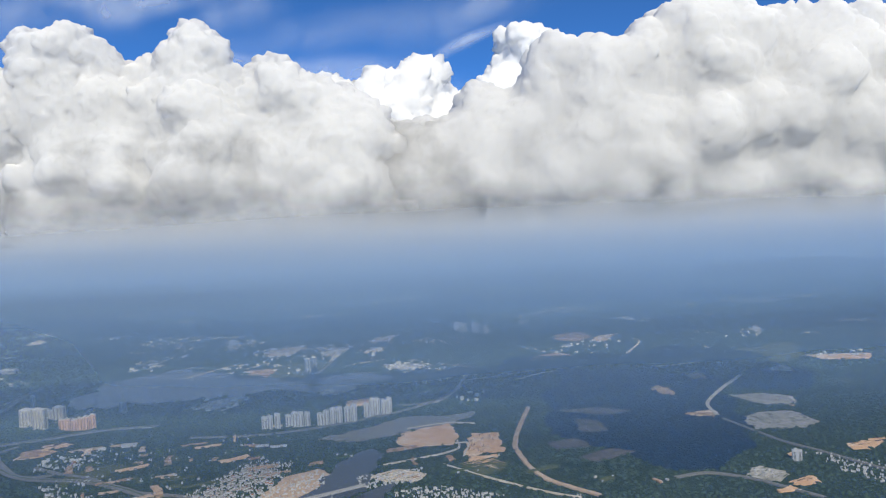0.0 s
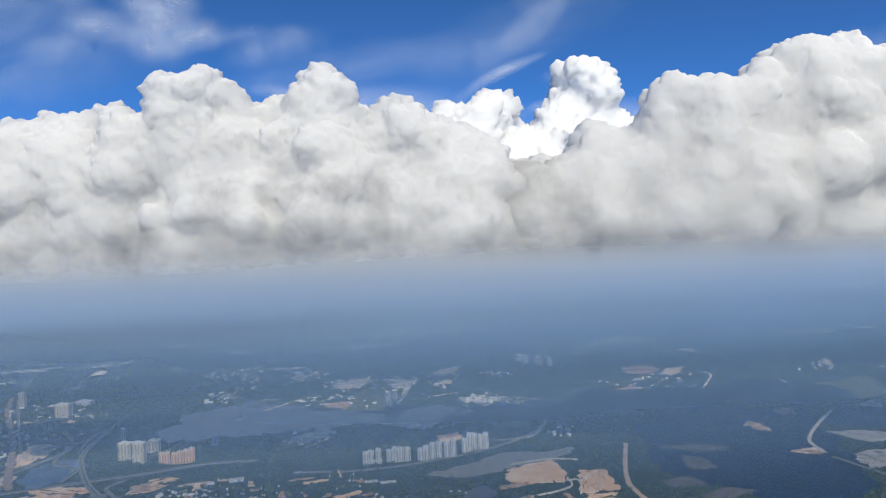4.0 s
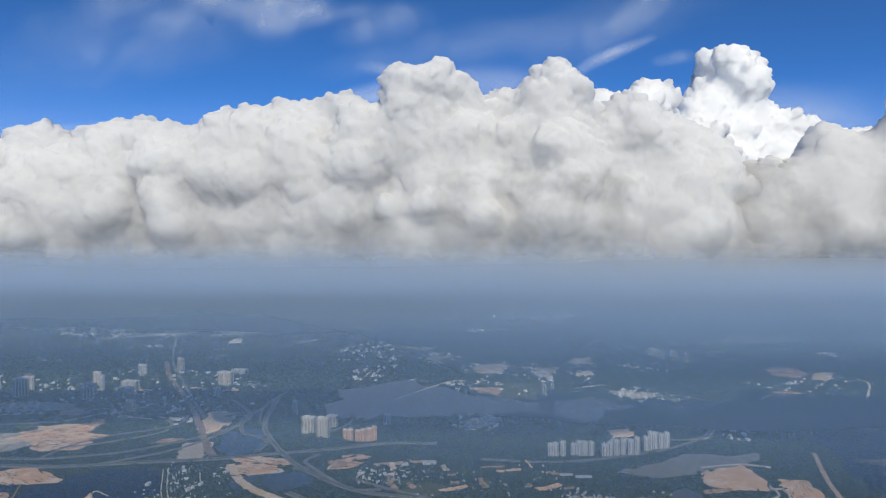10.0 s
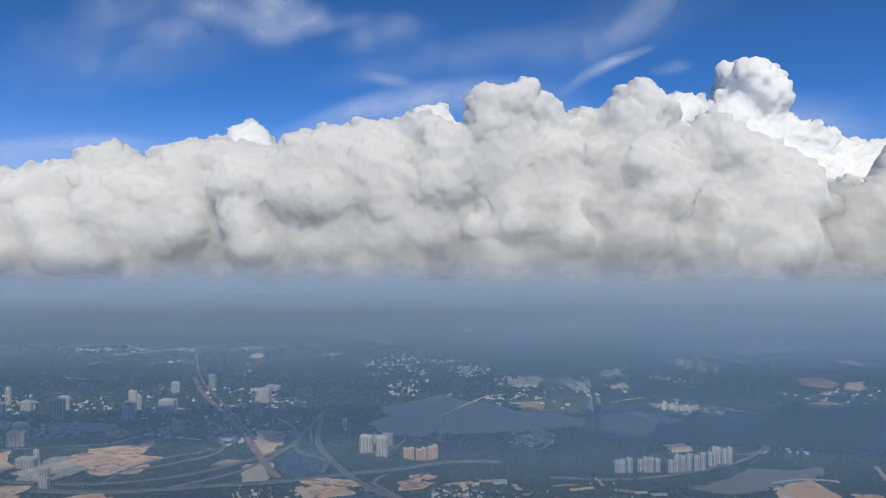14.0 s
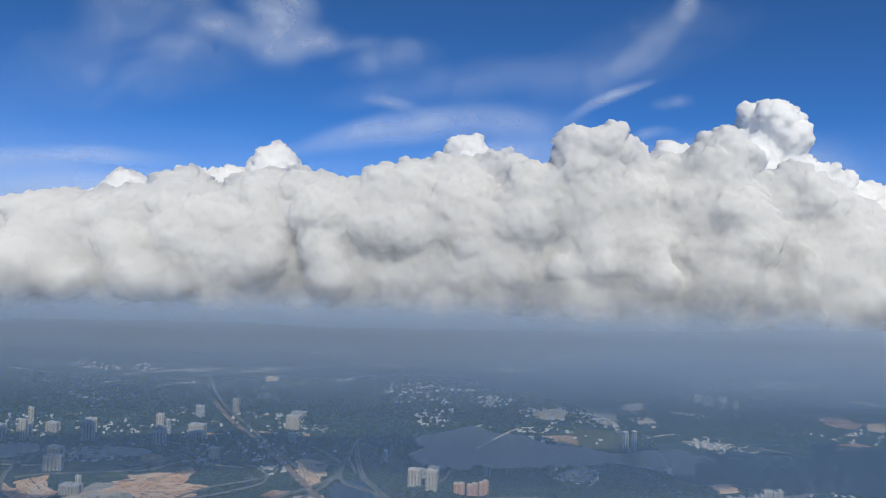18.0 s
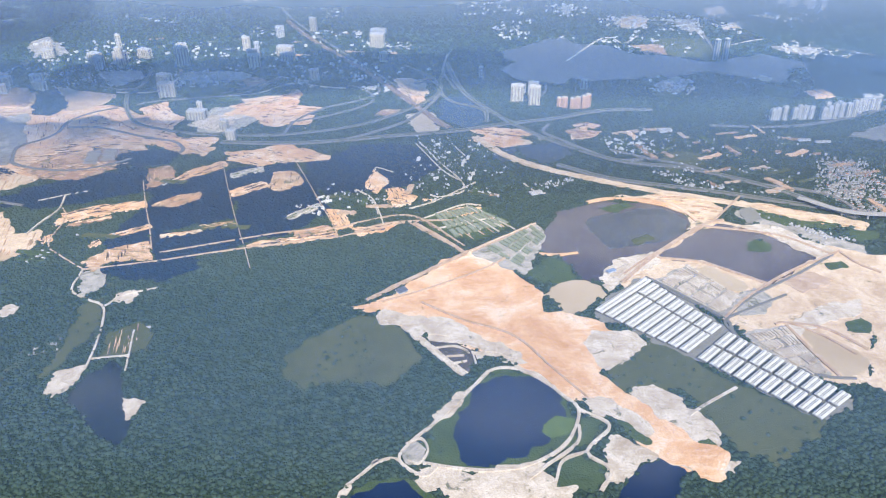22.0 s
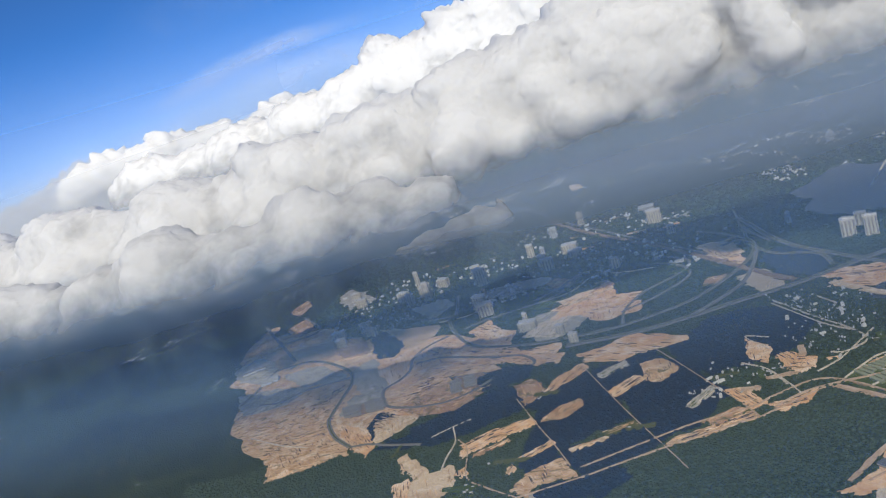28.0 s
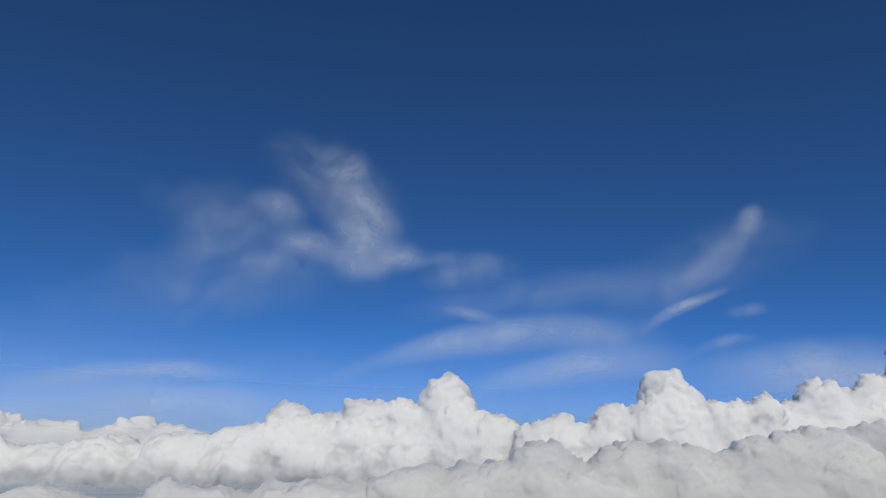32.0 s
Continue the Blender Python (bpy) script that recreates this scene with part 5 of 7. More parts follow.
area("scrub_patch", MEADOW, ((-305, 501), (-292, 505), (-301, 489), (-309, 489)))
area("scrub_patch", MEADOW, ((-280, 598), (-261, 602), (-259, 591), (-277, 587)))
area("rubble_lot", RUBBLE, ((-388, 542), (-360, 555), (-350, 536), (-369, 515), (-390, 515)))
area("tan_pond", TANWATER, ((-408, 591), (-392, 588), (-365, 562), (-373, 551), (-384, 553), (-398, 570)))
area("pale_sand", CHALK, ((-497, 578), (-471, 613), (-435, 623), (-433, 602), (-463, 582), (-494, 553)))
area("pale_sand", CHALK, ((-337, 674), (-307, 661), (-297, 631), (-274, 608), (-255, 624), (-278, 648), (-299, 679)))
area("yard", CONCRETE_YARD, ((-319, 713), (-301, 719), (-303, 692), (-323, 680)))
area("village_green", OLIVE, ((-372, 857), (-338, 884), (-309, 874), (-326, 833), (-368, 822)))
area("reservoir", LAKEWATER, ((-536, 1391), (-448, 1471), (-378, 1481), (-265, 1368), (-168, 1311), (-44, 1355), (7, 1288), (-88, 1189), (-179, 1242), (-282, 1200), (-413, 1190), (-503, 1273)))
area("reservoir", LAKEWATER, ((-544, 1261), (-504, 1379), (-455, 1467), (-365, 1354), (-442, 1184), (-497, 1183)))
area("river", RIVERWATER, ((-98, 929), (-45, 970), (11, 999), (124, 1013), (64, 951), (-45, 912)))
area("creek", LAKEWATER, ((-81, 772), (-43, 832), (-26, 781), (-29, 735), (-72, 704)))
area("mud_flat", WETSOIL, ((234, 996), (295, 996), (335, 970), (291, 957)))
area("mud_flat", WETSOIL, ((249, 947), (276, 932), (271, 887), (239, 885)))
area("mud_flat", WETSOIL, ((188, 851), (226, 863), (235, 829), (195, 823)))
area("mud_flat", WETSOIL, ((210, 792), (253, 814), (278, 798), (227, 773)))
area("oval_field", OLIVE, ((458, 1257), (610, 1360), (641, 1362), (556, 1258), (462, 1240)))
area("red_earth", OUTSKIRTS, ((347, 1617), (483, 1608), (541, 1505), (434, 1332), (372, 1483)))
area("red_earth", OUTSKIRTS, ((267, 1328), (371, 1390), (331, 1276)))
area("sand_lot", SAND, ((23, 911), (50, 933), (86, 911), (75, 873), (36, 873)))
area("sand_lot", SAND, ((101, 893), (134, 900), (131, 831), (100, 834)))
area("sand_lot", OLIVE, ((77, 783), (118, 803), (123, 773), (92, 753)))
area("sand_lot", SAND, ((397, 680), (421, 686), (416, 668), (394, 661)))
area("building_site", RUBBLE, ((454, 885), (502, 903), (540, 863), (505, 843), (451, 851)))
area("building_site", RUBBLE, ((497, 1017), (567, 1002), (566, 954), (517, 958)))
area("building_site", RUBBLE, ((358, 701), (381, 721), (402, 702), (382, 680)))
area("sand_lot", EARTH, ((496, 1170), (524, 1171), (518, 1132), (492, 1130)))
area("sand_lot", EARTH, ((409, 1080), (432, 1089), (426, 1040), (407, 1049)))
area("sand_lot", EARTH, ((406, 937), (434, 930), (422, 909)))
area("sand_lot", SAND, ((767, 1257), (878, 1244), (841, 1199), (776, 1220)))
area("sand_lot", SAND, ((513, 769), (557, 772), (530, 751), (511, 755)))
area("sand_lot", RUBBLE, ((812, 1570), (876, 1639), (825, 1520)))
area("plantation", OLIVE, ((632, 1333), (821, 1403), (767, 1257), (626, 1194)))
area("promontory", SAND, ((-66, 1130), (-32, 1142), (-29, 1103), (-65, 1092)))
area("promontory", SAND, ((15, 934), (81, 965), (82, 897), (39, 872), (9, 890)))
area("lot", SAND, ((103, 910), (134, 903), (108, 831), (83, 829)))
area("lot", SAND, ((-607, 932), (-575, 948), (-533, 929), (-562, 903)))
area("lot", EARTH, ((-473, 961), (-453, 973), (-441, 945), (-461, 933)))
area("lot", SAND, ((-736, 787), (-729, 833), (-706, 799), (-718, 764)))
area("islet", OLIVE, ((-312, 1187), (-271, 1227), (-235, 1174), (-265, 1114), (-304, 1120)))
area("islet", RUBBLE, ((-297, 1151), (-274, 1198), (-243, 1186), (-263, 1129)))
area("town_lot", OUTSKIRTS, ((-283, 1637), (-192, 1760), (-151, 1662), (-83, 1675), (-118, 1454), (-224, 1475)))
area("town_lot", OLIVE, ((-224, 1475), (-119, 1481), (-139, 1312), (-217, 1349)))
area("town_lot", OUTSKIRTS, ((-543, 1579), (-501, 1652), (-434, 1534), (-490, 1490)))
area("town_lot", OUTSKIRTS, ((-712, 2105), (-650, 2131), (-634, 2025), (-691, 2021)))
area("town_lot", OUTSKIRTS, ((-645, 1909), (-538, 1973), (-448, 1782), (-476, 1666), (-612, 1820)))
area("town_lot", EARTH, ((-274, 1432), (-217, 1436), (-221, 1359), (-258, 1366)))
area("town_lot", BEIGE, ((-260, 1642), (-209, 1701), (-181, 1668), (-208, 1587), (-259, 1582)))
area("town_lot", RUBBLE, ((-135, 1638), (-81, 1662), (-109, 1515), (-133, 1542)))
area("town_lot", BEIGE, ((-31, 1761), (19, 1795), (11, 1716), (-39, 1692)))
area("town_lot", BEIGE, ((-43, 1592), (-4, 1619), (-11, 1570), (-50, 1554)))
area("town_lot", RUBBLE, ((-5, 1416), (32, 1411), (74, 1381), (38, 1347), (-4, 1383)))
area("bare_lot", EARTH, ((390, 1653), (460, 1681), (467, 1605), (418, 1547), (379, 1580)))
area("bare_lot", EARTH, ((290, 1405), (347, 1430), (360, 1399), (313, 1355), (270, 1360)))
area("bare_lot", BEIGE, ((475, 1606), (536, 1628), (471, 1529), (444, 1532)))
area("town_lot", MEADOW, ((43, 1213), (91, 1198), (72, 1144), (25, 1149)))
area("town_lot", CHALK, ((-120, 1204), (-97, 1221), (-87, 1203), (-105, 1180)))
area("town_lot", RUBBLE, ((-290, 1178), (-246, 1219), (-231, 1192), (-256, 1138), (-278, 1145)))
area("town_lot", MEADOW, ((-116, 1165), (-77, 1142), (-106, 1092), (-139, 1114)))
area("housing_lot", RUBBLE, ((-1114, 1267), (-1048, 1280), (-980, 1264), (-974, 1232), (-1074, 1203)))
area("town_lot", MEADOW, ((-1064, 1168), (-1014, 1181), (-984, 1128), (-1028, 1105)))
area("site_strip", EARTH, ((-985, 1224), (-966, 1243), (-936, 1214), (-946, 1181), (-968, 1188)))
area("site_strip", EARTH, ((-898, 1162), (-881, 1170), (-866, 1137), (-882, 1124)))
area("town_lot", BEIGE, ((-953, 2032), (-947, 2062), (-921, 2047), (-913, 1991), (-938, 1978)))


def streaks(n, seed, mats, plan):
    """Thin tapering slivers of spoil, scrub and wash, drawn out along the length of a bare plot and a little past its edge."""
    rng = np.random.RandomState(seed)
    pts = np.array(plan, float)
    edges = np.roll(pts, -1, 0) - pts
    way = edges[np.argmax((edges ** 2).sum(1))]
    size = np.linalg.norm(pts.max(0) - pts.min(0))
    kept_in = np.array(ragged(plan, 0.05))
    way = way / np.linalg.norm(way)
    side = np.array((-way[1], way[0]))
    for k, mat in enumerate(mats):
        verts, faces = [], []
        for x, y in points_in(plan, n, rng):
            long, wide = min(size * 0.2, rng.uniform(1.5, 9.0)), rng.uniform(0.15, 0.6)
            bend, mid = rng.normal(0, 0.05) * long, np.array((x, y))
            ring = []
            for u, w in ((-1, 0), (-0.5, 0.8), (0.1, 1), (0.6, 0.7), (1, 0), (0.5, -0.8), (-0.1, -1), (-0.6, -0.6)):
                p = mid + way * long * (u + rng.uniform(-0.08, 0.08)) + side * (wide * w * rng.uniform(0.6, 1.3) + bend * u * u)
                ring.append((p[0], p[1]))
            if not inside(kept_in, *np.array(ring).T).all():
                continue
            at = len(verts)
            z = level[0] + 0.004 * (k + 1) + rng.uniform(0.0, 0.003)
            verts += [(px, py, z) for px, py in ring] + [(px, py, 0.0) for px, py in ring]
            faces.append(tuple(at + 7 - q for q in range(8)))
            faces += [(at + q, at + (q + 1) % 8, at + 8 + (q + 1) % 8, at + 8 + q) for q in range(8)]
        if not verts:
            continue
        name = {"shaded_greenery": "scrub_streaks", "meadow": "grass_streaks"}.get(mat.name, "sand_streaks")
        tagged(new(name, mesh_of(name, verts, faces, mat)), "thin drawn-out streaks across bare graded ground", "ground streaks", kind="stuff")


for k, (name, mat, plan) in enumerate([a for a in laid if a[0] in STREAKED]):
    xs, ys = zip(*plan)
    spread = math.hypot(max(xs) - min(xs), max(ys) - min(ys))
    many = int(min(40, 4 + spread * 0.13))
    streaks(many, 300 + k, {"orange_sand": (SHADED_GREEN, FIELD, EARTH), "tilled_field": (SHADED_GREEN, SAND), "pale_sand": (MEADOW, EARTH), "rubble": (MEADOW, CHALK)}.get(mat.name, (EARTH, SAND)), plan)
level[0] += 0.02

# ---- roads and tracks ----
road("country_road", CHALK, 3.0, ((-86, 1421), (-44, 1451), (-1, 1471)))
road("country_road", CONCRETE, 3.4, ((54, 1293), (88, 1271), (115, 1245), (142, 1232), (227, 1262), (326, 1305)))
road("country_road", CHALK, 3.0, ((86, 1317), (138, 1313), (182, 1308)))
road("country_road", CONCRETE, 4.5, ((125, 1223), (113, 1173), (88, 1113), (67, 1083)))
road("country_road", CHALK, 2.2, ((215, 1207), (253, 1238), (292, 1259)))
road("country_road", CHALK, 2.2, ((-230, 1174), (-247, 1135), (-267, 1102)))
road("country_road", CHALK, 2.5, ((-282, 1674), (-237, 1627), (-152, 1647), (-110, 1608), (-118, 1471)))
road("country_road", CHALK, 2.4, ((-922, 1240), (-888, 1222), (-858, 1188), (-801, 1170)))
road("country_road", CONCRETE, 2.6, ((-1029, 1125), (-944, 1149), (-908, 1197)))
road("country_road", CHALK, 2.4, ((-1177, 1162), (-1124, 1160), (-1091, 1182), (-1074, 1223)))
road("country_road", CHALK, 2.0, ((-1344, 2038), (-1204, 2134), (-1104, 2185)))
road("farm_track", CHALK, 1.8, ((-988, 600), (-983, 564), (-962, 548), (-941, 533), (-927, 486), (-921, 447)))
road("farm_track", CHALK, 1.4, ((-942, 537), (-930, 555), (-905, 566)))
road("farm_track", CHALK, 1.4, ((-902, 500), (-889, 446)))
road("farm_track", CHALK, 1.4, ((-924, 462), (-893, 466)))
road("farm_track", DIRT, 1.4, ((-1069, 734), (-1054, 709), (-1046, 652), (-1021, 626), (-988, 600)))
road("farm_track", DIRT, 1.4, ((-988, 600), (-942, 610), (-896, 622)))
road("ring_road", ASPHALT, 6.4, ((-1161, 1288), (-1148, 1200), (-1154, 1156), (-1131, 1086), (-1095, 1021), (-1055, 991), (-995, 968), (-939, 959), (-883, 960)))
road("ring_road", ASPHALT, 6.4, ((-989, 968), (-922, 958), (-860, 960), (-773, 989), (-716, 1037), (-671, 1094), (-649, 1142), (-647, 1195), (-678, 1260), (-711, 1307)))
road("ramp", ASPHALT, 4.5, ((-864, 959), (-857, 1014), (-822, 1072), (-770, 1109), (-747, 1145), (-752, 1179), (-796, 1226)))
road("avenue", ASPHALT, 6.4, ((-1220, 771), (-1254, 808), (-1280, 855), (-1284, 888), (-1284, 934), (-1285, 978), (-1301, 1024), (-1339, 1068), (-1389, 1110), (-1430, 1126), (-1450, 1110)))
road("avenue", ASPHALT, 4, ((-1220, 771), (-1195, 769), (-1163, 756), (-1117, 741)))
road("avenue", ASPHALT, 5, ((-1045, 877), (-1072, 853), (-1105, 840), (-1148, 845), (-1189, 863), (-1203, 884), (-1215, 923), (-1196, 947), (-1186, 975), (-1191, 1018), (-1175, 1057), (-1143, 1083)))
road("avenue", ASPHALT, 5, ((-1180, 997), (-1137, 995), (-1093, 974), (-1049, 951), (-1009, 936), (-988, 909), (-989, 894)))
road("avenue", ASPHALT, 5, ((-1271, 1278), (-1241, 1220), (-1190, 1181), (-1155, 1180)))
road("avenue", ASPHALT, 6, ((-1641, 1420), (-1586, 1339), (-1491, 1201), (-1451, 1142)))
road("avenue", ASPHALT, 4, ((-1446, 975), (-1405, 968), (-1367, 993), (-1296, 1002)))
road("avenue", ASPHALT, 4, ((-1546, 1422), (-1461, 1294), (-1540, 1259)))
road("avenue", ASPHALT, 5, ((-1491, 990), (-1482, 1047), (-1480, 1113), (-1430, 1126)))
road("avenue", ASPHALT, 5, ((-1120, 1097), (-1084, 1116), (-983, 1140), (-945, 1179), (-919, 1238)))
road("avenue", ASPHALT, 4, ((-1072, 1233), (-1029, 1226), (-979, 1196), (-958, 1166)))
road("avenue", ASPHALT, 5, ((-1002, 1149), (-958, 1186), (-922, 1240)))
road("farm_track", CHALK, 1.8, ((-1409, 862), (-1341, 818), (-1289, 794)))
road("farm_track", DIRT, 1.8, ((-1347, 891), (-1341, 852), (-1320, 812)))
road("farm_track", CHALK, 1.2, ((-1106, 753), (-1081, 768), (-1059, 778)))
road("farm_track", CHALK, 1.8, ((-1081, 768), (-1072, 731), (-1077, 701), (-1079, 672)))
road("farm_track", DIRT, 1.2, ((-1004, 805), (-977, 738), (-957, 692), (-935, 637)))
road("farm_track", DIRT, 1.8, ((-925, 631), (-869, 651), (-810, 671), (-753, 681), (-729, 694), (-675, 706), (-621, 639)))
road("farm_track", CHALK, 1.2, ((-680, 724), (-652, 742), (-628, 767), (-603, 794)))
road("farm_track", CHALK, 1.2, ((-720, 742), (-713, 709)))
road("farm_track", DIRT, 2.3, ((-735, 671), (-706, 688), (-676, 694), (-627, 696)))
road("highway", ASPHALT, 10.1, ((-944, 933), (-847, 926), (-776, 936), (-715, 950), (-629, 967), (-547, 995), (-470, 1019), (-434, 1037), (-389, 1050), (-329, 1050)))
road("highway", ASPHALT, 8.6, ((-636, 1329), (-610, 1150), (-572, 1053), (-518, 955), (-464, 893), (-414, 852), (-334, 824), (-260, 769), (-200, 692)))
road("graded_road", BEIGE, 11, ((-599, 944), (-560, 873), (-503, 823), (-412, 771), (-338, 739), (-259, 702), (-202, 674)))
road("expressway", ASPHALT, 8.6, ((-499, 844), (-439, 799), (-330, 761), (-264, 733), (-187, 702)))
road("trunk_road", SOIL, 10.1, ((-995, 1691), (-922, 1531), (-836, 1375), (-764, 1244), (-703, 1119), (-652, 1011), (-632, 978)))
road("ramp", ASPHALT, 5.8, ((-690, 1192), (-657, 1200), (-647, 1145), (-662, 1084), (-693, 1013), (-739, 966), (-776, 938)))
road("ramp", ASPHALT, 6.5, ((-579, 999), (-579, 1047), (-599, 1074), (-632, 1102), (-649, 1175), (-639, 1272)))
road("ramp", ASPHALT, 5.0, ((-491, 991), (-503, 962), (-491, 940), (-460, 898), (-425, 859), (-389, 858)))
road("dirt_track", DIRT, 4, ((-711, 542), (-671, 579), (-620, 624), (-547, 684)))
road("dirt_track", DIRT, 4, ((-673, 690), (-641, 652), (-622, 626)))
road("spoil_track", CHALK, 6, ((-676, 503), (-648, 466), (-626, 438)))
road("lake_track", CHALK, 2.4, ((-655, 378), (-640, 399), (-620, 425), (-603, 445), (-584, 444), (-569, 432), (-556, 416), (-546, 399), (-553, 376), (-565, 360), (-586, 347), (-610, 342), (-633, 344), (-656, 349)))
road("lake_track", CHALK, 2.4, ((-546, 399), (-527, 382), (-547, 358), (-534, 342), (-544, 324)))
road("lake_track", CHALK, 2, ((-547, 358), (-564, 350), (-571, 332)))
road("lake_track", CHALK, 2, ((-548, 383), (-552, 366), (-574, 347), (-588, 335)))
road("haul_track", CHALK, 2.2, ((-469, 392), (-449, 406), (-425, 421)))
road("causeway", DIRT, 4, ((-478, 568), (-433, 619), (-372, 677), (-344, 690)))
road("causeway", DIRT, 3, ((-372, 677), (-301, 655), (-264, 615)))
road("causeway", DIRT, 3, ((-435, 612), (-396, 603), (-368, 582), (-344, 561)))
road("site_lane", ASPHALT, 2.4, ((-404, 510), (-364, 546), (-316, 577), (-263, 615)))
road("site_lane", ASPHALT, 2.2, ((-401, 477), (-406, 498), (-402, 509), (-380, 522), (-337, 545)))
road("shed_lane", ASPHALT, 2.4, ((-454, 577), (-435, 548), (-405, 509), (-403, 487), (-394, 464), (-375, 445), (-350, 431)))
road("pond_lane", DIRT, 2.4, ((-353, 502), (-325, 493), (-305, 465)))
road("pond_lane", DIRT, 2.4, ((-356, 499), (-351, 466), (-343, 433)))
road("marsh_spit", SAND, 3, ((-548, 622), (-530, 619), (-510, 623)))
road("marsh_track", SAND, 4, ((-481, 735), (-454, 744), (-420, 741), (-390, 728), (-378, 709), (-373, 686)))
road("marsh_track", SAND, 4, ((-482, 736), (-451, 745), (-405, 730), (-380, 708)))
road("shore_road", ASPHALT, 5.8, ((-266, 979), (-188, 970), (-115, 982), (-15, 1026), (51, 1077), (101, 1147), (132, 1262), (101, 1307), (62, 1322)))
road("elevated_road", CONCRETE, 8, ((-248, 732), (-205, 694), (-136, 691), (-85, 711), (-28, 738)))
road("town_road", ASPHALT, 5.0, ((-425, 892), (-380, 860), (-337, 835), (-284, 787), (-210, 753), (-191, 711)))
road("town_road", ASPHALT, 4.3, ((-7, 1090), (35, 1081), (87, 1103)))
road("coast_road", DIRT, 6, ((199, 1022), (165, 918), (148, 849), (148, 787), (157, 737), (173, 710), (199, 677)))
road("power_line_track", CHALK, 2.2, ((57, 801), (98, 751), (147, 700), (180, 675)))
road("site_road", ASPHALT, 5.0, ((287, 709), (323, 715), (355, 695), (375, 668), (398, 631)))
road("site_road", CHALK, 5.0, ((576, 1137), (502, 1053), (447, 979), (433, 918)))
road("site_road", ASPHALT, 5.0, ((432, 901), (452, 801), (469, 763), (500, 688)))
road("site_road", CHALK, 4.3, ((443, 1335), (534, 1492), (540, 1545)))
road("site_road", CHALK, 4.3, ((464, 1244), (554, 1259), (624, 1336), (642, 1417)))
road("site_road", CHALK, 3.6, ((21, 953), (75, 968), (113, 958)))
road("town_road", CHALK, 3.6, ((-417, 1320), (-316, 1493), (-284, 1449), (-244, 1507)))
road("town_road", ASPHALT, 4.3, ((-90, 1677), (-103, 1535), (-139, 1312)))
road("town_road", ASPHALT, 4.3, ((-13, 1396), (86, 1397), (186, 1310)))
road("town_road", ASPHALT, 5.0, ((-713, 1168), (-856, 1444), (-993, 1724), (-1161, 2181)))
road("town_road", ASPHALT, 4.3, ((-620, 1153), (-641, 1259), (-633, 1380)))

road("farm_track", CHALK, 1.2, ((-678, 919), (-644, 832), (-624, 801)))
road("farm_track", CHALK, 1.0, ((-709, 793), (-727, 839), (-703, 824)))
road("farm_track", CHALK, 1.2, ((-603, 720), (-567, 672)))
road("farm_track", CHALK, 1.2, ((-625, 726), (-584, 668)))
road("farm_track", CHALK, 1.1, ((-630, 918), (-614, 876)))
road("farm_track", CHALK, 1.2, ((-547, 788), (-535, 764), (-524, 760)))
road("town_road", ASPHALT, 4, ((-864, 1007), (-810, 1038), (-758, 1087), (-754, 1128), (-774, 1168), (-800, 1186)))
road("town_road", ASPHALT, 4, ((-487, 1249), (-472, 1180), (-489, 1118), (-531, 1088)))
road("lane", CHALK, 2.4, ((-10, 812), (73, 847), (82, 887)))
road("lane", CHALK, 2, ((82, 820), (94, 872), (78, 876)))
road("lane", CHALK, 2.4, ((-136, 722), (-123, 753), (-130, 768)))

road("lake_track", CHALK, 1.8, ((-608, 443), (-628, 413), (-647, 388), (-664, 369), (-672, 352), (-656, 338), (-646, 346)))
road("lake_track", CHALK, 1.6, ((-672, 352), (-679, 353), (-690, 348), (-686, 351), (-704, 330)))
road("lake_track", CHALK, 1.4, ((-668, 366), (-658, 371), (-653, 361), (-658, 349), (-666, 351)))
road("haul_track", DIRT, 1.6, ((-662, 538), (-626, 511), (-584, 487), (-557, 443), (-537, 411)))
road("haul_track", DIRT, 1.4, ((-697, 539), (-656, 560), (-607, 592), (-577, 619)))
road("mud_bank", CHALK, 1.2, ((-648, 472), (-634, 474), (-625, 469), (-622, 464)))
road("mud_bank", CHALK, 1.2, ((-640, 461), (-626, 462)))
road("mud_bank", CHALK, 1.2, ((-638, 451), (-624, 455)))
road("mud_bank", CHALK, 1.2, ((-620, 467), (-618, 458), (-617, 450)))

road("site_lane", DIRT, 2.4, ((-406, 507), (-373, 541), (-319, 583), (-254, 621)))
road("site_lane", ASPHALT, 2, ((-450, 572), (-428, 543), (-403, 507), (-405, 491), (-398, 468), (-377, 443), (-352, 432), (-332, 430)))
road("site_lane", DIRT, 2, ((-254, 621), (-247, 597), (-234, 581)))
road("levee", DIRT, 2, ((-365, 500), (-355, 502), (-334, 486), (-317, 459)))
road("pond_bank", DIRT, 2.2, ((-356, 687), (-437, 618), (-474, 582)))
road("site_lane", DIRT, 2, ((-356, 687), (-323, 727), (-306, 748)))
road("rail_bank", BEIGE, 5, ((-311, 734), (-276, 705), (-233, 693), (-202, 674)))

road("farm_track", DIRT, 0.7, ((-921, 856), (-892, 772), (-866, 700), (-842, 638), (-827, 598)))
road("farm_track", DIRT, 0.7, ((-830, 863), (-802, 794), (-777, 731), (-758, 682), (-750, 659)))
road("farm_track", CHALK, 1.1, ((-744, 775), (-724, 752), (-711, 711), (-706, 687)))
road("farm_track", CHALK, 1.2, ((-674, 926), (-646, 853), (-623, 803), (-618, 770), (-644, 753), (-657, 759)))
road("farm_track", DIRT, 1.4, ((-680, 692), (-660, 668), (-639, 645), (-619, 623)))
road("farm_track", DIRT, 1.4, ((-751, 659), (-724, 672), (-702, 682), (-680, 692)))
road("farm_track", DIRT, 1.2, ((-924, 613), (-894, 623), (-843, 638), (-801, 648), (-752, 661)))
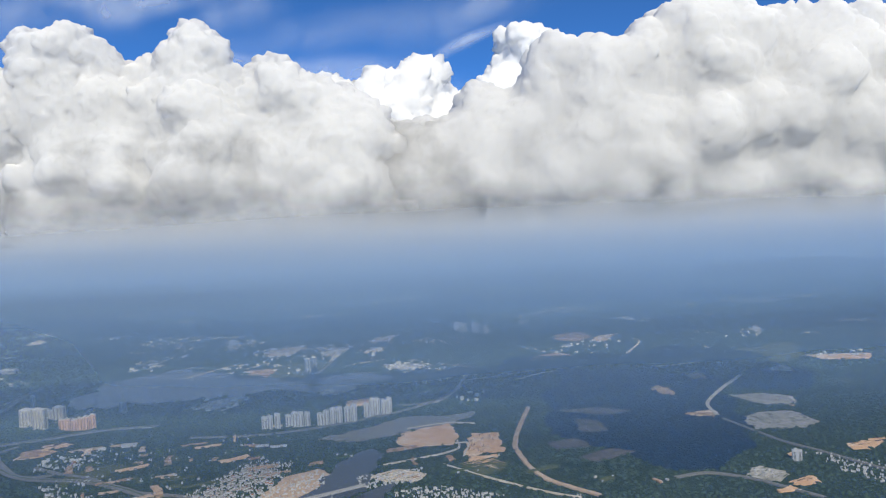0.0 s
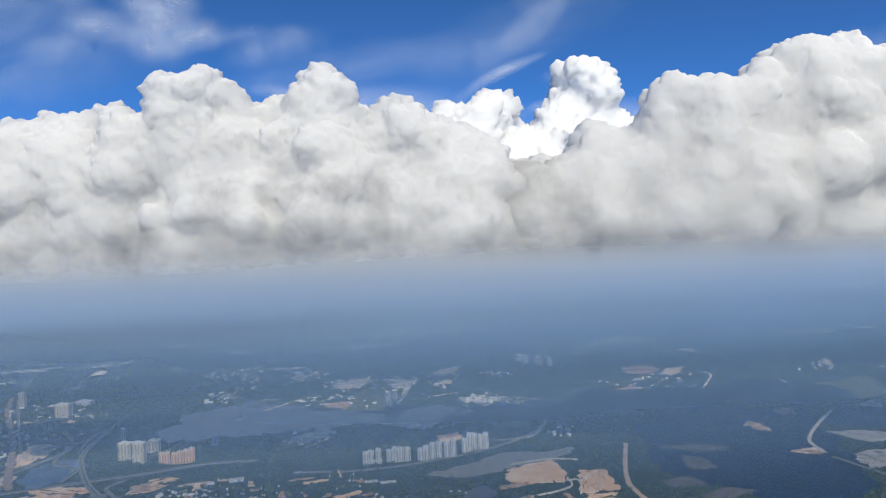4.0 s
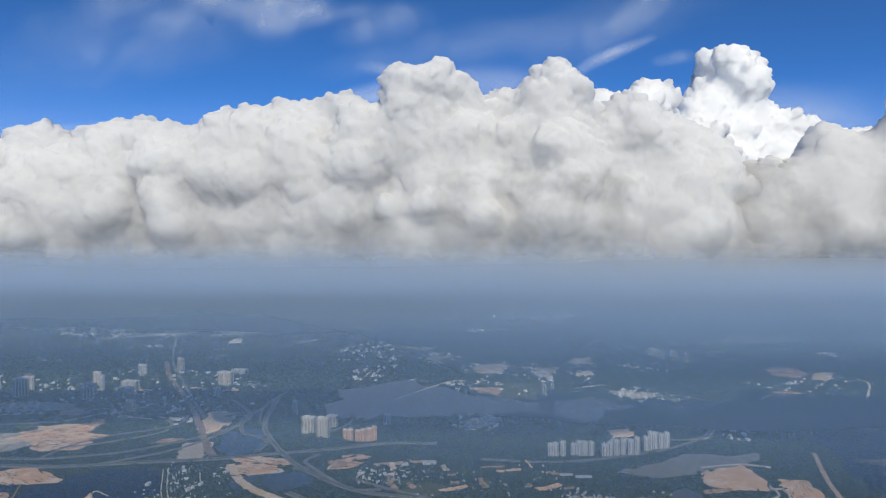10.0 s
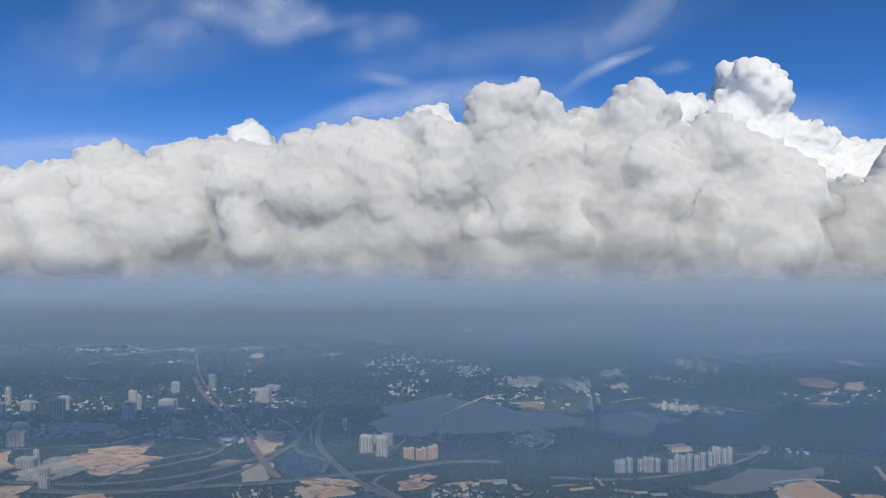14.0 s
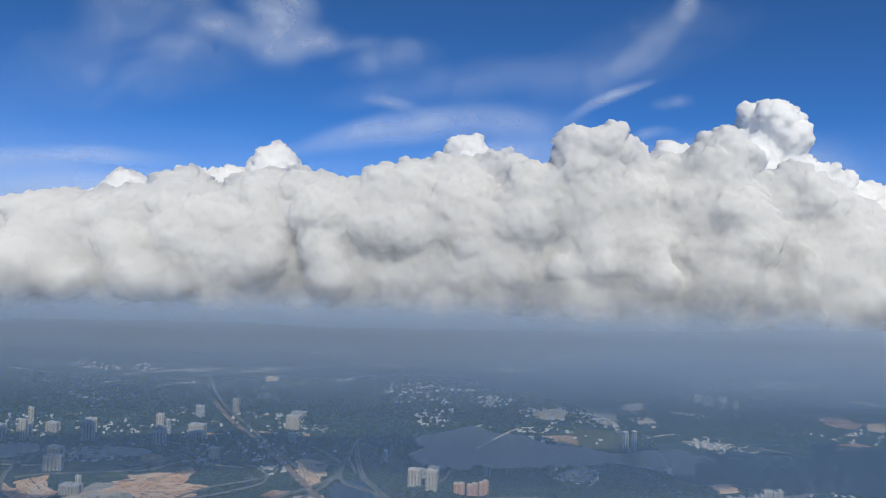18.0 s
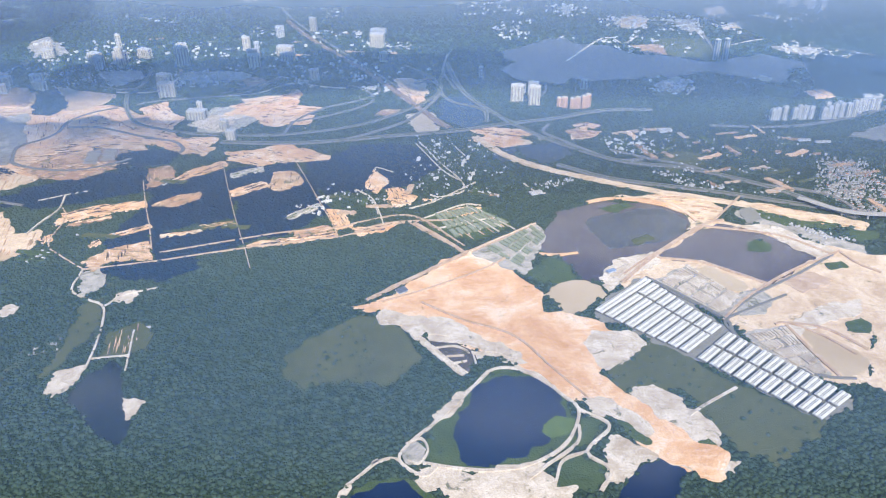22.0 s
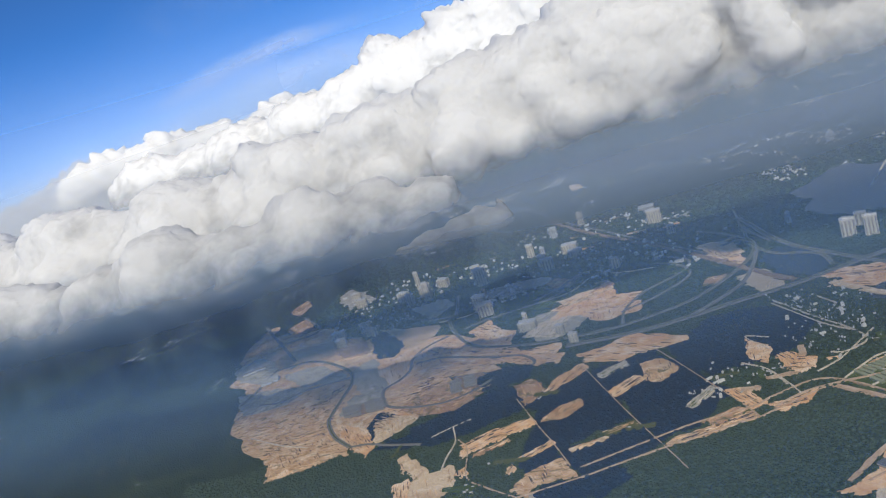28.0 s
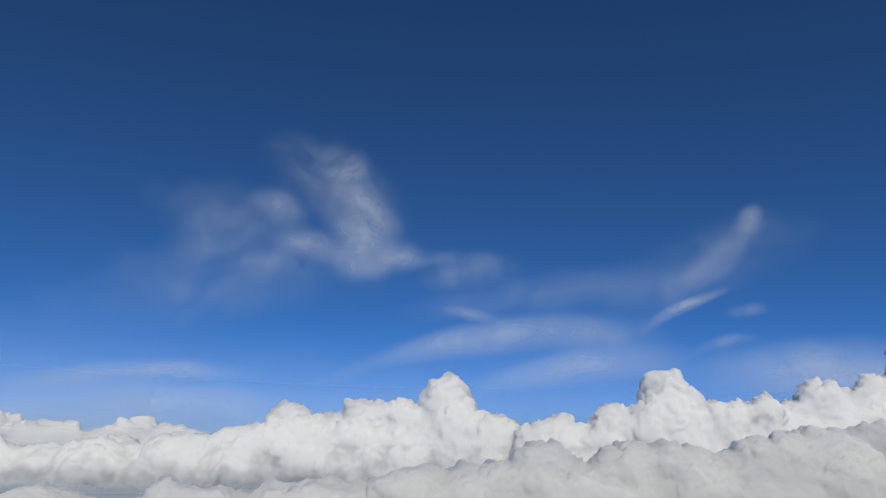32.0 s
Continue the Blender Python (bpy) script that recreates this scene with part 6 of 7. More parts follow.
road("field_bank", CHALK, 0.9, ((-663, 700), (-621, 732), (-600, 730)))
road("field_bank", CHALK, 0.9, ((-639, 717), (-603, 673)))
road("field_bank", CHALK, 0.9, ((-616, 729), (-581, 678)))
road("field_bank", CHALK, 0.9, ((-646, 677), (-620, 689), (-591, 699)))
road("levee", BEIGE, 1.6, ((-619, 623), (-586, 652), (-544, 686)))

# ---- towers, villages, towns ----
tower("pale_tower", -994, 1345, 22, 19)
tower("pale_tower", -1022, 1420, 28, 15)
tower("pale_tower", -1272, 1428, 33, 10)
tower("pale_tower", -1235, 1337, 23, 23)
tower("pale_tower", -1131, 1370, 28, 20)
tower("pale_tower", -1097, 1173, 27, 24)
tower("pale_tower", -1010, 1064, 15, 8)
tower("pale_tower", -1330, 1214, 17, 21)
tower("pale_tower", -1380, 1200, 17, 25)
tower("pale_tower", -1425, 1449, 16, 20)
tower("pale_tower", -941, 1390, 17, 31)
tower("pale_tower", -951, 980, 15, 13)
tower("pale_tower", -1225, 1313, 36, 14)
tower("pale_tower", -1115, 1320, 35, 25)
tower("pale_tower", -1084, 1140, 22, 27)
tower("pale_tower", -1003, 1028, 14, 28)
tower("pale_tower", -981, 1306, 23, 22)
tower("pale_tower", -930, 1350, 14, 27)
tower("pale_tower", -860, 1218, 19, 16)
tower("pale_tower", -770, 1442, 26, 28)
tower("pale_tower", -918, 1583, 28, 15)
tower("pale_tower", -1391, 1386, 17, 24)
tower("pale_tower", -1364, 1163, 15, 18)
tower("pale_tower", -1308, 1179, 15, 21)
tower("pale_tower", -1282, 1338, 21, 24)
tower("pale_tower", -1205, 1378, 17, 24)
tower("pale_tower", -932, 943, 13, 13)
tower("pale_tower", -1026, 1445, 17, 11)
tower("pale_tower", -751, 1334, 17, 14)
tower("apartment_tower", -171, 997, 17, 8)
tower("apartment_tower", -164, 998, 18, 8)
tower("apartment_tower", -154, 999, 20, 8)
tower("apartment_tower", -139, 1000, 17, 8)
tower("apartment_tower", -131, 1002, 20, 8)
tower("apartment_tower", -123, 1003, 19, 8)
tower("apartment_tower", -114, 1004, 18, 8)
tower("apartment_tower", -96, 1002, 16, 9)
tower("apartment_tower", -88, 1003, 19, 8)
tower("apartment_tower", -79, 1005, 21, 8)
tower("apartment_tower", -70, 1006, 22, 8)
tower("apartment_tower", -59, 1007, 21, 9)
tower("apartment_tower", -50, 1008, 24, 8)
tower("apartment_tower", -78, 1030, 15, 8)
tower("apartment_tower", -59, 1033, 15, 8)
tower("apartment_tower", -33, 1026, 20, 8)
tower("apartment_tower", -25, 1033, 25, 8)
tower("apartment_tower", -18, 1035, 24, 8)
tower("apartment_tower", -9, 1037, 21, 8)
tower("apartment_tower", -1, 1038, 23, 8)
tower("cream_tower", -527, 1096, 26, 20)
tower("cream_tower", -502, 1080, 29, 18)
tower("cream_tower", -498, 1133, 19, 17)
tower("cream_tower", -516, 1141, 13, 15)
tower("rust_tower", -466, 1066, 15, 8)
tower("rust_tower", -458, 1065, 16, 8)
tower("rust_tower", -447, 1061, 15, 8)
tower("rust_tower", -439, 1061, 17, 8)
tower("rust_tower", -430, 1060, 19, 8)
tower("rust_tower", -423, 1065, 20, 8)
tower("glass_tower", -132, 1314, 40, 9)
tower("glass_tower", -145, 1325, 36, 10)
tower("grey_tower", -993, 1382, 26, 9)
tower("grey_tower", -1261, 1307, 23, 17)
tower("grey_tower", -777, 1553, 10, 33)
tower("grey_tower", -577, 1221, 20, 7)
tower("grey_tower", -413, 1156, 15, 11)
tower("grey_tower", -979, 1529, 23, 18)
tower("grey_tower", 191, 1788, 20, 21)
tower("grey_tower", 223, 1780, 20, 21)
tower("grey_tower", 184, 1834, 17, 21)
tower("grey_tower", -358, 1723, 19, 19)
tower("grey_tower", 218, 1755, 19, 17)
tower("grey_tower", 242, 1745, 19, 14)
tower("grey_tower", 432, 733, 11, 10)
village(40, "red", ((-207, 753), (-154, 859), (-116, 802), (-160, 707), (-198, 704)))
village(110, "grey", ((-207, 753), (-154, 859), (-115, 794), (-160, 702), (-198, 700)))
village(60, "white", ((-147, 740), (-84, 810), (-70, 762), (-123, 700)))
village(60, "white", ((-40, 780), (37, 793), (30, 754), (-33, 740)))
village(130, "grey", ((-130, 695), (13, 702), (1, 658), (-118, 650)))
village(60, "white", ((3, 737), (55, 730), (110, 693), (35, 685)))
village(7, "white", ((-673, 855), (-601, 850), (-599, 803), (-659, 804)))
village(8, "white", ((-680, 950), (-631, 942), (-636, 889), (-667, 877)))
village(34, "white", ((-430, 938), (-355, 929), (-368, 876), (-428, 878)))
village(80, "grey", ((-179, 833), (-104, 858), (-176, 723), (-209, 743)))
village(30, "white", ((-385, 822), (-324, 779), (-258, 747), (-359, 773)))
village(13, "white", ((-834, 811), (-722, 776), (-682, 760), (-720, 732)))
village(10, "white", ((-809, 734), (-772, 740), (-780, 706)))
village(26, "white", ((-1095, 1241), (-1000, 1254), (-1000, 1212), (-1071, 1193)))
village(24, "white", ((-1318, 1219), (-1265, 1256), (-1203, 1246), (-1282, 1180)))
village(50, "white", ((459, 757), (513, 706), (471, 649), (455, 701)))
village(24, "white", ((361, 701), (380, 717), (400, 701), (382, 683)))
village(20, "white", ((-678, 912), (-623, 896), (-583, 820), (-625, 798)))
village(15, "white", ((-692, 809), (-678, 848), (-589, 767), (-651, 746)))
village(20, "white", ((-536, 786), (-478, 809), (-488, 792), (-525, 770)))
village(30, "white", ((-1281, 1309), (-1199, 1298), (-1200, 1252), (-1254, 1249)))
village(30, "white", ((-310, 713), (-285, 685), (-224, 641), (-255, 647)))
village(26, "white", ((-1117, 1210), (-1015, 1232), (-1022, 1190), (-1104, 1188)))
village(60, "grey", ((-219, 752), (-172, 851), (-142, 864), (-125, 810), (-169, 741)))
village(26, "white", ((-140, 729), (-84, 810), (-65, 781), (-105, 725)))
village(70, "grey", ((-131, 689), (-88, 698), (-5, 672), (-11, 658), (-140, 649)))
village(40, "white", ((-8, 725), (33, 735), (97, 692), (28, 668)))
village(14, "white", ((-31, 768), (3, 791), (31, 770), (-8, 761)))
village(14, "white", ((-616, 790), (-552, 823), (-569, 925), (-665, 914)))
village(10, "white", ((-416, 931), (-320, 955), (-311, 888), (-396, 879)))
village(16, "white", ((-396, 829), (-311, 857), (-310, 819), (-373, 796)))
town(13, ((-1492, 1522), (-1346, 1502), (-1245, 1309), (-1368, 1287)))
town(20, ((-1143, 1232), (-1009, 1318), (-987, 1258), (-1084, 1164)))
town(10, ((-1464, 1281), (-1384, 1327), (-1279, 1305), (-1318, 1219)))
town(9, ((-973, 1375), (-837, 1279), (-843, 1201), (-947, 1259)))
town(12, ((-1362, 1509), (-1133, 1370), (-1118, 1261), (-1272, 1319)))
town(40, ((-283, 1637), (-196, 1723), (-90, 1677), (-109, 1537), (-215, 1559)))
town(26, ((-637, 1908), (-538, 1963), (-452, 1783), (-478, 1694), (-598, 1824)))
town(16, ((-542, 1567), (-499, 1619), (-436, 1534), (-492, 1512)))
town(16, ((-46, 1765), (38, 1769), (-10, 1546), (-68, 1559)))
town(14, ((68, 1699), (229, 1698), (191, 1612), (62, 1628)))
town(12, ((-413, 1813), (-307, 1820), (-311, 1728), (-406, 1749)))
town(16, ((-299, 1184), (-232, 1198), (-250, 1127), (-294, 1128)))
town(16, ((65, 1366), (185, 1319), (93, 1270), (53, 1299)))
town(18, ((347, 1617), (506, 1558), (395, 1321), (325, 1344)))
town(12, ((733, 1556), (882, 1637), (788, 1453), (715, 1480)))
town(14, ((14, 1358), (121, 1352), (94, 1282), (34, 1300)))
town(18, ((-1462, 1456), (-1367, 1442), (-1286, 1328), (-1387, 1347)))
town(24, ((-1123, 1446), (-921, 1468), (-738, 1196), (-860, 1208), (-1018, 1280)))
town(30, ((-1220, 1462), (-1099, 1488), (-1005, 1380), (-1143, 1362)))
town(15, ((-893, 1572), (-766, 1581), (-725, 1441), (-842, 1433)))
town(20, ((-1523, 2170), (-1350, 2229), (-1282, 2111), (-1449, 2058)))
town(20, ((-1240, 2571), (-1068, 2593), (-1029, 2375), (-1161, 2387)))
town(30, ((-254, 2744), (136, 2757), (279, 2555), (-107, 2520)))
town(30, ((-552, 3133), (-94, 3004), (409, 2604), (-158, 2504)))
town(30, ((580, 2621), (1045, 2314), (959, 2208), (569, 2321)))
town(10, ((73, 1676), (141, 1694), (134, 1613), (77, 1618)))
town(12, ((783, 1282), (899, 1273), (860, 1226), (770, 1245)))

town(12, ((56, 1299), (192, 1322), (140, 1263), (71, 1277)))
town(10, ((-8, 1404), (95, 1449), (74, 1370), (5, 1358)))
town(8, ((108, 1138), (151, 1128), (142, 1080), (100, 1090)))
town(10, ((-803, 1194), (-769, 1200), (-797, 1326), (-844, 1316)))
town(10, ((-879, 1221), (-836, 1250), (-922, 1403), (-917, 1302)))
town(8, ((-317, 1161), (-241, 1230), (-263, 1102), (-316, 1094)))

town(30, ((-276, 1566), (-218, 1693), (-86, 1688), (-88, 1560), (-191, 1518)))
town(10, ((-602, 1833), (-498, 1973), (-479, 1857), (-579, 1795)))
town(6, ((-373, 1734), (-354, 1811), (-341, 1743), (-363, 1702)))
town(12, ((-37, 1677), (19, 1805), (17, 1665), (-35, 1536)))
town(8, ((57, 1627), (126, 1688), (130, 1641), (71, 1595)))
town(6, ((196, 1764), (282, 1855), (253, 1742), (200, 1720)))
town(10, ((-528, 1512), (-473, 1555), (-457, 1498), (-511, 1486)))
town(6, ((-327, 1468), (-285, 1512), (-282, 1465), (-320, 1450)))
town(14, ((19, 1236), (188, 1295), (173, 1261), (30, 1217)))
town(10, ((289, 1483), (479, 1594), (513, 1502), (388, 1403)))
town(8, ((754, 1556), (877, 1606), (830, 1517), (730, 1496)))
town(8, ((-300, 1149), (-245, 1201), (-239, 1178), (-285, 1129)))
town(14, ((-1360, 1502), (-1244, 1515), (-1166, 1354), (-1259, 1324)))
town(14, ((-1474, 2273), (-1345, 2297), (-1266, 2102), (-1389, 2071)))
town(16, ((-1758, 2335), (-1552, 2349), (-1452, 2124), (-1628, 2094)))
town(26, ((-642, 1959), (-466, 2040), (-473, 1748), (-593, 1713)))
town(14, ((-544, 1606), (-476, 1613), (-478, 1493), (-530, 1478)))
town(10, ((-854, 1342), (-782, 1340), (-771, 1290), (-835, 1284)))
town(8, ((-912, 1237), (-873, 1240), (-855, 1178), (-887, 1176)))
town(12, ((-786, 1184), (-731, 1188), (-721, 1136), (-770, 1133)))
town(20, ((-1114, 1252), (-1046, 1265), (-1013, 1188), (-1078, 1176)))
town(8, ((-864, 1586), (-813, 1592), (-798, 1511), (-842, 1496)))
town(34, ((-263, 1695), (-168, 1733), (-196, 1576), (-275, 1567)))
town(22, ((-143, 1655), (-66, 1664), (-111, 1494), (-162, 1509)))
town(14, ((-20, 1803), (36, 1797), (4, 1693), (-44, 1688)))
town(12, ((-35, 1616), (3, 1620), (-15, 1557), (-52, 1553)))
town(8, ((76, 1724), (101, 1719), (75, 1645), (51, 1649)))
town(14, ((0, 1419), (78, 1391), (58, 1351), (-7, 1373)))
town(12, ((-280, 1216), (-228, 1214), (-249, 1147), (-283, 1144)))
town(10, ((104, 1319), (137, 1300), (112, 1257), (85, 1271)))
town(10, ((-466, 1787), (-450, 1777), (-440, 1495), (-473, 1506)))
town(12, ((-378, 1842), (-292, 1840), (-307, 1716), (-383, 1722)))
town(10, ((-1495, 1511), (-1400, 1507), (-1323, 1335), (-1409, 1338)))
town(14, ((-1341, 1505), (-1235, 1500), (-1196, 1389), (-1295, 1393)))
town(18, ((-1125, 1272), (-1004, 1268), (-984, 1184), (-1098, 1188)))
town(10, ((-1048, 1493), (-944, 1488), (-914, 1319), (-1007, 1323)))
town(14, ((-937, 1587), (-743, 1578), (-731, 1371), (-903, 1378)))
town(10, ((-788, 1296), (-666, 1291), (-664, 1189), (-778, 1193)))
town(10, ((-513, 1769), (-433, 1765), (-457, 1540), (-528, 1543)))
town(12, ((-385, 1828), (-290, 1823), (-312, 1697), (-401, 1701)))
town(26, ((-287, 1696), (-59, 1685), (-109, 1524), (-317, 1533)))
town(14, ((-259, 1531), (-132, 1525), (-178, 1369), (-294, 1374)))
town(8, ((-40, 1626), (8, 1624), (-29, 1521), (-74, 1523)))
town(10, ((14, 1425), (90, 1422), (52, 1340), (-19, 1343)))
town(10, ((92, 1358), (175, 1355), (108, 1228), (32, 1230)))
town(8, ((-293, 1208), (-217, 1206), (-241, 1129), (-312, 1131)))
town(12, ((-676, 931), (-592, 929), (-598, 799), (-672, 801)))
town(8, ((-788, 756), (-749, 755), (-743, 706), (-780, 706)))
town(10, ((-418, 956), (-364, 955), (-379, 892), (-430, 894)))

# ---- smallholdings ----
def parcels(n, plan):
    """Small plots, yards and clearings set square to the local tracks, with a house or two beside some."""
    village_seed[0] += 1
    rng = np.random.RandomState(village_seed[0])
    turn = rng.choice((0.22, -0.15, 0.4))
    verts, faces = [], [[], []]
    ground_level = level[0]
    for k, (x, y) in enumerate(points_in(plan, n, rng)):
        level[0] = ground_level + 0.006 * (k % 20)
        i, j = int((x - OCC_X) / OCC_S), int((y - OCC_Y) / OCC_S)
        if not (0 <= i < 1250 and 0 <= j < 1400) or occupied[i, j]:
            continue
        w, d = rng.uniform(3, 20), rng.uniform(1.0, 4.2)
        a = turn + rng.choice((0, 0, math.pi / 2)) + rng.normal(0, 0.06)
        c, s = math.cos(a), math.sin(a)
        corners = [(x + c * u * w - s * v * d, y + s * u * w + c * v * d) for u, v in ((-1, -1), (0, -1.1), (1, -0.9), (1, 1), (0.1, 0.9), (-1, 1))]
        area("plot", (EARTH, EARTH, OLIVE, SAND, MEADOW, OLIVE, MEADOW, DIRT)[rng.randint(8)], corners)
        for _ in range(rng.randint(0, 5)):
            w0 = rng.uniform(0.7, 1.7)
            house_geometry(verts, faces, x + rng.uniform(-1, 1) * (w + 6), y + rng.uniform(-1, 1) * (d + 6), a, w0, w0 * 0.6, rng.uniform(1.2, 2.2), 0.7)
    level[0] = ground_level
    if verts:
        tagged(new("farm_houses", mesh_of("farm_houses", verts, faces[0] + faces[1], ROOF_WHITE)), "scattered pale farm houses beside small plots", "houses", kind="stuff")


parcels(22, ((-885, 865), (-576, 943), (-555, 741), (-751, 655)))
parcels(32, ((-435, 949), (-157, 878), (-227, 731), (-385, 797)))
parcels(21, ((-235, 965), (120, 982), (97, 692), (-219, 670)))
parcels(21, ((185, 1103), (701, 961), (452, 623), (139, 687)))
parcels(21, ((-1259, 1714), (416, 1372), (111, 853), (-888, 983)))
parcels(25, ((-1204, 819), (-720, 801), (-737, 645), (-1081, 611)))
parcels(21, ((-451, 1013), (-66, 922), (2, 714), (-354, 786)))
parcels(21, ((-1539, 1673), (-564, 1577), (-564, 1005), (-1190, 1051)))
# ---- rows of long farm sheds beside the sand clearing ----
def shed(length, width):
    """Twin hooped roofs over one low block, with a gutter between them and end doors."""
    root = new("farm_shed")
    h, r = 1.1, 0.95
    bm = bmesh.new()
    add_box(bm, 0, 0, 0, length * 0.985, width * 0.94, h)
    part("wall", bm, CONCRETE, root)
    for s in (-1, 1):
        verts, faces, n = [], [], 8
        for k in range(n + 1):
            a = math.pi * k / n
            y, z = s * width * 0.25 - width * 0.245 * math.cos(a), h + r * math.sin(a)
            verts += [(-length / 2, y, z), (length / 2, y, z)]
            if k:
                faces.append((2 * k - 2, 2 * k - 1, 2 * k + 1, 2 * k))
        faces += [tuple(range(0, 2 * n + 2, 2)), tuple(range(2 * n + 1, 0, -2))]
        hoop = new("roof_hoop", mesh_of("roof_hoop", verts, faces, SHED_ROOF))
        hoop.parent = root
        bm = bmesh.new()
        add_box(bm, 0, s * width * 0.25, h + r - 0.05, length * 0.9, 0.35, 0.22)
        part("ridge_vent", bm, ROOF_GREY, hoop)
    bm = bmesh.new()
    add_box(bm, 0, 0, h + 0.02, length * 0.98, 0.3, 0.12)
    part("gutter", bm, ROOF_GREY, root)
    for e in (-1, 1):
        bm = bmesh.new()
        add_box(bm, e * (length / 2 + 0.06), width * 0.25, 0, 0.12, 1.3, 1.2)
        part("end_door", bm, ROOF_GREY, root)
    return tagged(root, "long twin-hooped pale grey farm shed in a close row", "shed", "farm sheds")


def shed_rows():
    kinds = {}
    for a, b, c, d, n, cuts in (((-514, 521), (-456, 575), (-450, 459), (-411, 494), 9, ((0.02, 0.64), (0.69, 0.98))),
                                ((-446, 454), (-409, 489), (-379, 383), (-345, 408), 10, ((0.03, 0.46), (0.54, 0.97)))):
        a, b, c, d = (Vector((*v, 0)) for v in (a, b, c, d))
        wide = round((c - a).length / n * 0.80, 1)
        for k in range(n):
            u = (k + 0.5) / n
            p, q = a.lerp(c, u), b.lerp(d, u)
            axis = (q - p).normalized()
            turn = math.degrees(math.atan2(axis.y, axis.x))
            for s0, s1 in (((0.02, 0.98),) if n == 9 and k == 0 else cuts):
                mid, length = p.lerp(q, (s0 + s1) / 2), round((q - p).length * (s1 - s0))
                m = pose(mid.x, mid.y, level[0] + 0.02, 0, 0, turn)
                if (length, wide) in kinds:
                    copy_thing(kinds[length, wide], m)
                else:
                    kinds[length, wide] = shed(length, wide)
                    kinds[length, wide].matrix_world = m
        occupy([(v.x, v.y) for v in (a, b, d, c)], 1)


shed_rows()


# ---- strips set out on bare ground: shed footings and vegetable beds ----
def strips(name, label, mat, high, nu, nv, a, b, c, d, seed):
    """Low strips in ranks over the four-cornered plot a b c d, some missing."""
    rng = np.random.RandomState(seed)
    a, b, c, d = (np.array(v, float) for v in (a, b, c, d))
    at = lambda u, v: (a * (1 - u) + b * u) * (1 - v) + (d * (1 - u) + c * u) * v
    verts, faces = [], []
    for i in range(nu):
        for j in range(nv):
            if rng.uniform() < 0.12:
                continue
            u0, u1 = (i + 0.14 + rng.uniform(0, 0.08)) / nu, (i + 0.86) / nu
            v0, v1 = (j + 0.05 + rng.uniform(0, 0.05)) / nv, (j + 0.95 - rng.uniform(0, 0.2)) / nv
            k = len(verts)
            ring = [at(u0, v0), at(u1, v0), at(u1, v1), at(u0, v1)]
            verts += [(*p, level[0] + high) for p in ring] + [(*p, 0.0) for p in ring]
            top = (k, k + 1, k + 2, k + 3)
            (x0, y0), (x1, y1), (x2, y2) = ring[:3]
            faces.append(top if (x1 - x0) * (y2 - y0) > (y1 - y0) * (x2 - x0) else top[::-1])
            faces += [(k + m, k + (m + 1) % 4, k + 4 + (m + 1) % 4, k + 4 + m) for m in range(4)]
    tagged(new(name, mesh_of(name, verts, faces, mat)), label, name.replace("_", " "), kind="stuff")
    occupy([tuple(v) for v in (a, b, c, d)], 1)


FOOTING = "pale concrete strips of shed footings on a cleared lot"
BEDS = "ranks of grey-green vegetable beds with paths between"
strips("footing_strips", FOOTING, CHALK, 0.25, 14, 4, (-443, 570), (-409, 597), (-379, 540), (-403, 516), 61)
strips("footing_strips", FOOTING, CHALK, 0.25, 12, 5, (-395, 485), (-359, 496), (-349, 437), (-362, 433), 62)
strips("vegetable_beds", BEDS, BED, 0.1, 9, 3, (-653, 710), (-612, 729), (-570, 687), (-630, 655), 63)
strips("vegetable_beds", BEDS, BED, 0.1, 12, 3, (-600, 633), (-549, 682), (-537, 658), (-568, 597), 64)
strips("house_footings", "pale plots of a housing estate set out in rows", CHALK, 0.3, 16, 6, (-1012, 1001), (-987, 1041), (-936, 1043), (-952, 968), 65)

ROOFS = "ranks of long low slate-grey works roofs"
strips("works_roofs", ROOFS, ROOF_GREY, 1.6, 16, 2, (-1259, 858), (-1274, 890), (-1207, 899), (-1191, 859), 66)
strips("works_roofs", ROOFS, ROOF_GREY, 1.4, 12, 2, (-1101, 859), (-1110, 898), (-1071, 909), (-1062, 865), 67)
strips("works_roofs", "ranks of pale low works roofs", ROOF_WHITE, 1.6, 7, 2, (-1376, 1161), (-1388, 1198), (-1368, 1197), (-1350, 1155), 68)


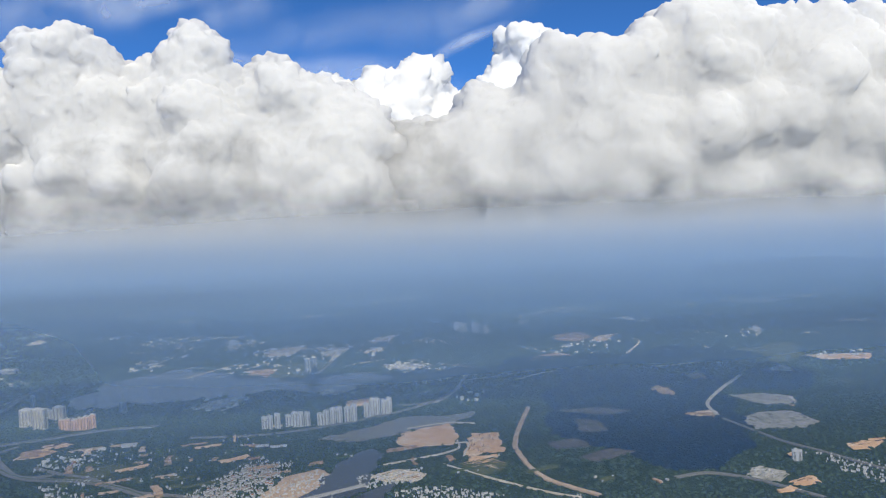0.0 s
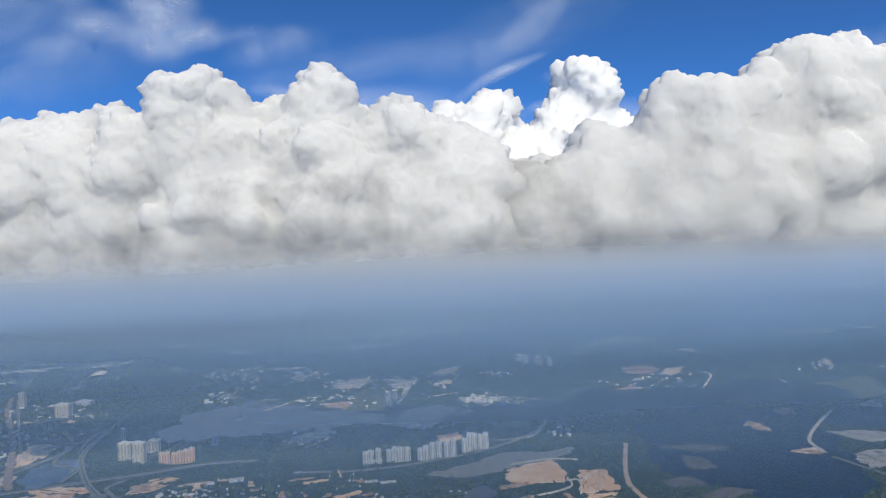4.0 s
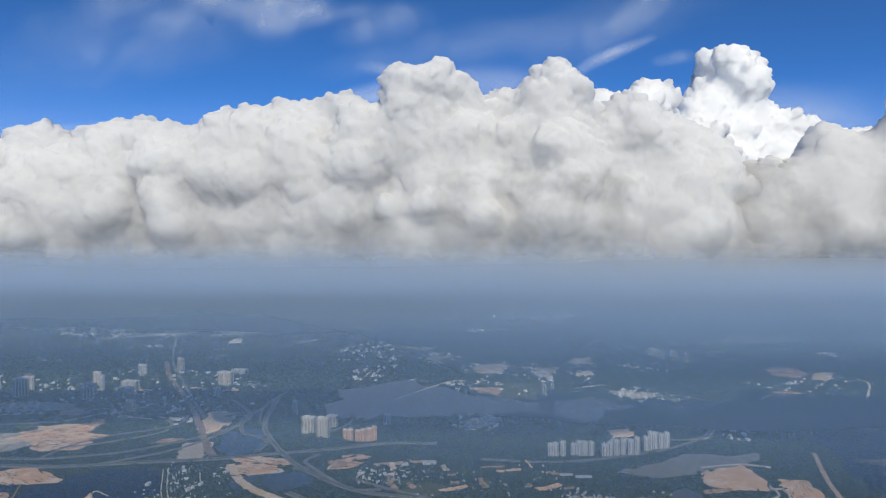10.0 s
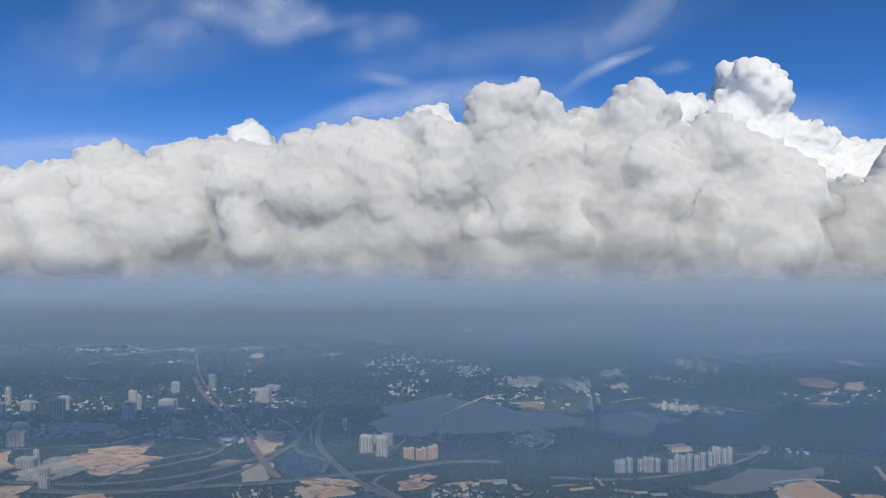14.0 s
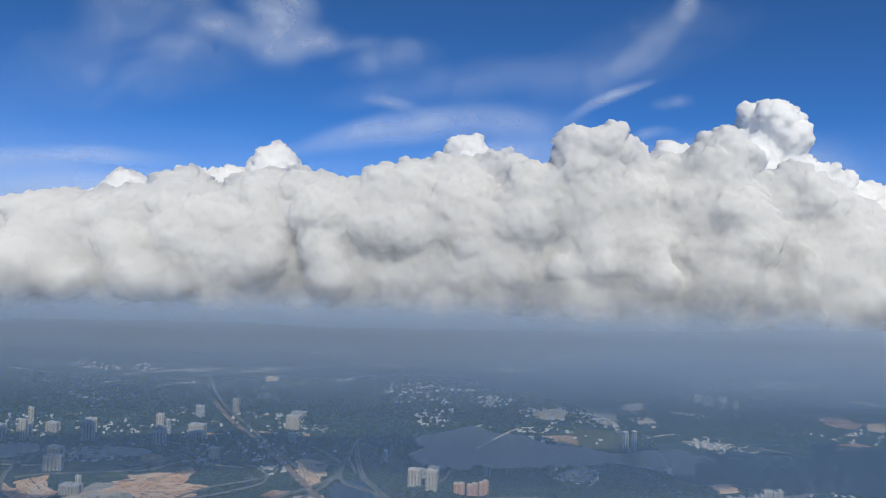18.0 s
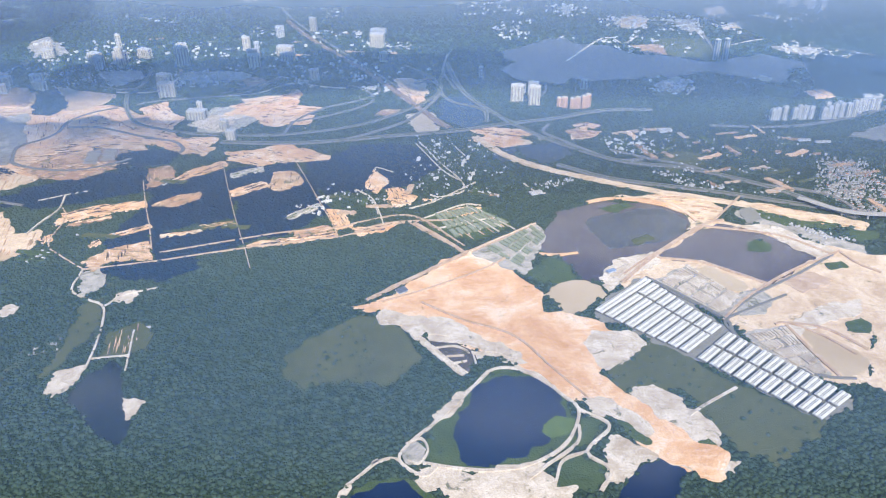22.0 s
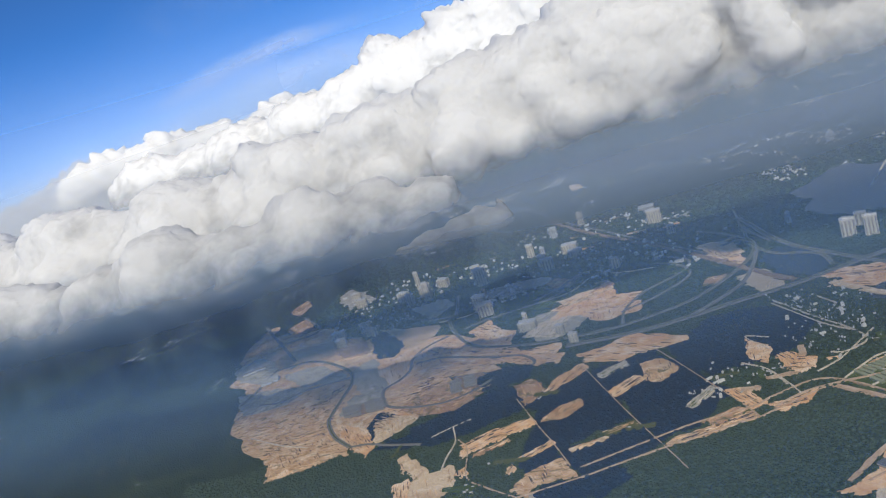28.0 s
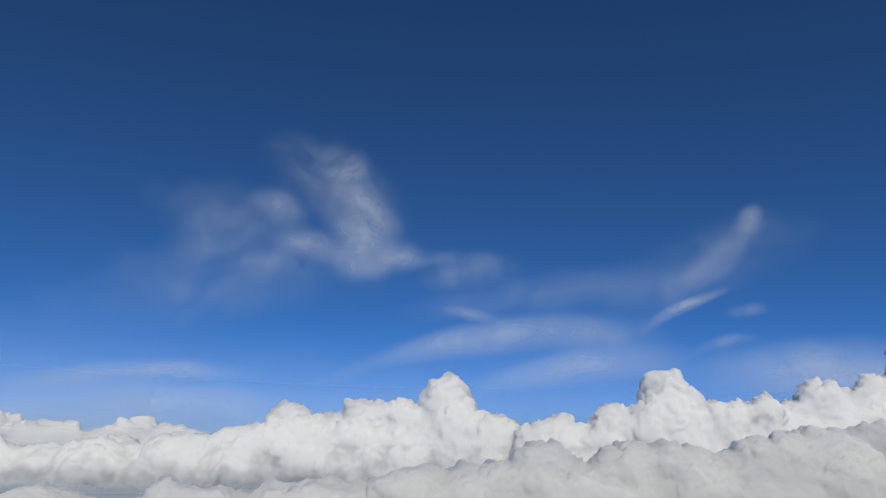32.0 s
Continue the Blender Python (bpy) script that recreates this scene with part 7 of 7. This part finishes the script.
# ---- single large buildings ----
def warehouse(x, y, turn, wide, deep, high, roof, label):
    """A plain hall: walls, a shallow pitched roof with eaves, a row of vents along the ridge and a loading door."""
    root = new("warehouse")
    bm = bmesh.new()
    add_box(bm, 0, 0, 0, wide, deep, high, 0.08)
    part("wall", bm, PAINT_GREY, root)
    rise, ew, ed = deep * 0.09, wide * 0.52, deep * 0.53
    verts = [(-ew, -ed, high), (ew, -ed, high), (ew, ed, high), (-ew, ed, high), (-ew, 0, high + rise), (ew, 0, high + rise)]
    top = new("roof", mesh_of("roof", verts, [(0, 1, 5, 4), (2, 3, 4, 5), (0, 4, 3), (1, 2, 5), (3, 2, 1, 0)], roof))
    top.parent = root
    for k in range(max(3, int(wide / 4))):
        bm = bmesh.new()
        add_box(bm, -wide * 0.42 + k * wide * 0.84 / max(2, int(wide / 4) - 1), 0, high + rise - 0.06, 0.8, 0.5, 0.4, 0.06)
        part("roof_vent", bm, ROOF_GREY, top)
    bm = bmesh.new()
    add_box(bm, wide * 0.2, -deep / 2 - 0.04, 0, wide * 0.18, 0.12, high * 0.7)
    part("loading_door", bm, ROOF_GREY, root)
    root.matrix_world = pose(x, y, level[0], 0, 0, turn)
    return tagged(root, label, "warehouse", "warehouses")


ROOF_BLUE = plain_mat("blue_sheet_roof", (0.20, 0.27, 0.40), 0.5, 0.4, 4)
ROOF_SLATE = plain_mat("slate_sheet_roof", (0.11, 0.13, 0.17), 0.55, 0.4, 4)
WHITE_HALL = "large white-roofed industrial hall on graded ground"
warehouse(-680, 555, 35, 9, 8, 1.6, ROOF_SLATE, "square slate-blue roofed shed at the edge of the sand clearing")
warehouse(-485, 585, 30, 9, 5, 1.6, ROOF_BLUE, "small blue-roofed works shed beside a silty pond")
warehouse(-1470, 1069, 20, 30, 22, 4, ROOF_WHITE, WHITE_HALL)
warehouse(-1535, 1138, 25, 44, 10, 3, ROOF_GREY, "long grey-roofed industrial hall on graded ground")
warehouse(-536, 758, 20, 14, 8, 2, ROOF_WHITE, "pale-roofed hall in a small clearing among trees")
warehouse(-161, 914, 5, 16, 5, 2, ROOF_WHITE, "long white hall beside the river meadow")
warehouse(-140, 907, 5, 20, 5, 2, ROOF_WHITE, "long white hall beside the river meadow")
warehouse(-336, 954, 10, 18, 10, 3, ROOF_WHITE, "pale-roofed hall among low houses")
warehouse(-900, 1225, 10, 16, 6, 2, ROOF_WHITE, "long white hall beside the town road")
warehouse(-877, 1199, 10, 18, 6, 2, ROOF_WHITE, "long white hall beside the town road")
warehouse(-897, 1192, 10, 14, 6, 2, ROOF_WHITE, "long white hall beside the town road")
# ---- woods ----
def woods(label, x0, x1, y0, y1, n, small, big, seed, grassy, sparse=-0.45, ground_kind=0, mat=CROWN):
    """Crowns as uneven domes over short boles, wherever the ground is wooded."""
    rng = np.random.RandomState(seed)
    px, py = rng.uniform(x0, x1, n), rng.uniform(y0, y1, n)
    i, j = ((px - OCC_X) / OCC_S).astype(int).clip(0, 1249), ((py - OCC_Y) / OCC_S).astype(int).clip(0, 1399)
    at = occupied[i, j]
    thick = perlin(np.stack([px / 70, py / 70, np.full(n, 3.3)], 1)) + perlin(np.stack([px / 19, py / 19, np.full(n, 1.3)], 1)) * 0.6
    keep = ((at == ground_kind) & (thick > sparse)) | ((at == 2) & (rng.uniform(0, 1, n) < grassy) & (thick > 0.1))
    px, py = px[keep], py[keep]
    n = len(px)
    ang = np.arange(5) * math.tau / 5
    ring = np.stack([np.cos(ang), np.sin(ang), np.zeros(5)], 1)
    tmpl = np.concatenate([ring * (0.85, 0.85, 1) + (0, 0, 0.2), ring * (0.8, 0.8, 1) + (0, 0, 0.9), [[0, 0, 1.25]]])
    tri = []
    for k in range(5):
        l = (k + 1) % 5
        tri += [(k, l, 5 + l), (k, 5 + l, 5 + k), (5 + k, 5 + l, 10)]
    tri = np.array(tri)
    size = rng.uniform(small, big, n) * rng.choice((0.65, 0.9, 1.0, 1.15, 1.5), n)
    v = tmpl[None] * (1 + rng.uniform(-0.3, 0.3, (n, 11, 1)))
    v = v * size[:, None, None] * np.stack([np.ones(n), np.ones(n), rng.uniform(0.4, 0.7, n)], 1)[:, None]
    v += np.stack([px, py, np.zeros(n)], 1)[:, None]
    f = tri[None] + 11 * np.arange(n)[:, None, None]
    me = bpy.data.meshes.new("woodland")
    me.vertices.add(11 * n), me.loops.add(3 * f.shape[0] * f.shape[1]), me.polygons.add(f.shape[0] * f.shape[1])
    me.vertices.foreach_set("co", v.astype(np.float32).ravel())
    me.loops.foreach_set("vertex_index", f.astype(np.int32).ravel())
    me.polygons.foreach_set("loop_start", np.arange(0, 3 * f.shape[0] * f.shape[1], 3, dtype=np.int32))
    me.update(calc_edges=True)
    me.materials.append(mat)
    tagged(new("woodland", me), label, "trees", kind="stuff")


woods("dense dark green forest canopy of rounded crowns", -1450, -230, 240, 760, 135000, 0.9, 1.9, 51, 0.06, -1.3)
woods("belts of dark green trees between fields and roads", -1350, 700, 760, 1150, 34000, 1.4, 2.8, 52, 0.1)
# crowns on the dark blue plots, with the shade kept in their colour
woods("dark blue-green crowns with cloud shade put into their colour", -1450, 700, 590, 1250, 90000, 1.2, 2.2, 55, 0.0, -1.3, 3, SHADED_CROWN)
woods("distant dark woodland in broad patches", -1500, 880, 1150, 1750, 14000, 2.6, 5.0, 53, 0.1)
woods("dark green trees near the shore", -230, 700, 480, 760, 9000, 1.4, 2.8, 54, 0.1)
tagged(new("far_town", mesh_of("far_town", small_blocks[0], small_blocks[1][0] + small_blocks[1][1], PAINT_WHITE)), "far pale town buildings scattered in the haze", "buildings", kind="stuff")
